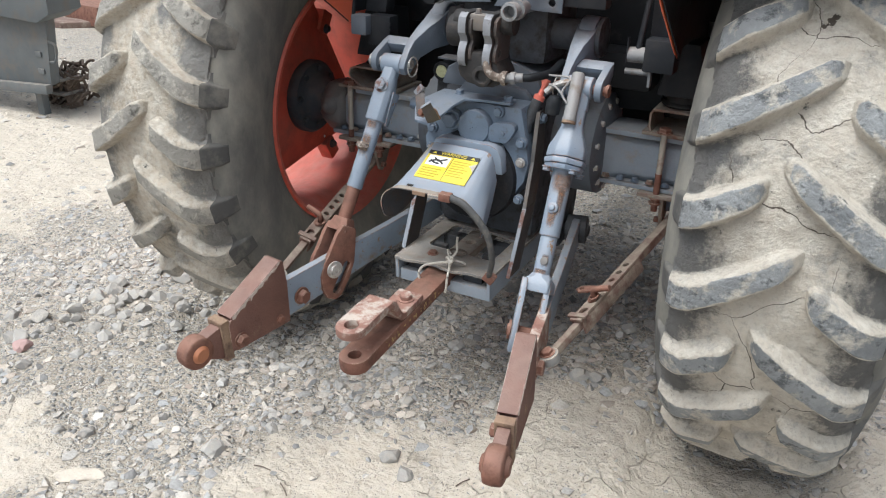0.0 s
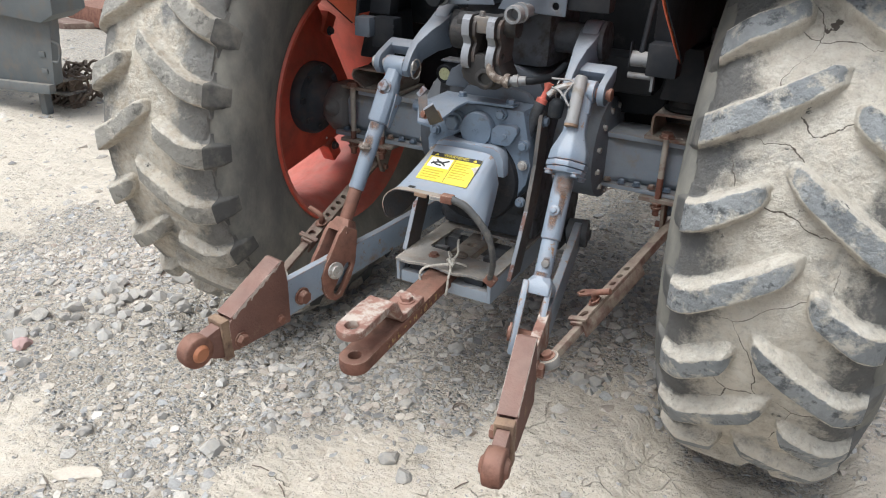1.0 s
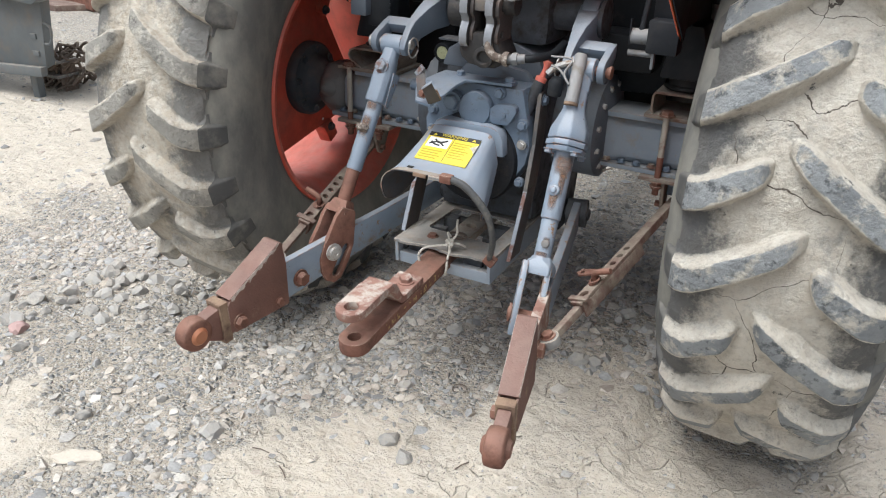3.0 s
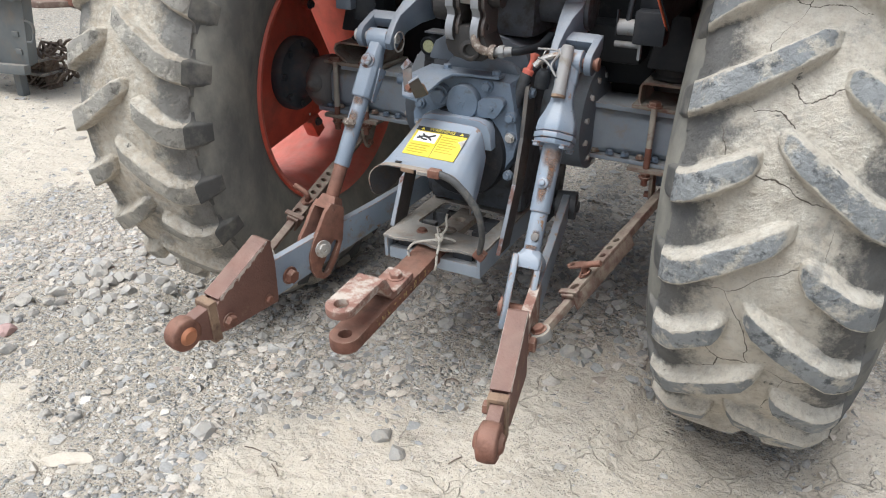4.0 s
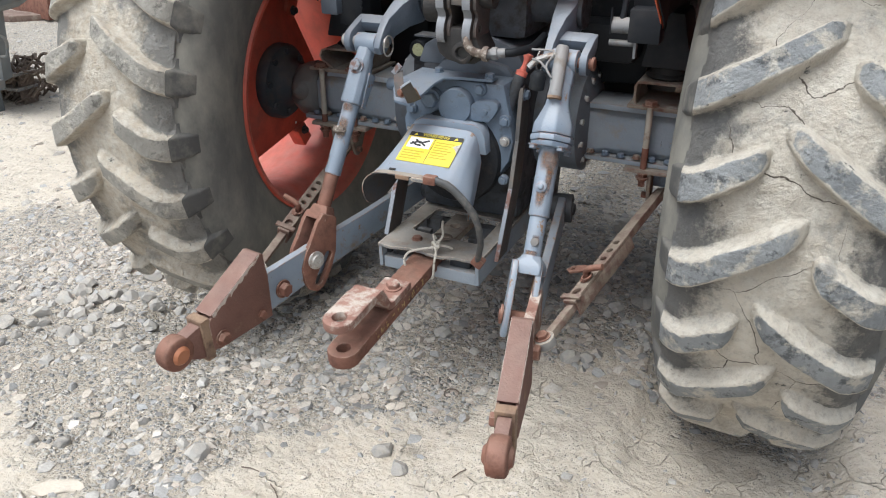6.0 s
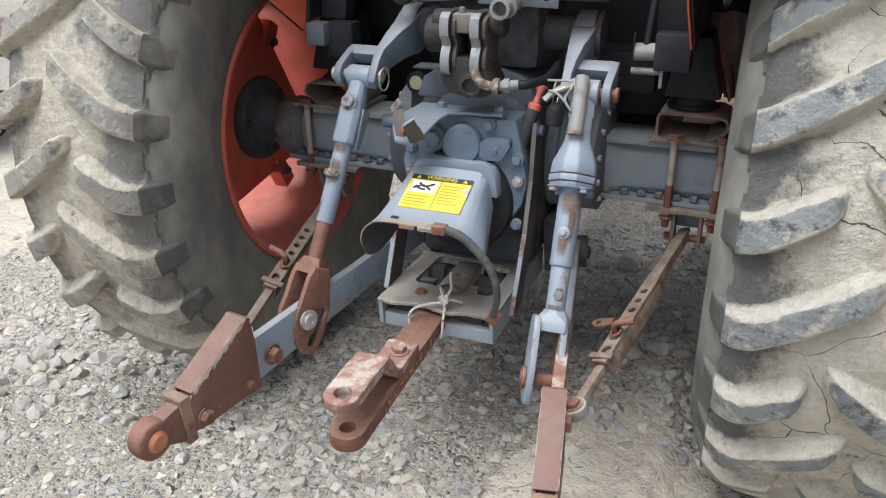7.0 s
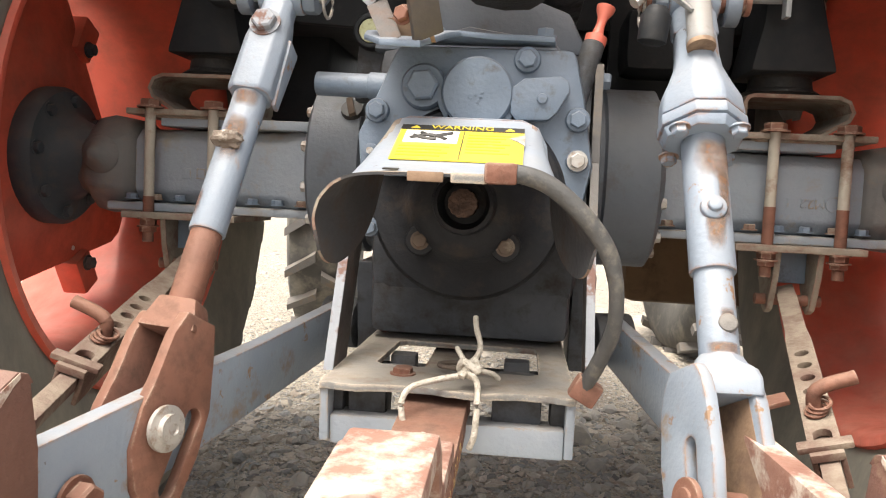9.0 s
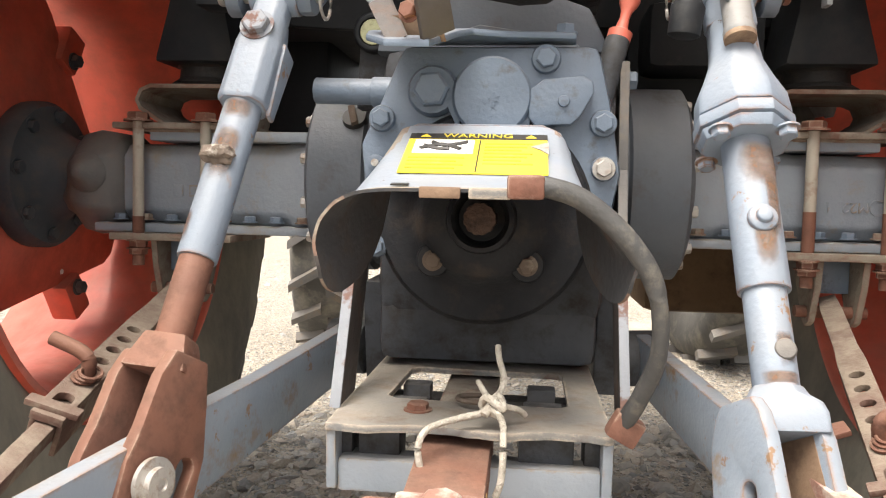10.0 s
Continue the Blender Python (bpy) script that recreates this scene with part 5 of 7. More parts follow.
# rubber edging that hangs from the guard, with its clips
bm = bmesh.new()
tube(bm, smooth_path([(0.040, -0.254, 0.692), (0.066, -0.256, 0.692), (0.098, -0.254, 0.680), (0.136, -0.252, 0.646), (0.160, -0.245, 0.605), (0.166, -0.232, 0.550), (0.155, -0.210, 0.505), (0.143, -0.192, 0.475)], 8), 0.0095, 10, 0.8)
hose = part("rubber_edging", bm, HOSE, T, "weathered black rubber edging hanging in a loop", crease=70)
bm = bmesh.new()
box(bm, (0.046, -0.254, 0.692), (0.032, 0.022, 0.021))
part("clip", bm, RUST, hose, "red-brown clip", 0.004)
bm = bmesh.new()
box(bm, (0.145, -0.190, 0.470), (0.030, 0.022, 0.026), Matrix.Rotation(0.5, 3, "Y"))
part("clip", bm, RUST, hose, "red-brown clip", 0.004)
for x in (-0.028, 0.015):
    bm = bmesh.new()
    box(bm, (x, -0.2545, 0.686), (0.036, 0.004, 0.010))
    part("guard_tab", bm, STAIN if x < 0 else FRAME, guard, "rust-edged tab", 0.0015)

# post between the drawbar frame and the case
bm = bmesh.new()
prism(bm, [V(-0.156, y, z) for y, z in ((-0.048, 0.605), (-0.116, 0.455), (-0.040, 0.455), (0.03, 0.605))], (0.010, 0, 0))
post = part("guard_post", bm, GRIME, T, "flat steel post with grimy flanks", 0.0015)
bm = bmesh.new()
prism(bm, [V(-0.157, y, z) for y, z in ((-0.051, 0.605), (-0.119, 0.455), (-0.115, 0.455), (-0.047, 0.605))], (0.012, 0, 0))
part("worn_edge", bm, CHIPPED, post, "chipped pale edge", 0.001)

# drawbar frame
FX0, FX1 = -0.147, 0.138
m = Matrix.Translation((0, 0, 0.447))
bm = bmesh.new()
window = [(-0.104, -0.050), (-0.094, -0.062), (0.088, -0.072), (0.099, -0.062), (0.099, 0.092), (0.090, 0.100), (-0.088, 0.104), (-0.098, 0.094)]
random.seed(21)
plate(bm, [(FX0 + (FX1 - FX0) * k / 26, -0.172 - 0.006 * math.sin(k * 0.5) + random.uniform(-0.0022, 0.0022)) for k in range(27)] + [(FX1, 0.25), (FX0, 0.25)], [window], 0.008, m)
fr = part("drawbar_frame", bm, FRAME, T, "dusty blue-grey steel drawbar frame", 0.0015)
for s, x in ((-1, FX0), (1, FX1)):
    bm = bmesh.new()
    prism(bm, [V(x, -0.170, 0.447), V(x, 0.25, 0.447), V(x, 0.25, 0.385), V(x, -0.165, 0.385)], (-s * 0.010, 0, 0))
    part("side_plate", bm, AXLE, fr, "blue-grey side plate", 0.0015)
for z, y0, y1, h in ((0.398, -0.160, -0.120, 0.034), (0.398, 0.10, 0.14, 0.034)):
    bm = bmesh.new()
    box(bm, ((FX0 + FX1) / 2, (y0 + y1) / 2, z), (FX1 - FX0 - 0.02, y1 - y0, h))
    # The rear bar gets dark paint in place of the shade below the window.
    part("cross_bar", bm, AXLE if y0 < 0 else CASE_LOW, fr, "scuffed blue-grey cross bar" if y0 < 0 else "cross bar coloured dark for the shade inside the frame", 0.004)
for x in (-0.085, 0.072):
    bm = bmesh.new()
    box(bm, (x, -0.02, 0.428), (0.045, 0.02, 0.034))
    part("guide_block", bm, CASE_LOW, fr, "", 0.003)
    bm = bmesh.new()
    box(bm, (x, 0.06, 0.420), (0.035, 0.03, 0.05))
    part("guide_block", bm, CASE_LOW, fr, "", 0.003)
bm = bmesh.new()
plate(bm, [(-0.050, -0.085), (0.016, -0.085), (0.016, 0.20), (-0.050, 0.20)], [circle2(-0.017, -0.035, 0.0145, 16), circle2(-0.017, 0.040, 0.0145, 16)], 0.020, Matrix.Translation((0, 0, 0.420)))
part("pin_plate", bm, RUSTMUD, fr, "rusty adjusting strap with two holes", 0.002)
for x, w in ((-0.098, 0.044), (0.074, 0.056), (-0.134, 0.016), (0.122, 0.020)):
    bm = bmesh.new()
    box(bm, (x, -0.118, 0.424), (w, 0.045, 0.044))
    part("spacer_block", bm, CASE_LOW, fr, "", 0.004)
bolt(fr, (-0.062, -0.110, 0.455), Z, 0.012, 0.009, RUST, 0.4, "rusty bolt head")

# drawbar with its clevis strap
DB = Matrix.Translation((-0.017, -0.33, 0.387)) @ Matrix.Rotation(radians(5.0), 4, "X")
bm = bmesh.new()
end = [(0.036 * math.cos(a), -0.238 + 0.033 * math.sin(a)) for a in np.linspace(math.pi, math.tau, 11)]
plate(bm, [(0.036, 0.24), (-0.036, 0.24)] + end, [circle2(0, -0.235, 0.0155, 18)], 0.034, DB)
drawbar = part("drawbar", bm, RUST, T, "rust-brown drawbar with a clevis strap", 0.004)
bm = bmesh.new()
prof = [(0.028, 0.034), (-0.062, 0.034), (-0.076, 0.038), (-0.089, 0.060), (-0.102, 0.086), (-0.114, 0.096), (-0.152, 0.097)]
low = [(y + (-0.008 if k in (3, 4) else -0.003 if k in (2, 5) else 0), z + 0.0005) for k, (y, z) in enumerate(prof)]
up = [(y + (0.008 if k in (3, 4) else 0.004 if k in (2, 5) else 0), z + (0.012 if k in (3, 4) else 0.019)) for k, (y, z) in enumerate(prof)]
ring2 = low + up[::-1]
prism(bm, [DB @ V(-0.035, y, z) for y, z in ring2], DB.to_3x3() @ V(0.070, 0, 0))
strap = part("clevis_strap", bm, RUSTY_PAINT, drawbar, "worn pinkish clevis strap", 0.004)
bm = bmesh.new()
tip = [(0.0355 * math.cos(a), -0.240 + 0.033 * math.sin(a)) for a in np.linspace(math.pi, math.tau, 13)]
plate(bm, [(0.0355, -0.140), (-0.0355, -0.140)] + tip, [circle2(0, -0.236, 0.0165, 20)], 0.0225, DB @ Matrix.Translation((0, 0, 0.0958)))
part("clevis_eye", bm, RUSTY_PAINT, drawbar, "", 0.004)
bolt(drawbar, DB @ V(0.006, -0.010, 0.053), DB.to_3x3() @ Z, 0.0165, 0.016, RUSTY_PAINT, 0.35)
bolt(drawbar, DB @ V(-0.010, -0.048, 0.053), DB.to_3x3() @ Z, 0.012, 0.012, RUSTY_PAINT, 0.9)

# worn ochre marks stencilled along the drawbar's flank
random.seed(17)
for k in range(11):
    bm = bmesh.new()
    box(bm, DB @ V(0.0362, -0.150 + 0.026 * k, 0.017), (0.0012, random.uniform(0.009, 0.016), random.uniform(0.010, 0.018)), DB.to_3x3())
    part("stencil_bar", bm, OCHRE, drawbar, "worn ochre stencil mark")

# lift shaft, arms
SH_Y, SH_Z = 0.165, 1.030
bm = bmesh.new()
cyl(bm, (-0.205, SH_Y, SH_Z), (0.265, SH_Y, SH_Z), 0.040, seg=32)
cyl(bm, (-0.10, SH_Y, SH_Z), (-0.14, SH_Y, SH_Z), 0.047, seg=32)
cyl(bm, (0.262, SH_Y, SH_Z), (0.275, SH_Y, SH_Z), 0.050, seg=32)
part("lift_shaft", bm, CASE_LOW, T, "dark cross shaft of the lift arms", 0.003)
bm = bmesh.new()
box(bm, (0.02, 0.22, 1.03), (0.25, 0.24, 0.16))
part("lift_housing", bm, CASE_LOW, T, "dark greasy lift housing", 0.03)
for s in (-1, 1):
    root = 0.185 if s < 0 else 0.238
    tip = V(s * 0.272, 0.028, 0.929)
    bm = bmesh.new()
    turned(bm, [(0.049, -0.022), (0.051, -0.016), (0.051, 0.016), (0.049, 0.022)], (s * root, SH_Y, SH_Z), X, 32)
    # deep arm curving outwards from the boss into the inner cheek
    inner = tip.x - s * 0.045
    line = [(s * root, SH_Y + 0.004, SH_Z - 0.006, 0.029, 0.048), (s * (root + 0.004 * (s < 0)), 0.125, 1.004, 0.024, 0.046), (s * root * 0.55 + inner * 0.45, 0.094, 0.990, 0.018, 0.038), (inner, 0.068, 0.962, 0.012, 0.031), (inner, 0.044, 0.943, 0.010, 0.029), (inner, 0.020, 0.922, 0.010, 0.024), (inner, 0.004, 0.911, 0.009, 0.012)]
    d = V(0, -0.83, -0.56)
    up = V(0, -0.56, 0.83)
    vs = []
    for x, y, z, w, h in line:
        vs.append([bm.verts.new(V(x, y, z) + V(q * w, 0, 0) + up * (e * h)) for q, e in ((-1, -1), (1, -1), (1, 1), (-1, 1))])
    for p, q in zip(vs, vs[1:]):
        for i in range(4):
            bm.faces.new((p[i], p[(i + 1) % 4], q[(i + 1) % 4], q[i]))
    bm.faces.new(vs[0][::-1])
    bm.faces.new(vs[-1])
    bmesh.ops.recalc_face_normals(bm, faces=bm.faces)
    arm = part("lift_arm", bm, ARM, T, "blue-grey forked lift arm", 0.005)
    # fork: cross piece and two cheeks
    bm = bmesh.new()
    box(bm, V(tip.x, 0.086, 0.966), (0.105, 0.034, 0.036), Matrix.Rotation(0.6, 3, "X"))
    part("fork_bridge", bm, ARM, arm, "", 0.010)
    for e in (s,):
        bm = bmesh.new()
        mm = Matrix.Translation((tip.x + e * 0.045 - 0.009, 0, 0)) @ Matrix(((0, 0, 1, 0), (1, 0, 0, 0), (0, 1, 0, 0), (0, 0, 0, 1)))
        cheek = [(0.096, 0.986), (0.072, 0.979)] + [(tip.y + 0.028 * math.cos(q), tip.z + 0.030 * math.sin(q)) for q in np.linspace(2.1, 5.6, 9)] + [(0.068, 0.928), (0.096, 0.953)]
        plate(bm, cheek, [], 0.018, mm)
        part("fork_cheek", bm, ARM, arm, "", 0.004)
    bm = bmesh.new()
    cyl(bm, tip + V(-0.068, 0, 0), tip + V(0.062, 0, 0), 0.0125, seg=18)
    cyl(bm, tip + V(s * 0.060, 0, 0), tip + V(s * 0.068, 0, 0), 0.016, seg=18)
    part("fork_pin", bm, STEEL if s < 0 else RUST, arm, "", 0.002)
    bm = bmesh.new()
    c = tip + V(-s * 0.066, -0.002, -0.006)
    ringp = [c + V(0, 0.026 * math.cos(q), 0.026 * math.sin(q)) for q in np.linspace(0, math.tau, 18)]
    tube(bm, ringp, 0.0022, 6)
    part("linch_pin_ring", bm, STEEL, arm)

# left lift rod: flat eye, tube, threaded rod, slotted yoke
LA, LB = V(-0.266, 0.026, 0.926), V(-0.316, -0.243, 0.409)
ax = (LB - LA).normalized()
at = lambda d: LA + ax * d


def along(d, u, v):
    """A point at d along the left rod, u to the tractor's right, v towards its rear."""
    right = (X - ax * X.dot(ax)).normalized()
    back = ax.cross(right).normalized()
    if back.y > 0:
        back = -back
    return at(d) + right * u + back * v


def rod_block(bm, d0, d1, hw, hd, hw1=None, hd1=None):
    hw1, hd1 = hw1 or hw, hd1 or hd
    vs = [[bm.verts.new(along(d, sx * a, sy * b)) for sx, sy in ((-1, -1), (1, -1), (1, 1), (-1, 1))] for d, a, b in ((d0, hw, hd), (d1, hw1, hd1))]
    for i in range(4):
        bm.faces.new((vs[0][i], vs[0][(i + 1) % 4], vs[1][(i + 1) % 4], vs[1][i]))
    bm.faces.new(vs[0])
    bm.faces.new(vs[1][::-1])
    return bm


bm = bmesh.new()
rings = [[bm.verts.new(along(d, u, v)) for u, v in ((a2, -b2 * .5), (a2, b2 * .5), (a2 * .6, b2), (-a2 * .6, b2), (-a2, b2 * .5), (-a2, -b2 * .5), (-a2 * .6, -b2), (a2 * .6, -b2))] for d, a2, b2 in ((0.0, 0.021, 0.020), (0.040, 0.021, 0.021), (0.052, 0.023, 0.025), (0.085, 0.028, 0.027), (0.160, 0.0285, 0.026), (0.166, 0.026, 0.024))]
for p, q in zip(rings, rings[1:]):
    for i in range(8):
        bm.faces.new((p[i], p[(i + 1) % 8], q[(i + 1) % 8], q[i]))
bm.faces.new(rings[0])
bm.faces.new(rings[-1][::-1])
lrod = part("lift_rod", bm, ROD, T, "pale blue-grey lift rod with rusty thread and yoke", 0.003)
bm = bmesh.new()
cyl(bm, at(0) + V(-0.030, 0, 0), at(0) + V(0.030, 0, 0), 0.026, seg=24)
part("eye", bm, ROD, lrod, "", 0.004)
bolt(lrod, along(0.069, 0.0, 0.026), along(0, 0, 1) - along(0, 0, 0), 0.016, 0.013, CHIPPED, 0.2, "pale bolt head with rust")
bm = bmesh.new()
rod_block(bm, 0.085, 0.180, 0.003, 0.018, 0.003, 0.008)
for v in bm.verts:
    v.co += X * 0.0295 + Y * 0.014
part("side_strap", bm, ROD, lrod, "", 0.003)
bm = bmesh.new()
cyl(bm, at(0.155), at(0.357), 0.0215, seg=28)
part("tube", bm, ROD, lrod, "pale blue-grey tube", 0.0025, 50)
bm = bmesh.new()
bmesh.ops.create_icosphere(bm, subdivisions=3, radius=0.013)
for v in bm.verts:
    k = 1 + 0.5 * noise.noise(v.co * 120) + 0.25 * noise.noise(v.co * 300)
    v.co = along(0.241, v.co.x * k * 1.5 + 0.001, 0.022 + v.co.y * k * 0.8) + ax * v.co.z * k * 0.9
part("grease_fitting", bm, CAKED, lrod, "caked muddy grease fitting", 0, 30)
bm = bmesh.new()
prof = []
k = 0
cyl(bm, at(0.350), at(0.456), 0.0185, seg=24)
part("threaded_rod", bm, RUST, lrod, "rust-brown threaded rod", 0.001, 60)
# yoke
bm = bmesh.new()
rod_block(bm, 0.442, 0.482, 0.022, 0.020, 0.034, 0.027)
yoke = part("yoke", bm, RUST, lrod, "", 0.006)
for e in (-1, 1):
    bm = bmesh.new()
    right = (X - ax * X.dot(ax)).normalized()
    back = ax.cross(right).normalized()
    back = -back if back.y > 0 else back
    right, back = right * math.cos(0.34) + back * math.sin(0.34), back * math.cos(0.34) - right * math.sin(0.34)
    o = at(0)
    m = Matrix(((back.x, ax.x, right.x, o.x), (back.y, ax.y, right.y, o.y), (back.z, ax.z, right.z, o.z), (0, 0, 0, 1))) @ Matrix.Translation((0, 0, e * 0.0285 - 0.0075))
    out = [(-0.022, 0.462), (0.024, 0.462), (0.034, 0.49), (0.038, 0.54), (0.044, 0.575), (0.042, 0.615), (0.020, 0.650), (-0.004, 0.668), (-0.030, 0.668), (-0.046, 0.65), (-0.054, 0.60), (-0.052, 0.55), (-0.036, 0.50)]
    plate(bm, out, [slot2(-0.030, 0.565, -0.022, 0.640, 0.0105)], 0.015, m)
    part("yoke_cheek", bm, RUST, lrod, "", 0.004)
bm = bmesh.new()
pc = along(0.585, 0.0, 0.012)
cyl(bm, pc + right * -0.042, pc + right * 0.042, 0.014, seg=20)
part("pin", bm, STEEL, lrod, "bare steel pin", 0.002)
bm = bmesh.new()
turned(bm, [(0.024, 0.036), (0.024, 0.041), (0.0155, 0.042), (0.0155, 0.049), (0.006, 0.0495), (0.005, 0.047), (0, 0.047)], pc, right, 28)
part("washer", bm, STEEL, lrod, "steel washer and pin head")

# right lift rod: crank stub, gear housing, tubes, fork
RA, RB = V(0.268, 0.028, 0.931), V(0.284, -0.243, 0.404)
rx = (RB - RA).normalized()
ra = lambda d: RA + rx * d
rright = (X - rx * X.dot(rx)).normalized()
rback = rx.cross(rright).normalized()
rback = -rback if rback.y > 0 else rback


def ralong(d, u, v):
    return ra(d) + rright * u + rback * v


def rloft(bm, rows):
    vs = [[bm.verts.new(ralong(d, u, v)) for u, v in outline] for d, outline in rows]
    n = len(vs[0])
    for p, q in zip(vs, vs[1:]):
        for i in range(n):
            bm.faces.new((p[i], p[(i + 1) % n], q[(i + 1) % n], q[i]))
    bm.faces.new(vs[0])
    bm.faces.new(vs[-1][::-1])


def octo(a, b, c=0.35):
    return [(a, -b * c), (a, b * c), (a * c, b), (-a * c, b), (-a, b * c), (-a, -b * c), (-a * c, -b), (a * c, -b)]


bm = bmesh.new()
rloft(bm, [(0.0, octo(0.026, 0.024)), (0.06, octo(0.028, 0.026))])
rrod = part("lift_rod", bm, ROD, T, "pale blue-grey adjustable lift rod with crank gear housing", 0.004)
bm = bmesh.new()
cyl(bm, ra(0.0) + V(-0.032, 0, 0), ra(0.0) + V(0.032, 0, 0), 0.027, seg=24)
part("eye", bm, ROD, rrod, "", 0.004)
bm = bmesh.new()
rloft(bm, [(0.05, octo(0.025, 0.028)), (0.090, octo(0.026, 0.030)), (0.108, octo(0.028, 0.032)), (0.133, octo(0.037, 0.038)), (0.155, octo(0.046, 0.046)), (0.181, octo(0.048, 0.049))])
part("gear_housing", bm, ROD, rrod, "pale cast gear housing streaked with rust", 0.005)
bm = bmesh.new()
rloft(bm, [(0.183, octo(0.049, 0.050)), (0.197, octo(0.049, 0.050))])
rloft(bm, [(0.199, octo(0.047, 0.048)), (0.211, octo(0.043, 0.043))])
part("flange", bm, ROD, rrod, "", 0.002)
for u, v in ((-0.033, 0.033), (0.033, 0.033), (-0.033, -0.033), (0.033, -0.033)):
    bolt(rrod, ralong(0.209, u, v), rx, 0.0095, 0.011, ROD, u * 30)
bm = bmesh.new()
turned(bm, [(0.017, 0.0), (0.0175, 0.006), (0.0155, 0.012), (0.0155, 0.115), (0.013, 0.12)], ralong(0.095, -0.002, 0.034), -rx, 20)
part("crank_stub", bm, GREYBOX, rrod, "worn grey-green crank stub", 0.001)
bm = bmesh.new()
turned(bm, [(0.0168, -0.003), (0.0172, 0.0), (0.0170, 0.004), (0.0158, 0.006)], ralong(0.097, -0.002, 0.034), -rx, 20)
part("rust_ring", bm, STAIN, rrod, "rusty ring at the crank stub", 0.0)
bm = bmesh.new()
tube(bm, smooth_path([ralong(-0.005, -0.004, 0.036), ralong(0.0, -0.03, 0.034), ralong(0.012, -0.060, 0.030), ralong(0.030, -0.078, 0.03)], 5), 0.0075, 8)
part("crank_handle", bm, STEEL, rrod, "bent grey handle end")
bm = bmesh.new()
tube(bm, smooth_path([ralong(-0.012, -0.075, 0.036), ralong(-0.008, -0.02, 0.04), ralong(0.03, -0.03, 0.048), ralong(0.055, -0.012, 0.046), ralong(0.02, -0.045, 0.04), ralong(0.01, -0.07, 0.036)], 5), 0.0028, 6)
part("wire_clip", bm, GREYBOX, rrod, "loose wire clip")
bm = bmesh.new()
cyl(bm, ra(0.200), ra(0.375), 0.0250, seg=28)
part("tube", bm, ROD, rrod, "pale tube with a rust streak", 0.002, 50)
bm = bmesh.new()
turned(bm, [(0.0150, -0.002), (0.0140, 0.003), (0.0100, 0.0050), (0.0080, 0.0055), (0.0075, 0.009), (0.006, 0.0102), (0.0, 0.0105)], ralong(0.306, 0.000, 0.024), rback, 20)
part("grease_fitting", bm, ROD, rrod, "painted boss with a rust-stained rim", 0.001)
bm = bmesh.new()
cyl(bm, ra(0.37), ra(0.478), 0.0208, seg=24)
part("inner_tube", bm, ROD, rrod, "", 0.002, 50)
bm = bmesh.new()
turned(bm, [(0.011, 0), (0.009, 0.003), (0.0, 0.004)], ralong(0.437, 0.006, 0.0190), rback, 14)
part("bolt_end", bm, HUBCASE, rrod)
bm = bmesh.new()
rloft(bm, [(0.468, octo(0.0215, 0.0215)), (0.476, octo(0.026, 0.024)), (0.486, octo(0.032, 0.028, 0.8)), (0.496, octo(0.034, 0.030, 0.9)), (0.514, octo(0.034, 0.030, 0.9))])
part("fork_crown", bm, ROD, rrod, "", 0.004)
for e in (-1, 1):
    bm = bmesh.new()
    fr2, fb2 = rright * math.cos(0.34) - rback * math.sin(0.34), rback * math.cos(0.34) + rright * math.sin(0.34)
    m = Matrix(((fb2.x, rx.x, fr2.x, RA.x - 0.008), (fb2.y, rx.y, fr2.y, RA.y), (fb2.z, rx.z, fr2.z, RA.z), (0, 0, 0, 1))) @ Matrix.Translation((0, 0, e * 0.0285 - 0.0075))
    out = [(-0.024, 0.484), (0.022, 0.484), (0.032, 0.498), (0.038, 0.52), (0.044, 0.58), (0.040, 0.640), (0.016, 0.672), (-0.016, 0.672), (-0.046, 0.640), (-0.052, 0.58), (-0.046, 0.52), (-0.036, 0.498)]
    plate(bm, out, [slot2(0.006, 0.565, 0.004, 0.63, 0.009)], 0.015, m)
    part("fork_cheek", bm, LINK, rrod, "", 0.004)
    bm = bmesh.new()
    inner_face = [(-0.024, 0.515), (0.026, 0.515), (0.036, 0.58), (0.032, 0.63), (-0.036, 0.63), (-0.044, 0.58)]
    plate(bm, inner_face, [], 0.0006, m @ Matrix.Translation((0, 0, 0.0152 if e < 0 else -0.0008)))
    part("rust_stain", bm, STAIN, rrod, "rust-stained inner face")
bm = bmesh.new()
pc2 = ralong(0.618, -0.008, 0.004)
cyl(bm, pc2 - fr2 * 0.046, pc2 + fr2 * 0.046, 0.014, seg=20)
cyl(bm, pc2 - fr2 * 0.043, pc2 - fr2 * 0.036, 0.024, seg=24)
part("pin", bm, RUST, rrod, "rusty pin with washer", 0.002)

# rust that has run down the rods
def stain(parent, place, r, d0, d1, a0, a1):
    """A thin run of rust on a round tube: place(d, right, back) names a point beside its axis."""
    bm = bmesh.new()
    mask = bm.verts.layers.float.new("mask")
    n, m2 = 16, 14
    grid = []
    for k in range(m2 + 1):
        row = []
        for q in range(n + 1):
            s, t = k / m2, q / n
            a = a0 + (a1 - a0) * t
            v = bm.verts.new(place(d0 + (d1 - d0) * s, r * math.sin(a), r * math.cos(a)))
            v[mask] = min(1.0, 5 * s, 2.2 * (1 - s)) * min(1.0, 3.5 * t, 3.5 * (1 - t))
            row.append(v)
        grid.append(row)
    for p, q in zip(grid, grid[1:]):
        for k in range(n):
            bm.faces.new((p[k], p[k + 1], q[k + 1], q[k]))
    return part("rust_stain", bm, STREAK, parent, "brown run of rust", 0, 80)


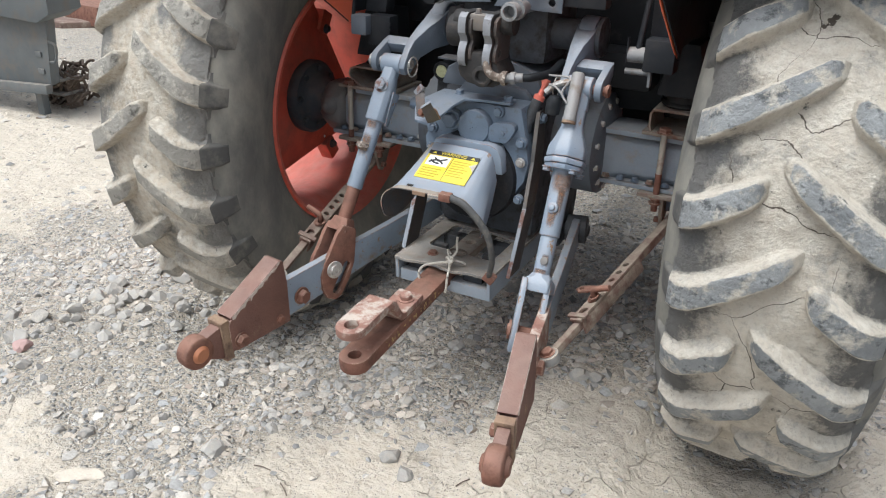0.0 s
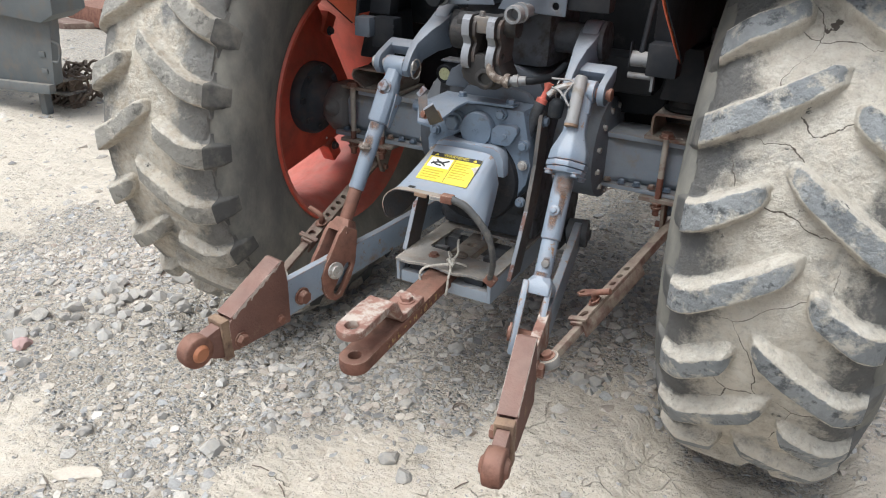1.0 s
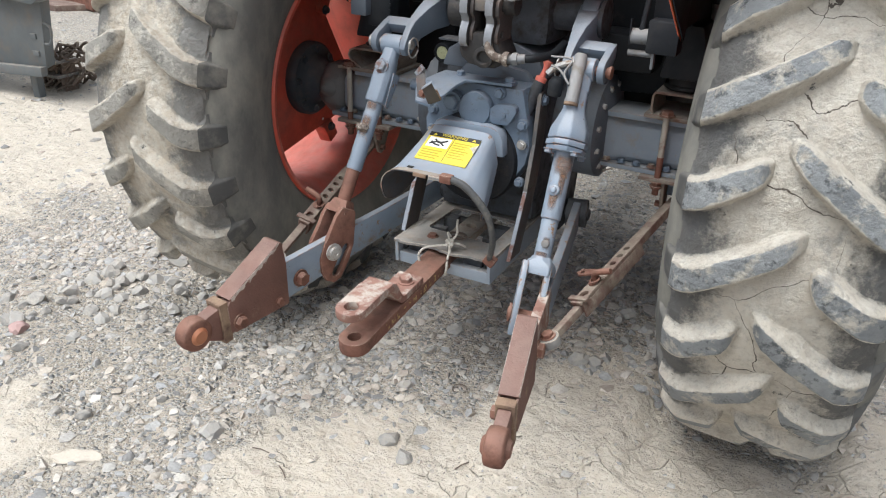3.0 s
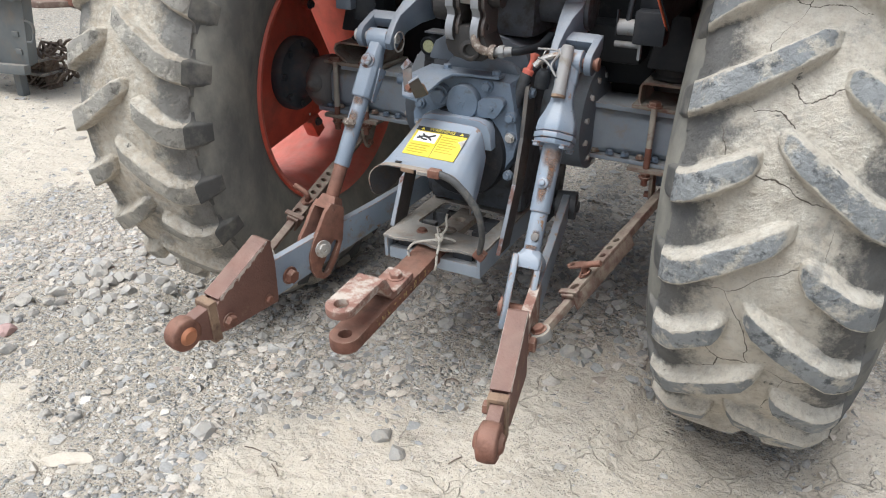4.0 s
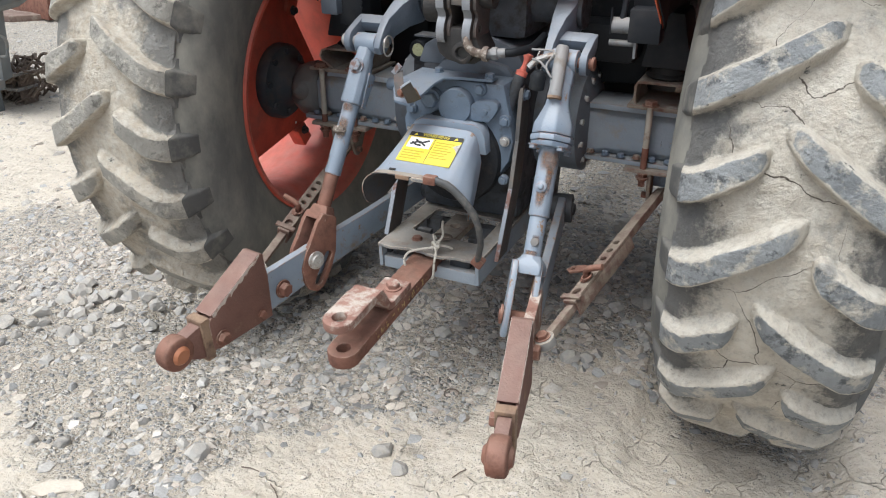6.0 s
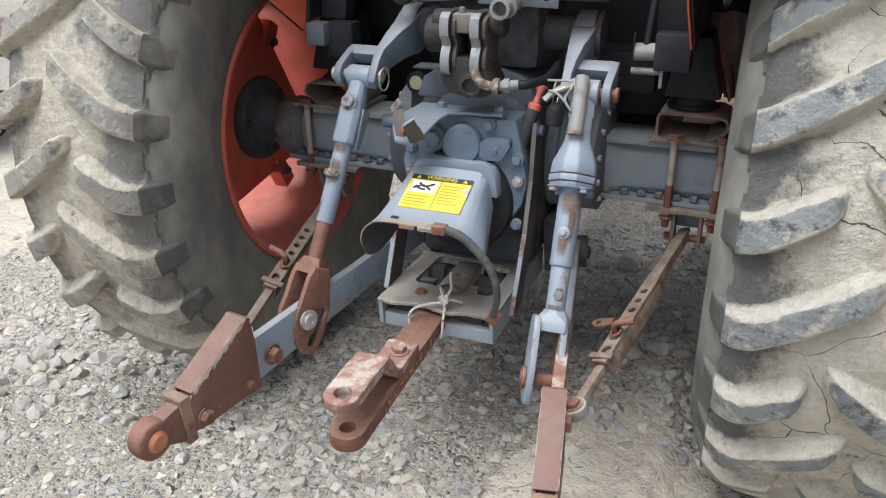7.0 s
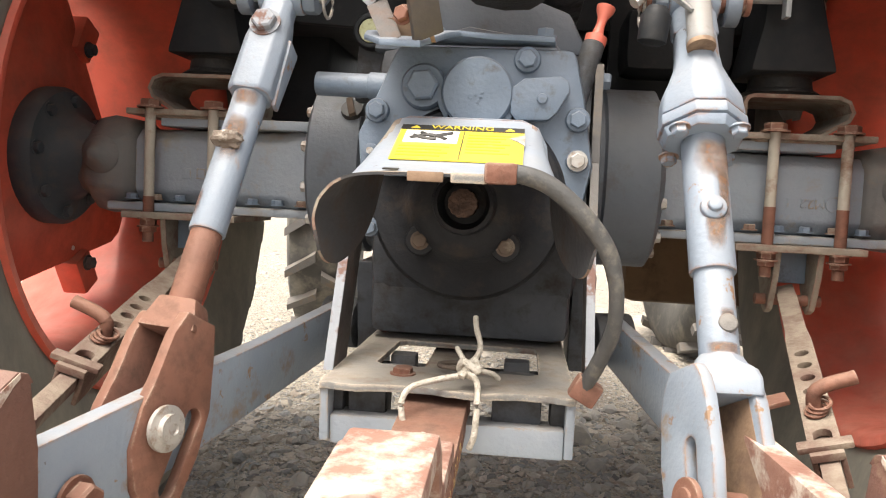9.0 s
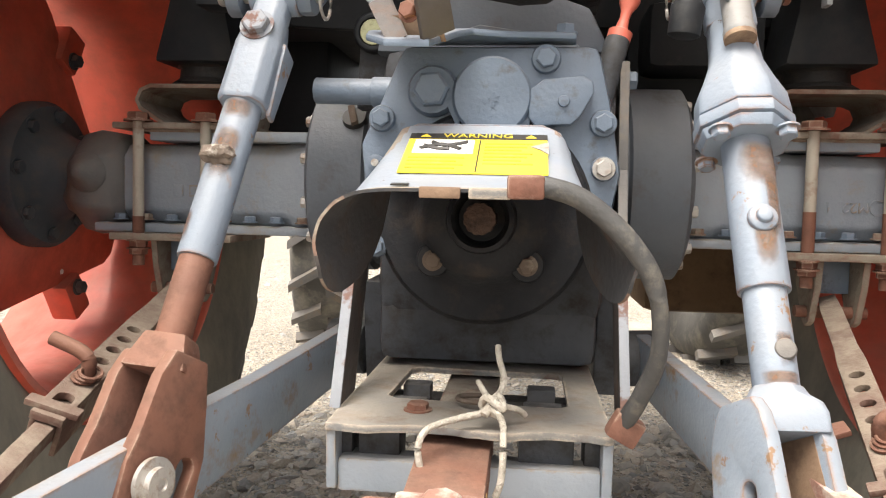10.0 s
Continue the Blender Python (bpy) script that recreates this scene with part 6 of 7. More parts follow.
stain(rrod, ralong, 0.0253, 0.211, 0.285, -1.0, 1.9)
stain(rrod, ralong, 0.0253, 0.245, 0.352, 0.1, 1.1)
stain(rrod, ralong, 0.0253, 0.290, 0.370, -0.6, 0.7)
stain(rrod, ralong, 0.0211, 0.455, 0.476, -1.2, 1.3)
stain(rrod, ralong, 0.0211, 0.415, 0.462, -0.3, 1.0)
stain(lrod, along, 0.0218, 0.163, 0.200, -0.9, 1.2)
stain(lrod, along, 0.0218, 0.195, 0.290, -0.8, 1.0)
stain(lrod, along, 0.0218, 0.300, 0.356, -1.6, -0.3)

# lower links
for s in (-1, 1):
    P0, P1 = V(s * 0.222, 0.27, 0.448), V(0.396, -0.695, 0.348) if s > 0 else V(-0.379, -0.699, 0.365)
    d = (P1 - P0).normalized()
    side = (X - d * X.dot(d)).normalized()
    up = side.cross(d).normalized()
    up = -up if up.z < 0 else up
    L = (P1 - P0).length

    def lk(a, u, w):
        return P0 + d * a + side * u + up * w

    bm = bmesh.new()
    prism(bm, [lk(a, -0.011, w) for a, w in ((0.0, -0.036), (-0.02, 0.0), (0.0, 0.040), (0.30, 0.042), (0.52, 0.050), (0.70, 0.054), (0.725, 0.050), (0.725, -0.048), (0.70, -0.054), (0.52, -0.046))], side * 0.022)
    link = part("lower_link", bm, LINK, T, "blue-grey lower link arm with a rusty telescoping end", 0.003)
    bm = bmesh.new()
    cyl(bm, lk(0.0, -0.03, 0), lk(0.0, 0.03, 0), 0.042, seg=24)
    part("pivot", bm, CASE_LOW, link, "", 0.004)
    if s > 0:
        bm = bmesh.new()
        prism(bm, [lk(a, -0.0125, w) for a, w in ((0.50, -0.047), (0.50, 0.051), (0.70, 0.0555), (0.722, 0.051), (0.722, -0.049), (0.70, -0.0555))], side * 0.025)
        part("worn_section", bm, RUSTY_PAINT, link, "pinkish rusty section with the paint worn off", 0.003)
    # rusty sleeve: a tapering channel over the bar
    half = 0.022 if s > 0 else 0.026
    for u0, th in ((-half, 0.006), (half - 0.006, 0.006)):
        bm = bmesh.new()
        prism(bm, [lk(a, u0, w) for a, w in ((0.712, -0.056), (0.706, 0.060), (0.711, 0.120), (0.722, 0.126), (0.885, 0.050), (0.900, 0.034), (0.900, -0.036), (0.885, -0.046))], side * th)
        part("sleeve_cheek", bm, SLEEVE, link, "rust-brown sleeve plate", 0.002)
    bm = bmesh.new()
    prism(bm, [lk(a, -half, w) for a, w in ((0.707, 0.116), (0.713, 0.126), (0.724, 0.130), (0.892, 0.052), (0.888, 0.044), (0.722, 0.120), (0.714, 0.117))], side * (2 * half))
    part("sleeve_top", bm, SLEEVE, link, "", 0.002)
    # torn paint along the sheet's fold, and the tan collar at its end
    random.seed(31)
    pts = []
    for k in range(25):
        a = 0.722 + 0.164 * k / 24
        w = 0.1305 - (a - 0.722) * 0.4643
        pts.append((a, w))
    low_edge = [(a, w - 0.006 - random.uniform(0.0, 0.011)) for a, w in pts]
    for u0 in (-half - 0.0006, half):
        bm = bmesh.new()
        prism(bm, [lk(a, u0, w - 0.0015) for a, w in pts] + [lk(a, u0, w) for a, w in low_edge[::-1]], side * 0.0006)
        part("torn_edge", bm, TORN, link, "torn pale paint edge")
    bm = bmesh.new()
    for w0, w1, u0, u1 in ((-0.052, 0.044, 0.001 - half, 0.008 - half), (-0.052, 0.044, half - 0.008, half - 0.001), (0.040, 0.050, 0.001 - half, half - 0.001), (-0.060, -0.050, 0.001 - half, half - 0.001)):
        prism(bm, [lk(0.897, u0, w0), lk(0.921, u0, w0), lk(0.921, u0, w1), lk(0.897, u0, w1)], side * (u1 - u0))
    part("collar", bm, STAIN, link, "tan rusty collar", 0.002)
    # inner end with ball
    bm = bmesh.new()
    prism(bm, [lk(a, -0.68 * half, w) for a, w in ((0.80, -0.030), (0.80, 0.034), (0.905, 0.040), (0.93, 0.036), (0.965, 0.030), (0.965, -0.030), (0.93, -0.050), (0.905, -0.055))], side * (1.36 * half))
    part("link_end", bm, SLEEVE, link, "rust-brown link end", 0.006)
    bm = bmesh.new()
    c = lk(L, 0, 0)
    turned(bm, [(0.030, -0.022), (0.040, -0.018), (0.042, 0.0), (0.040, 0.018), (0.030, 0.022)], c, side, 32)
    part("ball_eye", bm, RUST, link, "", 0.003)
    bm = bmesh.new()
    turned(bm, [(0.016, -0.030), (0.022, -0.024), (0.027, -0.012), (0.028, 0.0), (0.027, 0.012), (0.022, 0.024), (0.016, 0.030)], c, side, 28)
    part("ball", bm, mat("orange_rust", (0.34, 0.13, 0.06), (0.40, 0.16, 0.08), 20, None, rough=0.6) if s < 0 else RUST, link, "orange-rusted ball")
    inn = -s
    for a, w, r, mt in ((0.655, -0.012, 0.019, RUST), (0.872, -0.020, 0.016, RUST), (0.745, -0.030, 0.010, RUST)):
        off = 0.013 if a < 0.7 else half + 0.001
        bolt(link, lk(a, inn * off, w), side * inn, r, r * 1.05, mt, a * 7)
    bolt(link, lk(0.655, -inn * 0.013, -0.012), -side * inn, 0.019, 0.018, RUST, 0.3, name="nut")

    # stabiliser
    S0, S1 = V(s * 0.495, AX_Y - 0.046, AX_Z - 0.176), V(0.367, -0.330, 0.380) if s > 0 else V(-0.393, -0.373, 0.416)
    sd2 = (S1 - S0).normalized()
    su = (X - sd2 * X.dot(sd2)).normalized()
    sw = su.cross(sd2).normalized()
    sw = -sw if sw.z < 0 else sw
    su, sw = su * math.cos(0.38) + sw * math.sin(0.38) * s, sw * math.cos(0.38) - su * math.sin(0.38) * s
    ms = Matrix(((su.x, sd2.x, sw.x, S0.x), (su.y, sd2.y, sw.y, S0.y), (su.z, sd2.z, sw.z, S0.z), (0, 0, 0, 1)))
    SL = (S1 - S0).length
    bm = bmesh.new()
    holes = [circle2(0, 0.255 + 0.036 * k, 0.0085, 12, 0.0085) for k in range(5)] + [slot2(0, 0.462, 0, 0.480, 0.009)]
    plate(bm, [(-0.012, -0.015), (0.012, -0.015), (0.014, 0.04), (0.014, 0.17), (0.0165, 0.215), (0.0165, 0.505), (-0.0165, 0.505), (-0.0165, 0.215), (-0.014, 0.17), (-0.014, 0.04)], holes, 0.009, ms @ Matrix.Translation((0, 0, 0.012)))
    stab = part("stabiliser", bm, STABIL, T, "muddy rusty stabiliser bar with adjusting holes", 0.0015)
    for e in (-1, 1):
        bm = bmesh.new()
        box(bm, ms @ V(e * 0.0135, 0.355, -0.006), (0.006, 0.29, 0.036), ms.to_3x3())
        part("side_wall", bm, STABIL, stab, "", 0.002)
    bm = bmesh.new()
    box(bm, ms @ V(0, (0.40 + SL) / 2, 0.0), (0.020, SL - 0.40, 0.020), ms.to_3x3())
    part("inner_bar", bm, STABIL, stab, "muddy rusty inner bar", 0.003)
    bm = bmesh.new()
    box(bm, ms @ V(0, 0.12, 0.006), (0.026, 0.24, 0.016), ms.to_3x3())
    part("shank", bm, STABIL, stab, "muddy rusty shank", 0.003)
    bm = bmesh.new()
    box(bm, ms @ V(0, 0.490, 0.023), (0.054, 0.016, 0.007), ms.to_3x3())
    part("keeper", bm, STABIL, stab, "", 0.002)
    bm = bmesh.new()
    q0 = ms @ V(0, 0.410, 0.0)
    tube(bm, smooth_path([q0, ms @ V(0, 0.410, 0.034), ms @ V(s * 0.012, 0.408, 0.046), ms @ V(s * 0.048, 0.402, 0.048)], 5), 0.0080, 10)
    part("hooked_pin", bm, RUST, stab, "rusty hooked pin")
    bm = bmesh.new()
    for k in range(3):
        ringp = [ms @ V(0.011 * math.cos(q) + 0.003 * k, 0.418 + 0.015 * math.sin(q), 0.024 + 0.004 * k) for q in np.linspace(0, math.tau, 14)]
        tube(bm, ringp, 0.002, 6)
    part("wire", bm, RUST, stab, "twisted rusty wire")
    bm = bmesh.new()
    plate(bm, [(-0.012, -0.02), (0.012, -0.02), (0.014, 0.02), (0, 0.032), (-0.014, 0.02)], [circle2(0, 0.014, 0.006, 10)], 0.006, ms @ Matrix.Translation((-s * 0.046, 0.375, 0.018)) @ Matrix.Rotation(s * 1.4, 4, "Z"))
    part("tab", bm, RUST, stab, "", 0.001)
    bm = bmesh.new()
    turned(bm, [(0.026, -0.012), (0.026, 0.012)], ms @ V(0, SL, 0), ms.to_3x3() @ Z, 24)
    part("eye", bm, FRAME, stab, "worn pale eye", 0.003)
    bolt(stab, ms @ V(0, SL, 0.012), ms.to_3x3() @ Z, 0.015, 0.012, RUST, 0.4)

# top link rocker
bm = bmesh.new()
prism(bm, [V(x, -0.050, z) for x, z in ((-0.032, 1.000), (-0.034, 0.955), (-0.027, 0.936), (-0.008, 0.922), (0.03, 0.915), (0.063, 0.917), (0.082, 0.928), (0.086, 0.950), (0.074, 0.970), (0.064, 1.000))], (0, 0.095, 0))
rock = part("top_link_bracket", bm, GREASE, T, "greasy cast top-link rocker with bright worn plates", 0.009)
bm = bmesh.new()
box(bm, (0.016, -0.012, 1.070), (0.060, 0.070, 0.040))
part("bridge", bm, HUBCASE, rock, "grimy brown bridge between the plates", 0.008)
bm = bmesh.new()
box(bm, (0.016, 0.030, 1.020), (0.060, 0.012, 0.075))
part("web", bm, DARK_RUST, rock, "rusty web", 0.002)
bolt(rock, (0.010, -0.030, 1.090), Z, 0.007, 0.012, HUBCASE, 0.2)
for x in (-0.017, 0.050):
    bm = bmesh.new()
    mm = Matrix.Translation((x - 0.011, 0, 0)) @ Matrix(((0, 0, 1, 0), (1, 0, 0, 0), (0, 1, 0, 0), (0, 0, 0, 1)))
    wave = [(-0.055, 0.965), (-0.064, 0.975), (-0.066, 0.995), (-0.060, 1.012), (-0.052, 1.024), (-0.056, 1.036), (-0.066, 1.046), (-0.068, 1.066), (-0.064, 1.084), (-0.050, 1.094), (0.02, 1.094), (0.04, 1.06), (0.03, 0.965)]
    plate(bm, wave, [circle2(-0.035, 1.066, 0.011, 12), circle2(-0.035, 0.992, 0.011, 12)], 0.022, mm)
    part("rocker_plate", bm, GREASE, rock, "greasy rocker plate", 0.002)
    bm = bmesh.new()
    plate(bm, [(y + (0.012 if y < 0 else 0.0), 1.03 + (z - 1.03) * 0.88) for y, z in wave], [circle2(-0.026, 1.060, 0.009, 12), circle2(-0.026, 0.998, 0.009, 12)], 0.009, Matrix.Translation((0.0225, 0, 0)) @ mm)
    part("link_plate", bm, GRIME, rock, "grimy brown link plate", 0.002)
    bm = bmesh.new()
    edge = [(y - 0.0012, z) for y, z in wave[:10]]
    back = [(y + 0.004, z) for y, z in wave[:10]]
    plate(bm, edge + back[::-1], [], 0.020, Matrix.Translation((0.001, 0, 0)) @ mm)
    part("worn_edge", bm, SILVER, rock, "bright worn edge")
bm = bmesh.new()
cyl(bm, (-0.06, -0.005, 1.068), (0.10, -0.005, 1.068), 0.026, seg=24)
cyl(bm, (-0.075, -0.0, 1.04), (-0.03, -0.0, 1.04), 0.040, seg=28)
part("rocker_shaft", bm, GREASE, rock, "", 0.003)
bm = bmesh.new()
turned(bm, [(0.026, 0.02), (0.026, -0.014), (0.016, -0.016), (0.014, -0.004), (0.0, -0.003)], (0.040, -0.052, 0.945), Y, 24)
part("socket", bm, GREASE, rock, "", 0.002)
# Flat black disc in place of the bore's dark depth.
bm = bmesh.new()
turned(bm, [(0.0135, 0), (0.0135, -0.001), (0, -0.001)], (0.040, -0.056, 0.945), Y, 18)
part("bore", bm, INK, rock)
bm = bmesh.new()
tube(bm, smooth_path([(0.050, -0.056, 0.985), (0.053, -0.061, 0.968), (0.064, -0.060, 0.953), (0.080, -0.052, 0.946), (0.096, -0.046, 0.945)], 6), 0.0105, 12)
turned(bm, [(0.0165, -0.004), (0.018, 0.0), (0.018, 0.006), (0.0165, 0.010)], (0.092, -0.047, 0.945), X, 18, True)
part("fork_lug", bm, CAKED, rock, "grimy brown lug curling to the fitting", 0.0, 50)
bm = bmesh.new()
cyl(bm, (0.085, -0.045, 0.944), (0.140, -0.035, 0.949), 0.0115, seg=14)
cyl(bm, (0.108, -0.041, 0.946), (0.122, -0.039, 0.9475), 0.0165, seg=6)
fit2 = part("hydraulic_fitting", bm, GREYBOX, T, "grey steel hose fitting", 0.002)
bm = bmesh.new()
tube(bm, smooth_path([(0.138, -0.035, 0.949), (0.160, -0.025, 0.951), (0.185, 0.03, 0.955), (0.19, 0.10, 0.97)], 6), 0.010, 10)
part("hose", bm, BLACK, fit2, "black hose")
bm = bmesh.new()
box(bm, (-0.10, 0.06, 0.955), (0.07, 0.05, 0.004))
part("shim_plate", bm, CASE_LOW, T)

# hydraulic couplers and the grey upper plates
for px, pz, y0, cap in ((0.100, 1.104, -0.055, False), (-0.135, 1.120, -0.02, True), (-0.140, 1.172, -0.03, True), (0.115, 1.190, -0.02, True)):
    bm = bmesh.new()
    turned(bm, [(0.016, 0.16), (0.016, 0.03), (0.021, 0.028), (0.0225, 0.012), (0.0215, 0.0), (0.015, -0.001)] + ([(0.0, -0.003)] if cap else [(0.0145, 0.03), (0, 0.03)]), (px, y0, pz), Y, 24)
    cpl = part("hydraulic_coupler", bm, BLACK if cap else GREYBOX, T, "black capped hydraulic coupler" if cap else "open grey steel hydraulic coupler", 0.0, 40)
    bm = bmesh.new()
    turned(bm, [(0.0245, 0.040), (0.0245, 0.052)], (px, y0, pz), Y, 20)
    part("collar", bm, GREYBOX, cpl)
for out, hl in (([(-0.125, 1.098), (0.006, 1.108), (-0.014, 1.165), (-0.022, 1.42), (-0.155, 1.42)], (-0.071, 1.120)), ([(0.016, 1.100), (0.196, 1.096), (0.205, 1.42), (0.07, 1.42), (0.060, 1.18)], (0.169, 1.119))):
    bm = bmesh.new()
    mm = Matrix(((1, 0, 0, 0), (0, 0, -1, 0.052), (0, 1, 0, 0), (0, 0, 0, 1)))
    plate(bm, out, [circle2(*hl, 0.009, 12)], 0.006, mm)
    part("rear_plate", bm, DRUM, T, "dusty grey steel plate", 0.002)
bm = bmesh.new()
box(bm, (0.05, 0.085, 1.25), (0.50, 0.05, 0.28))
part("valve_block", bm, PANEL, T, "dark valve block", 0.01)

# cab rear wall, fenders, lamps
bm = bmesh.new()
prism(bm, [V(-0.44, 0.40, 1.02), V(-0.36, 0.40, 0.97), V(-0.16, 0.40, 0.96), V(-0.16, 0.40, 1.6), V(-0.44, 0.40, 1.6)], (0, 0.02, 0))
part("rubber_flap", bm, BLACK, T, "black rubber flap", 0.004)
bm = bmesh.new()
prism(bm, [V(0.20, 0.36, 0.80), V(0.40, 0.36, 0.81), V(0.40, 0.36, 1.6), V(0.19, 0.36, 1.6)], (0, 0.02, 0))
part("rubber_flap", bm, BLACK, T, "black rubber flap", 0.004)
bm = bmesh.new()
box(bm, (0.0, 0.62, 1.30), (0.92, 0.40, 0.66))
part("cab_floor", bm, PANEL, T, "dark cab underside", 0.02)
# Unseen box standing for the cab, sized to keep sky light off the rear.
bm = bmesh.new()
box(bm, (0.0, 0.40, 1.70), (1.00, 0.66, 0.30))
part("cab", bm, PANEL, T, "unseen dark block above the axle that holds off sky light", 0.05)
bm = bmesh.new()
box(bm, (0.30, 0.34, 0.93), (0.17, 0.16, 0.10))
part("dark_filler", bm, BLACK, T, "", 0.02)
bm = bmesh.new()
box(bm, (0.495, 1.22, 0.525), (0.33, 0.44, 0.21))
part("muddy_tank", bm, MUDBROWN, T, "brown mud-caked tank under the cab step", 0.03)
# Made-up dark boxes that stop light leaking through under the cab floor.
for x0, x1, z0, z1 in ((-0.52, -0.33, 0.72, 1.02), (0.19, 0.395, 0.62, 1.02), (0.44, 0.50, 0.80, 1.02)):
    bm = bmesh.new()
    box(bm, ((x0 + x1) / 2, 0.78, (z0 + z1) / 2), (x1 - x0, 0.5, z1 - z0))
    part("dark_filler", bm, BLACK, T, "added dark box that closes a bright gap under the cab floor", 0.02)
for s in (-1, 1):
    # skirt seen beside the tyre
    bm = bmesh.new()
    sk = [(0.12, 1.005), (0.155, 1.19), (0.20, 1.55), (-0.42, 1.55), (-0.40, 1.42), (-0.26, 1.26), (-0.11, 1.15)]
    prism(bm, [V(s * 0.470, y, z) for y, z in sk], (-s * 0.004, 0, 0))
    fender = part("fender", bm, ORANGE, T, "orange sheet steel fender", 0.001)
    # The fender's top is out of view, added for the shade it casts.
    bm = bmesh.new()
    rows = []
    for k in range(19):
        a = radians(44 + 132 * k / 18)
        rows.append([bm.verts.new(V(s * x, AX_Y - r * math.cos(a), AX_Z + r * math.sin(a))) for x, r in ((0.47, 0.86), (0.60, 0.88), (0.98, 0.88), (1.01, 0.86), (1.01, 0.83))])
    for p, q in zip(rows, rows[1:]):
        for i in range(4):
            bm.faces.new((p[i], p[i + 1], q[i + 1], q[i]))
    bmesh.ops.solidify(bm, geom=bm.faces, thickness=0.004)
    part("unseen_fender_top", bm, ORANGE, fender, "", 0, 50)
    # Added dark shell below the orange top paints the shade under the fender.
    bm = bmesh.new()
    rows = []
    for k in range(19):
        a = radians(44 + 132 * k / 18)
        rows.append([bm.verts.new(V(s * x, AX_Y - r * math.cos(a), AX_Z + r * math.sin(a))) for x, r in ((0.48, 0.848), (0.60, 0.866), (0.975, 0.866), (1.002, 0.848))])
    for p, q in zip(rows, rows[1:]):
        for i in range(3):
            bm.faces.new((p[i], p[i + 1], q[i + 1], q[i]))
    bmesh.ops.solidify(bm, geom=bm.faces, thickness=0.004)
    part("fender_shade_sheet", bm, PANEL, fender, "dark sheet that paints the shade under the fender", 0, 50)
    bm = bmesh.new()
    prism(bm, [V(s * 0.468, y, z) for y, z in ((0.125, 1.03), (0.30, 1.03), (0.42, 1.0), (0.9, 1.0), (0.9, 1.6), (0.205, 1.6), (0.158, 1.19))], (s * 0.006, 0, 0))
    part("fender_liner", bm, PANEL, fender, "dark grey fender panel", 0.001)
    bm = bmesh.new()
    tube(bm, smooth_path([V(s * 0.466, 0.128, 1.00), V(s * 0.464, 0.160, 1.19), V(s * 0.462, 0.205, 1.55)], 6), 0.006, 8)
    part("edge_strip", bm, BLACK, fender)
    # A second dark sheet paints shade on the skirt's tyre side.
    bm = bmesh.new()
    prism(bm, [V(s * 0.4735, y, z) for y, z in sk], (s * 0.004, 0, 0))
    part("fender_shade_sheet", bm, PANEL, fender, "dark sheet that paints the shade under the fender", 0.001)
    # corner post of the cab
    bm = bmesh.new()
    prism(bm, [V(s * 0.385, 0.18, 1.03), V(s * 0.455, 0.18, 1.03), V(s * 0.445, 0.25, 1.6), V(s * 0.36, 0.25, 1.6)], (0, 0.05, 0))
    part("cab_post", bm, PANEL, T, "dark grey cab post", 0.006)
    # lamp or box under the post
    bm = bmesh.new()
    if s < 0:
        box(bm, (-0.437, 0.135, 1.000), (0.052, 0.045, 0.056))
        part("lamp", bm, DRUM, T, "dusty grey lamp box", 0.006)
        bm = bmesh.new()
        box(bm, (-0.385, 0.165, 0.985), (0.075, 0.05, 0.085))
        part("lamp_bracket", bm, PANEL, T, "", 0.005)
        for k in range(3):
            bm = bmesh.new()
            box(bm, (-0.35, 0.141, 1.006 - 0.016 * k), (0.010, 0.004, 0.008))
            part("lamp_slot", bm, BLACK, T)
    else:
        box(bm, (0.432, 0.125, 1.010), (0.075, 0.06, 0.078))
        bx = part("latch_box", bm, PANEL, T, "dark grey latch box with a pin", 0.005)
        bm = bmesh.new()
        cyl(bm, (0.347, 0.130, 1.003), (0.412, 0.130, 1.005), 0.019, seg=22)
        part("barrel", bm, GREYBOX, bx, "grey-blue barrel", 0.002)
        bm = bmesh.new()
        cyl(bm, (0.345, 0.130, 0.962), (0.412, 0.130, 0.963), 0.008, seg=12)
        box(bm, (0.412, 0.115, 0.970), (0.007, 0.02, 0.075))
        part("pin", bm, GREYBOX, bx, "", 0.001)
        bm = bmesh.new()
        cyl(bm, (0.372, 0.126, 1.01), (0.385, 0.16, 1.20), 0.007, seg=10)
        box(bm, (0.349, 0.118, 1.015), (0.003, 0.015, 0.06))
        part("rod", bm, PANEL, bx)

# limp grey rubber sheet hanging inside the fender
bm = bmesh.new()
bmesh.ops.create_grid(bm, x_segments=12, y_segments=22, size=0.5)
for v in bm.verts:
    u, w = v.co.x, v.co.y
    wide = 0.105 if w > 0.25 else 0.105 * (0.25 + 0.75 * (w + 0.5) / 0.75)
    v.co = V(0.525 + u * wide + 0.040 * max(0, -w), 0.47 + 0.030 * math.sin(u * 9 + w * 3) + 0.020 * noise.noise(V(u * 4, w * 6, 1)), 0.945 + w * 0.21)
bmesh.ops.solidify(bm, geom=bm.faces, thickness=0.004)
part("hanging_sheet", bm, SHEET, T, "limp dusty grey rubber sheet", 0, 60)

# top plate with the socket bracket, cap, dipstick
bm = bmesh.new()
plate(bm, [(0.100, 0.030), (0.098, -0.006), (0.06, -0.012), (0.02, -0.014), (-0.020, -0.028), (-0.034, -0.060), (-0.040, -0.100), (-0.052, -0.160), (-0.100, -0.150), (-0.128, -0.10), (-0.134, -0.06), (-0.115, 0.04)], [], 0.008, Matrix.Translation((0, 0, 0.867)))
for v in bm.verts:
    v.co.z -= 0.30 * max(0.0, -v.co.y - 0.028)
tp = part("top_plate", bm, CASE, T, "bent grey-blue bracket plate on the cover", 0.003)
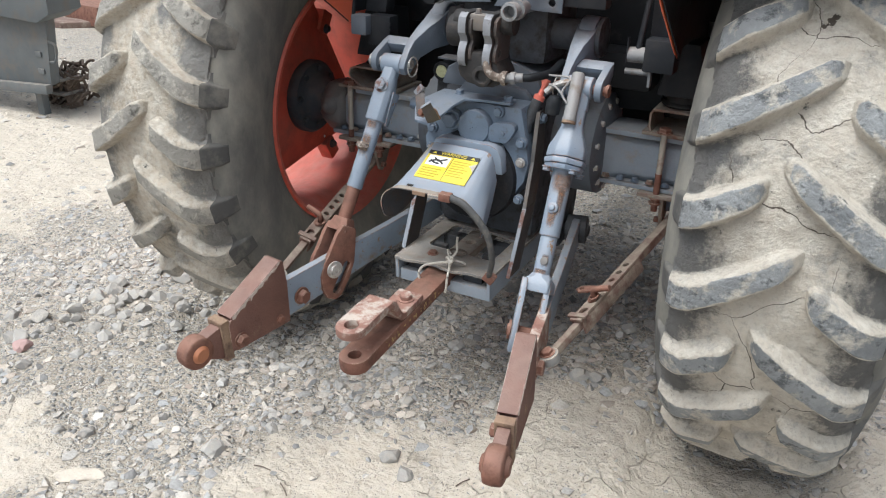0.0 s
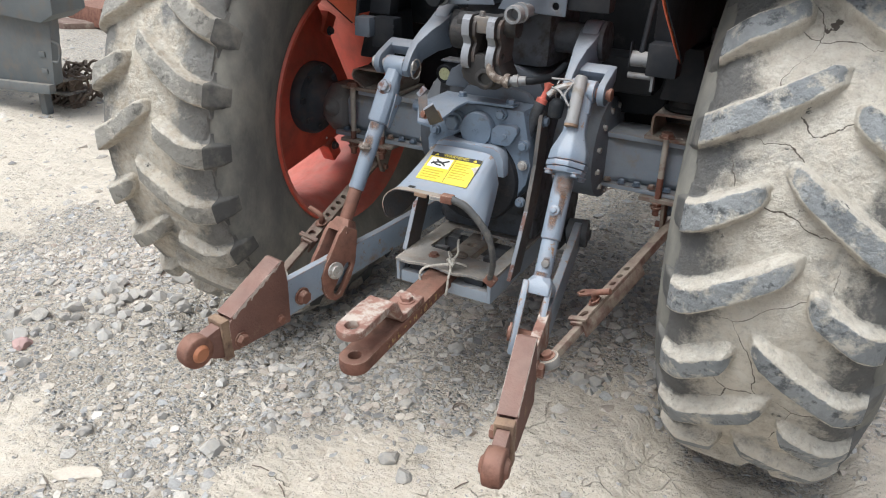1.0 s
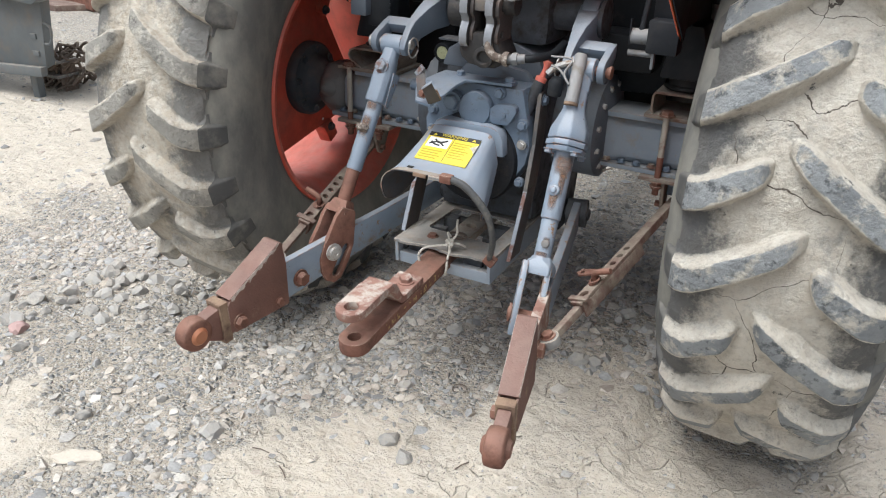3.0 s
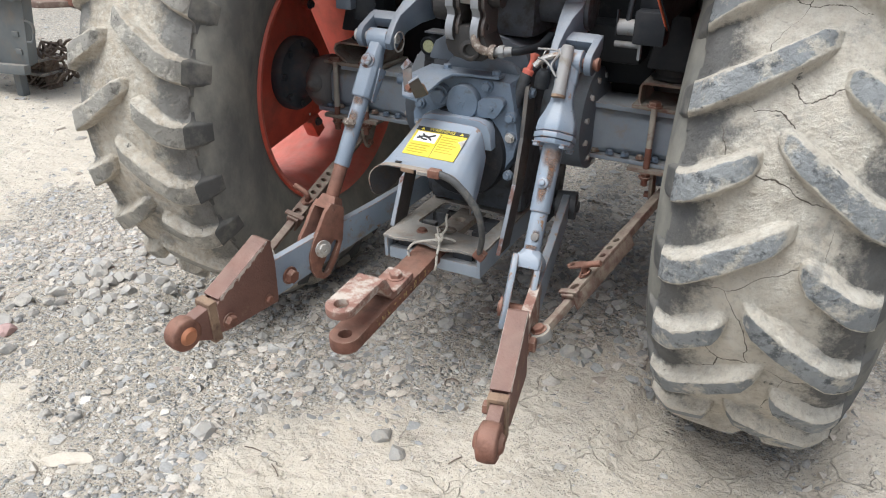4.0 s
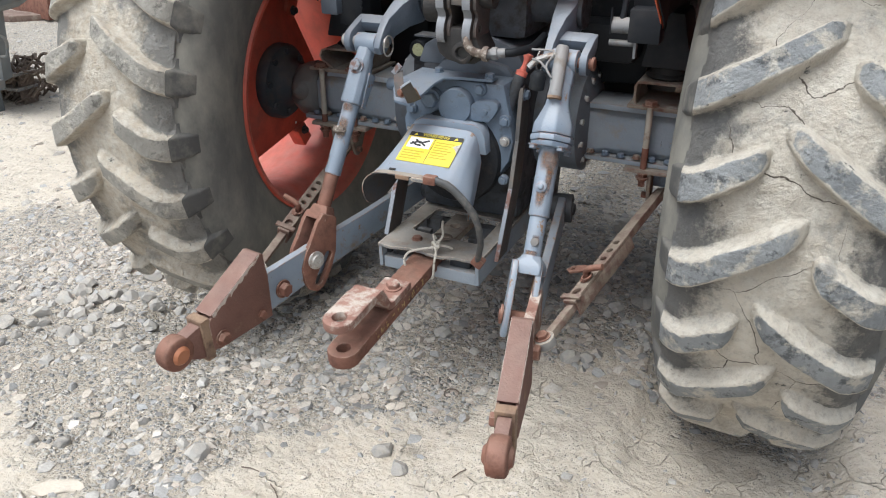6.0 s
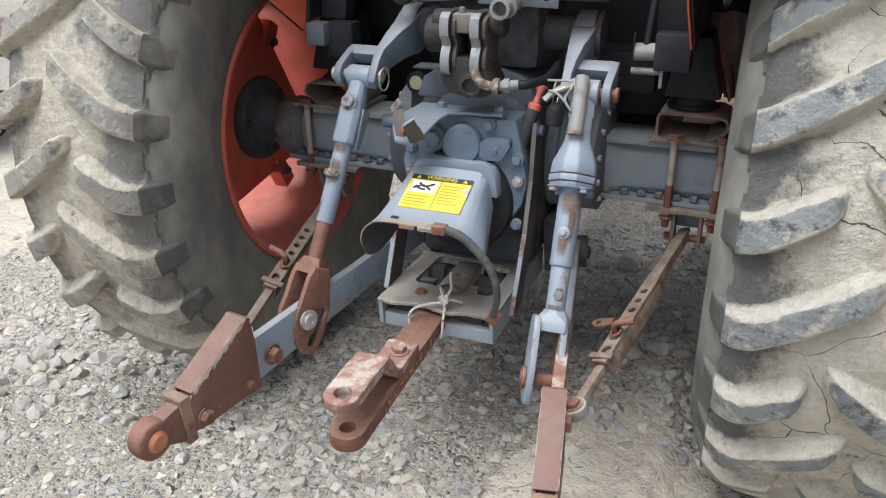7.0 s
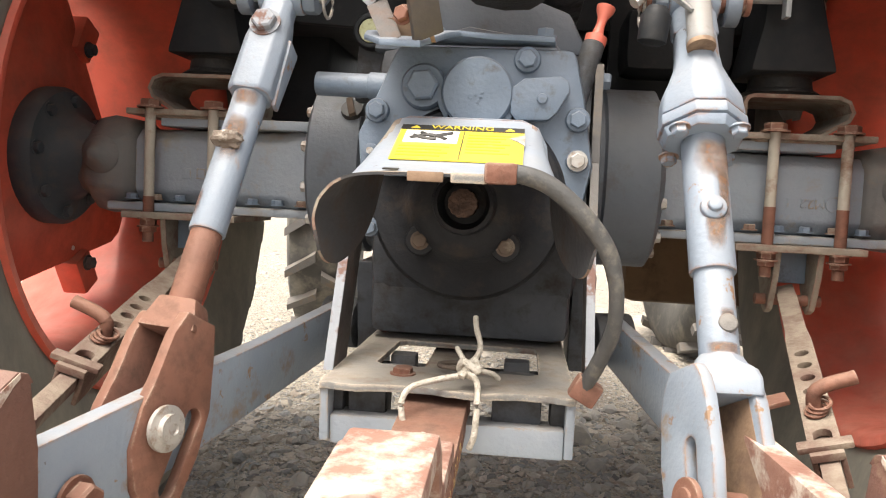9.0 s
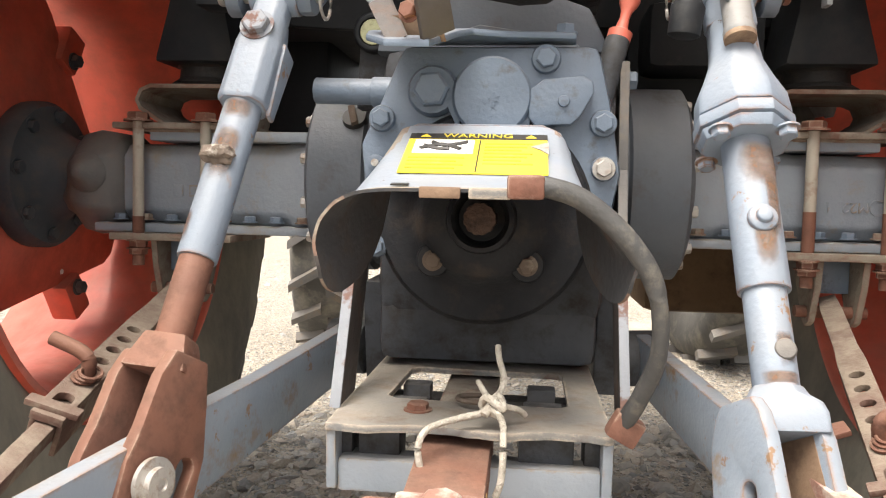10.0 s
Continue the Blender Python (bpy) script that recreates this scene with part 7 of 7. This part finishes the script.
bolt(tp, (0.085, 0.008, 0.875), Z, 0.0115, 0.012, CASE, 0.5)
bolt(tp, (-0.055, 0.012, 0.875), Z, 0.0105, 0.011, CASE, 0.1)
# socket: two folded cheeks that stand on the low end of the plate, a rusty bolt between them
for pts, vec, mt, lab in ((((-0.064, -0.180, 0.876), (-0.036, -0.185, 0.896), (-0.028, -0.150, 0.847), (-0.058, -0.157, 0.833)), (-0.004, 0.004, 0.001), GRIME, "folded dark steel cheek"),
                          (((-0.126, -0.102, 0.884), (-0.108, -0.094, 0.896), (-0.080, -0.140, 0.842), (-0.096, -0.146, 0.832)), (0.003, 0.004, 0.002), GRIME, "folded grey steel cheek"),
                          (((-0.098, -0.118, 0.868), (-0.048, -0.138, 0.868), (-0.040, -0.126, 0.840), (-0.088, -0.112, 0.846)), (0.001, 0.004, 0), STAIN, "rust-stained back")):
    bm = bmesh.new()
    prism(bm, [V(*p) for p in pts], vec)
    part("socket_cheek", bm, mt, tp, lab, 0.001)
bm = bmesh.new()
prism(bm, [V(-0.066, -0.182, 0.875), V(-0.036, -0.188, 0.896), V(-0.035, -0.187, 0.900), V(-0.065, -0.181, 0.880)], (-0.004, 0.007, 0.001))
part("worn_lip", bm, CHIPPED, tp, "bright worn lip", 0.001)
bm = bmesh.new()
box(bm, (-0.118, -0.097, 0.899), (0.014, 0.005, 0.030), Matrix.Rotation(0.7, 3, "Y"))
part("bent_tab", bm, CHIPPED, tp, "bright bent tab", 0.001)
bolt(tp, (-0.072, -0.160, 0.862), V(-0.3, -1, 0.1), 0.009, 0.010, RUST, 0.3)
bm = bmesh.new()
turned(bm, [(0.026, 0.05), (0.027, 0.004), (0.024, 0.0), (0.019, 0.0), (0.018, 0.003), (0.0, 0.003)], (-0.164, 0.112, 0.900), Y, 28)
capo = part("sight_cap", bm, BLACK, T, "black ringed sight glass", 0.001)
bm = bmesh.new()
turned(bm, [(0.0175, 0), (0.0165, -0.002), (0, -0.0022)], (-0.164, 0.114, 0.900), Y, 24)
part("sight_glass", bm, GLASS, capo, "yellowish ribbed glass")
bm = bmesh.new()
prism(bm, [V(-0.185, 0.13, 0.90), V(-0.145, 0.13, 0.90), V(-0.12, 0.13, 0.82), V(-0.19, 0.13, 0.80)], (0, 0.05, 0))
part("cap_neck", bm, CASE_LOW, T, "", 0.008)
bm = bmesh.new()
cyl(bm, (-0.225, 0.06, 0.815), (-0.150, 0.055, 0.813), 0.0165, seg=20)
cyl(bm, (-0.150, 0.055, 0.813), (-0.110, 0.052, 0.812), 0.019, seg=20)
part("pipe_stub", bm, CASE, T, "grey-blue pipe stub", 0.002)
# Tube painted dark to carry the shadow it stands in.
bm = bmesh.new()
cyl(bm, (0.128, 0.03, 0.795), (0.150, 0.052, 0.878), 0.015, seg=18)
dip = part("dipstick", bm, CASE_LOW, T, "red-handled oil dipstick in a grey tube", 0.002)
bm = bmesh.new()
p, q = V(0.150, 0.052, 0.876), V(0.166, 0.066, 0.935)
turned(bm, [(0.0145, 0), (0.015, 0.012), (0.008, 0.016), (0.006, 0.03), (0.007, 0.04), (0.012, 0.050), (0.013, 0.056), (0.0, 0.058)], p, q - p, 20)
part("handle", bm, RED, dip, "red plastic handle")

bm = bmesh.new()
turned(bm, [(0.013, 0), (0.018, 0.003), (0.019, 0.034), (0.015, 0.040), (0.012, 0.046), (0.0, 0.047)], (0.214, -0.018, 0.866), Z + X * 0.12, 24)
part("rubber_cap", bm, BLACK, T, "black rubber cap")

# stay bar beside the case
bm = bmesh.new()
prism(bm, [V(0.154, y, z) for y, z in ((0.040, 0.850), (0.022, 0.72), (-0.012, 0.60), (0.058, 0.60), (0.088, 0.72), (0.090, 0.840), (0.060, 0.856))], (0.009, 0, 0))
stay = part("stay_bar", bm, GRIME, T, "long flat stay bar with grimy flanks and a chipped edge", 0.002)
bm = bmesh.new()
prism(bm, [V(0.154, y, z) for y, z in ((-0.012, 0.60), (-0.098, 0.430), (-0.030, 0.430), (0.058, 0.60))], (0.009, 0, 0))
part("lower_end", bm, GRIME, stay, "", 0.002)
for (ya, za), (yb, zb), mt in (((0.040, 0.850), (0.022, 0.72), HUBCASE), ((0.022, 0.72), (-0.012, 0.60), HUBCASE), ((-0.012, 0.60), (-0.098, 0.430), CHIPPED)):
    bm = bmesh.new()
    prism(bm, [V(0.153, y, z) for y, z in ((ya - 0.003, za), (yb - 0.003, zb), (yb + 0.001, zb), (ya + 0.001, za))], (0.011, 0, 0))
    part("worn_edge", bm, mt, stay, "chipped pale edge", 0.001)
bolt(stay, (0.163, 0.055, 0.830), X, 0.012, 0.012, CASE, 0.2)
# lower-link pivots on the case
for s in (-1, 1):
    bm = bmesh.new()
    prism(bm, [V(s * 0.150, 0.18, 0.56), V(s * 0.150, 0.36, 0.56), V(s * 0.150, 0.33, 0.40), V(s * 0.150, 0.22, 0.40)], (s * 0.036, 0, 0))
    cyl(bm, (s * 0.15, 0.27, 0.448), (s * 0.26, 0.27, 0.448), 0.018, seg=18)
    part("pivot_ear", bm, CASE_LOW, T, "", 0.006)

# engine, front axle and front wheels, far under the body
bm = bmesh.new()
box(bm, (0, 1.75, 0.80), (0.34, 1.30, 0.36))
part("engine", bm, CASE_LOW, T, "dark engine block", 0.03)
bm = bmesh.new()
box(bm, (0, 2.25, 0.56), (1.30, 0.14, 0.13))
part("front_axle", bm, CASE_LOW, T, "dark front axle beam", 0.03)
fl = {}
for s in (-1, 1):
    o = V(s * (0.745 if s < 0 else 0.78), 2.25, 0.54)
    fw = put(new("front_wheel"), T, o)
    fw.rotation_euler = (0, 0, radians(9))
    # Tyre and lugs use darker materials that stand in for shade on them.
    bm = bmesh.new()
    turned(bm, [(0.44, -0.11), (0.455, -0.06), (0.46, 0), (0.455, 0.06), (0.44, 0.11), (0.38, 0.13), (0.28, 0.11), (0.25, 0.09), (0.25, -0.09), (0.28, -0.11), (0.38, -0.13)], o, X, 48, True)
    part("tyre", bm, LUG_END, fw, "muddy front tyre, coloured dark for the shade on it", crease=60)
    # Rim coloured dark so that its red does not show.
    bm = bmesh.new()
    turned(bm, [(0.25, 0.09), (0.24, 0.03), (0.10, 0.0), (0.10, -0.02), (0.24, -0.09), (0.25, -0.09)], o, X, 36, True)
    part("rim", bm, GREASE, fw, "front rim coloured dark to hide it", crease=50)
    for sd3 in (-1, 1):
        lm = fl.get(sd3)
        if not lm:
            b2 = bmesh.new()
            prism(b2, [V(0.01 * sd3, -0.45, 0.06), V(0.125 * sd3, -0.44, -0.02), V(0.125 * sd3, -0.44, -0.05), V(0.01 * sd3, -0.45, 0.025)], (0, -0.035, 0))
            lm = fl[sd3] = finish_mesh("lug", b2, HUBCASE, 0, 40)
        for i in range(18):
            piece("lug", lm, fw, o, Matrix.Rotation(-(i + (0.5 if sd3 > 0 else 0)) * math.tau / 18, 4, "X"))

# ---- things by themselves ----
# rope knotted round the drawbar
rope = tagged(put(new("rope"), None, (0, -0.18, 0.46)), "frayed pale rope knotted round the drawbar and frame", "rope")
for pts, r in (([(-0.043, -0.215, 0.420), (-0.047, -0.215, 0.448), (-0.040, -0.200, 0.462), (-0.015, -0.182, 0.468), (0.008, -0.172, 0.472), (0.018, -0.168, 0.478)], 0.0042),
               ([(0.018, -0.170, 0.478), (0.030, -0.190, 0.470), (0.032, -0.205, 0.450), (0.031, -0.208, 0.420), (0.026, -0.205, 0.402)], 0.0042),
               ([(0.012, -0.178, 0.472), (0.024, -0.165, 0.488), (0.030, -0.180, 0.480), (0.014, -0.172, 0.488), (0.010, -0.165, 0.476), (0.026, -0.176, 0.472)], 0.0052),
               ([(0.022, -0.165, 0.484), (0.030, -0.150, 0.500), (0.024, -0.138, 0.520), (0.022, -0.130, 0.532)], 0.0040),
               ([(0.020, -0.165, 0.480), (0.044, -0.150, 0.472), (0.052, -0.140, 0.464)], 0.0036),
               ([(0.016, -0.165, 0.484), (0.004, -0.150, 0.498), (0.010, -0.145, 0.486)], 0.0036)):
    bm = bmesh.new()
    tube(bm, smooth_path(pts, 7), r * 0.82, 8)
    part("strand", bm, ROPE, rope, crease=80)
bm = bmesh.new()
ringp = [V(0.002 + 0.024 * math.cos(q), -0.085 + 0.016 * math.sin(q), 0.464) for q in np.linspace(0, math.tau, 20)]
tube(bm, ringp, 0.003, 6)
part("wire_loop", bm, WIRE, rope)

# grey steel implement body off to the side
imp = thing("implement_body", (-3.75, 1.6, 0), "grey painted steel implement body with a wire handle", "farm implement")
mz = lambda x, z: V(x, 1.2, z)
bm = bmesh.new()
prism(bm, [mz(-4.9, 0.15), mz(-3.345, 0.215), mz(-3.29, 0.60), mz(-4.9, 0.66)], (-0.05, 0.10, 0))
body = part("body", bm, IMPL, imp, "grey sheet steel side", 0.006)
bm = bmesh.new()
prism(bm, [V(-4.9, 1.12, 0.655), V(-3.26, 1.12, 0.60), V(-3.145, 1.12, 0.655), V(-3.13, 1.12, 0.98), V(-4.9, 1.12, 0.98)], (-0.1, 0.30, 0))
part("hopper", bm, IMPL, imp, "grey hopper with an overhanging lip", 0.006)
bm = bmesh.new()
prism(bm, [V(-4.9, 1.165, 0.065), V(-3.355, 1.165, 0.170), V(-3.345, 1.165, 0.228), V(-4.9, 1.165, 0.125)], (0, 0.045, 0))
part("rail", bm, IMPL, imp, "grey bottom rail", 0.005)
for px, pz in ((-3.40, 0.40), (-3.40, 0.30), (-3.62, 0.185)):
    bm = bmesh.new()
    box(bm, (px, 1.196, pz), (0.05, 0.012, 0.03))
    part("hinge", bm, IMPL, imp, "grey hinge block", 0.002)
bm = bmesh.new()
tube(bm, smooth_path([(-3.33, 1.21, 0.485), (-3.27, 1.21, 0.470), (-3.255, 1.21, 0.44), (-3.272, 1.21, 0.38), (-3.295, 1.21, 0.362), (-3.34, 1.21, 0.362)], 5), 0.008, 8)
part("handle", bm, IMPL, imp, "bent bar handle")
for x in (-4.6, -3.55):
    bm = bmesh.new()
    box(bm, (x, 1.27, 0.10), (0.06, 0.05, 0.22))
    part("foot", bm, IMPL, imp, "", 0.01)
# tangle of wire and straw beside it
tang = thing("wire_tangle", (-3.45, 1.45, 0), "tangled rusty wire heaped round a small slatted stand", "wire")
random.seed(5)
for k in range(26):
    a = random.uniform(0, 6.28)
    c = V(-3.60 + random.uniform(-0.10, 0.08), 1.52 + random.uniform(-0.08, 0.08), (0.06 if k % 2 else 0.185) + random.uniform(-0.02, 0.02))
    bm = bmesh.new()
    rr = random.uniform(0.07, 0.13)
    tube(bm, [c + V(rr * math.cos(a + q) * random.uniform(.9, 1.1), rr * math.sin(a + q), random.uniform(-.025, .025) + 0.05 * math.sin(2 * q + a)) for q in np.linspace(0, random.uniform(3, 6.2), 14)], random.uniform(0.006, 0.012), 5)
    part("coil", bm, WIRE, tang)
for z in (0.105, 0.195):
    bm = bmesh.new()
    box(bm, (-3.66, 1.46, z), (0.32, 0.16, 0.018), Matrix.Rotation(0.02, 3, "Y"))
    part("slat", bm, FRAME, tang, "pale slat", 0.004)
for x in (-3.80, -3.53):
    bm = bmesh.new()
    box(bm, (x, 1.48, 0.10), (0.03, 0.10, 0.20))
    part("slat_leg", bm, WIRE, tang, "", 0.004)


def log(p0, p1, r, name="log", label="weathered reddish log lying on the ground"):
    bm = bmesh.new()
    p0, p1 = Vector(p0), Vector(p1)
    n = 10
    m = basis(p0, p1 - p0)
    h = (p1 - p0).length
    rings = []
    for i in range(n + 1):
        q = r * (1 + 0.12 * noise.noise(V(i * 0.7, r * 30, 1)))
        rings.append([bm.verts.new(m @ V(q * math.cos(k * math.tau / 14), q * math.sin(k * math.tau / 14), h * i / n)) for k in range(14)])
    for a, b in zip(rings, rings[1:]):
        for k in range(14):
            bm.faces.new((a[k], a[(k + 1) % 14], b[(k + 1) % 14], b[k]))
    bm.faces.new(rings[0][::-1])
    bm.faces.new(rings[-1])
    ob = part(name, bm, WOOD, None, "", 0, 50)
    return tagged(ob, label, "log", "logs in the yard")


bm = bmesh.new()
prism(bm, [V(-6.46, 3.70, 0.03), V(-5.63, 3.45, 0.015), V(-5.59, 3.45, 0.21), V(-6.42, 3.70, 0.175)], (0.14, 0.42, 0))
tagged(part("steel_beam", bm, RUST, None, "", 0.012), "dull red-brown steel box beam lying on the ground", "beam")
bm = bmesh.new()
prism(bm, [V(-6.9, 3.30, -0.01), V(-5.95, 3.30, -0.01), V(-5.95, 3.30, 0.055), V(-6.9, 3.30, 0.055)], (0.25, 0.26, 0))
tagged(part("plank", bm, WOOD, None, "", 0.006), "weathered brown plank lying on the ground", "plank")
log((-7.5, 5.6, 0.10), (-4.0, 5.2, 0.10), 0.10)
bm = bmesh.new()
box(bm, (-6.6, 5.0, 0.55), (3.6, 0.24, 0.22), Matrix.Rotation(0.05, 3, "Z"))
for x in (-8.0, -5.2):
    box(bm, (x, 5.0, 0.22), (0.24, 0.3, 0.45))
tagged(part("steel_beam", bm, RUST, None, "", 0.01), "rusty brown steel beam on blocks", "beam")
def clod(x, y, sx, sy, h, turn):
    """A flat cake of dried mud."""
    bm = bmesh.new()
    bmesh.ops.create_icosphere(bm, subdivisions=3, radius=1.0)
    for v in bm.verts:
        k = 1 + 0.25 * noise.noise(v.co * 1.6 + V(x * 9, y * 9, 0))
        z = max(-0.6, min(0.55, v.co.z)) + 0.08 * noise.noise(v.co * 5 + V(y * 7, 0, 0))
        v.co = Matrix.Rotation(turn, 3, "Z") @ V(v.co.x * k * sx, v.co.y * k * sy, z * h) + V(x, y, ground_z(x, y) + h * 0.2)
    ob = part("clod", bm, CLOD, None, "", 0, 30)
    return tagged(ob, "flat tan clod of dried mud on the dirt", "clod")


CLOD = mat("dried_mud_clod", (0.50, 0.44, 0.36), (0.60, 0.53, 0.44), 14, (0.42, 0.37, 0.31), 0.42, 30, 0.95, 0, 0.5, 90, 0.1)
for x, y, sx, sy, h, turn in ((-0.656, -0.873, 0.065, 0.024, 0.009, 0.55),):
    clod(x, y, sx, sy, h, turn)
bm = bmesh.new()
tube(bm, [V(0.053 + 0.021 * math.cos(q), -0.137 + 0.019 * math.sin(q), ground_z(0.053, -0.137) + 0.006 + 0.003 * math.sin(q)) for q in np.linspace(0.3, 6.1, 22)], 0.0022, 6)
tagged(part("wire_ring", bm, WIRE, None, "", 0, 60), "small rusty wire ring lying on the dirt", "wire")
for x, y, w, turn in ((-0.28, -0.62, 0.05, 0.1), (-0.18, -0.66, 0.05, -0.6), (0.20, -0.42, 0.045, 1.1), (0.12, -0.70, 0.04, 0.5)):
    bm = bmesh.new()
    d = V(math.cos(turn), math.sin(turn), 0) * w / 2
    c = V(x, y, ground_z(x, y) + 0.004)
    tube(bm, [c - d, c + V(0, 0.002, 0.002), c + d], 0.0016, 5)
    tagged(part("twig", bm, WIRE, None, "", 0, 60), "short dark twig lying on the dirt", "twig")
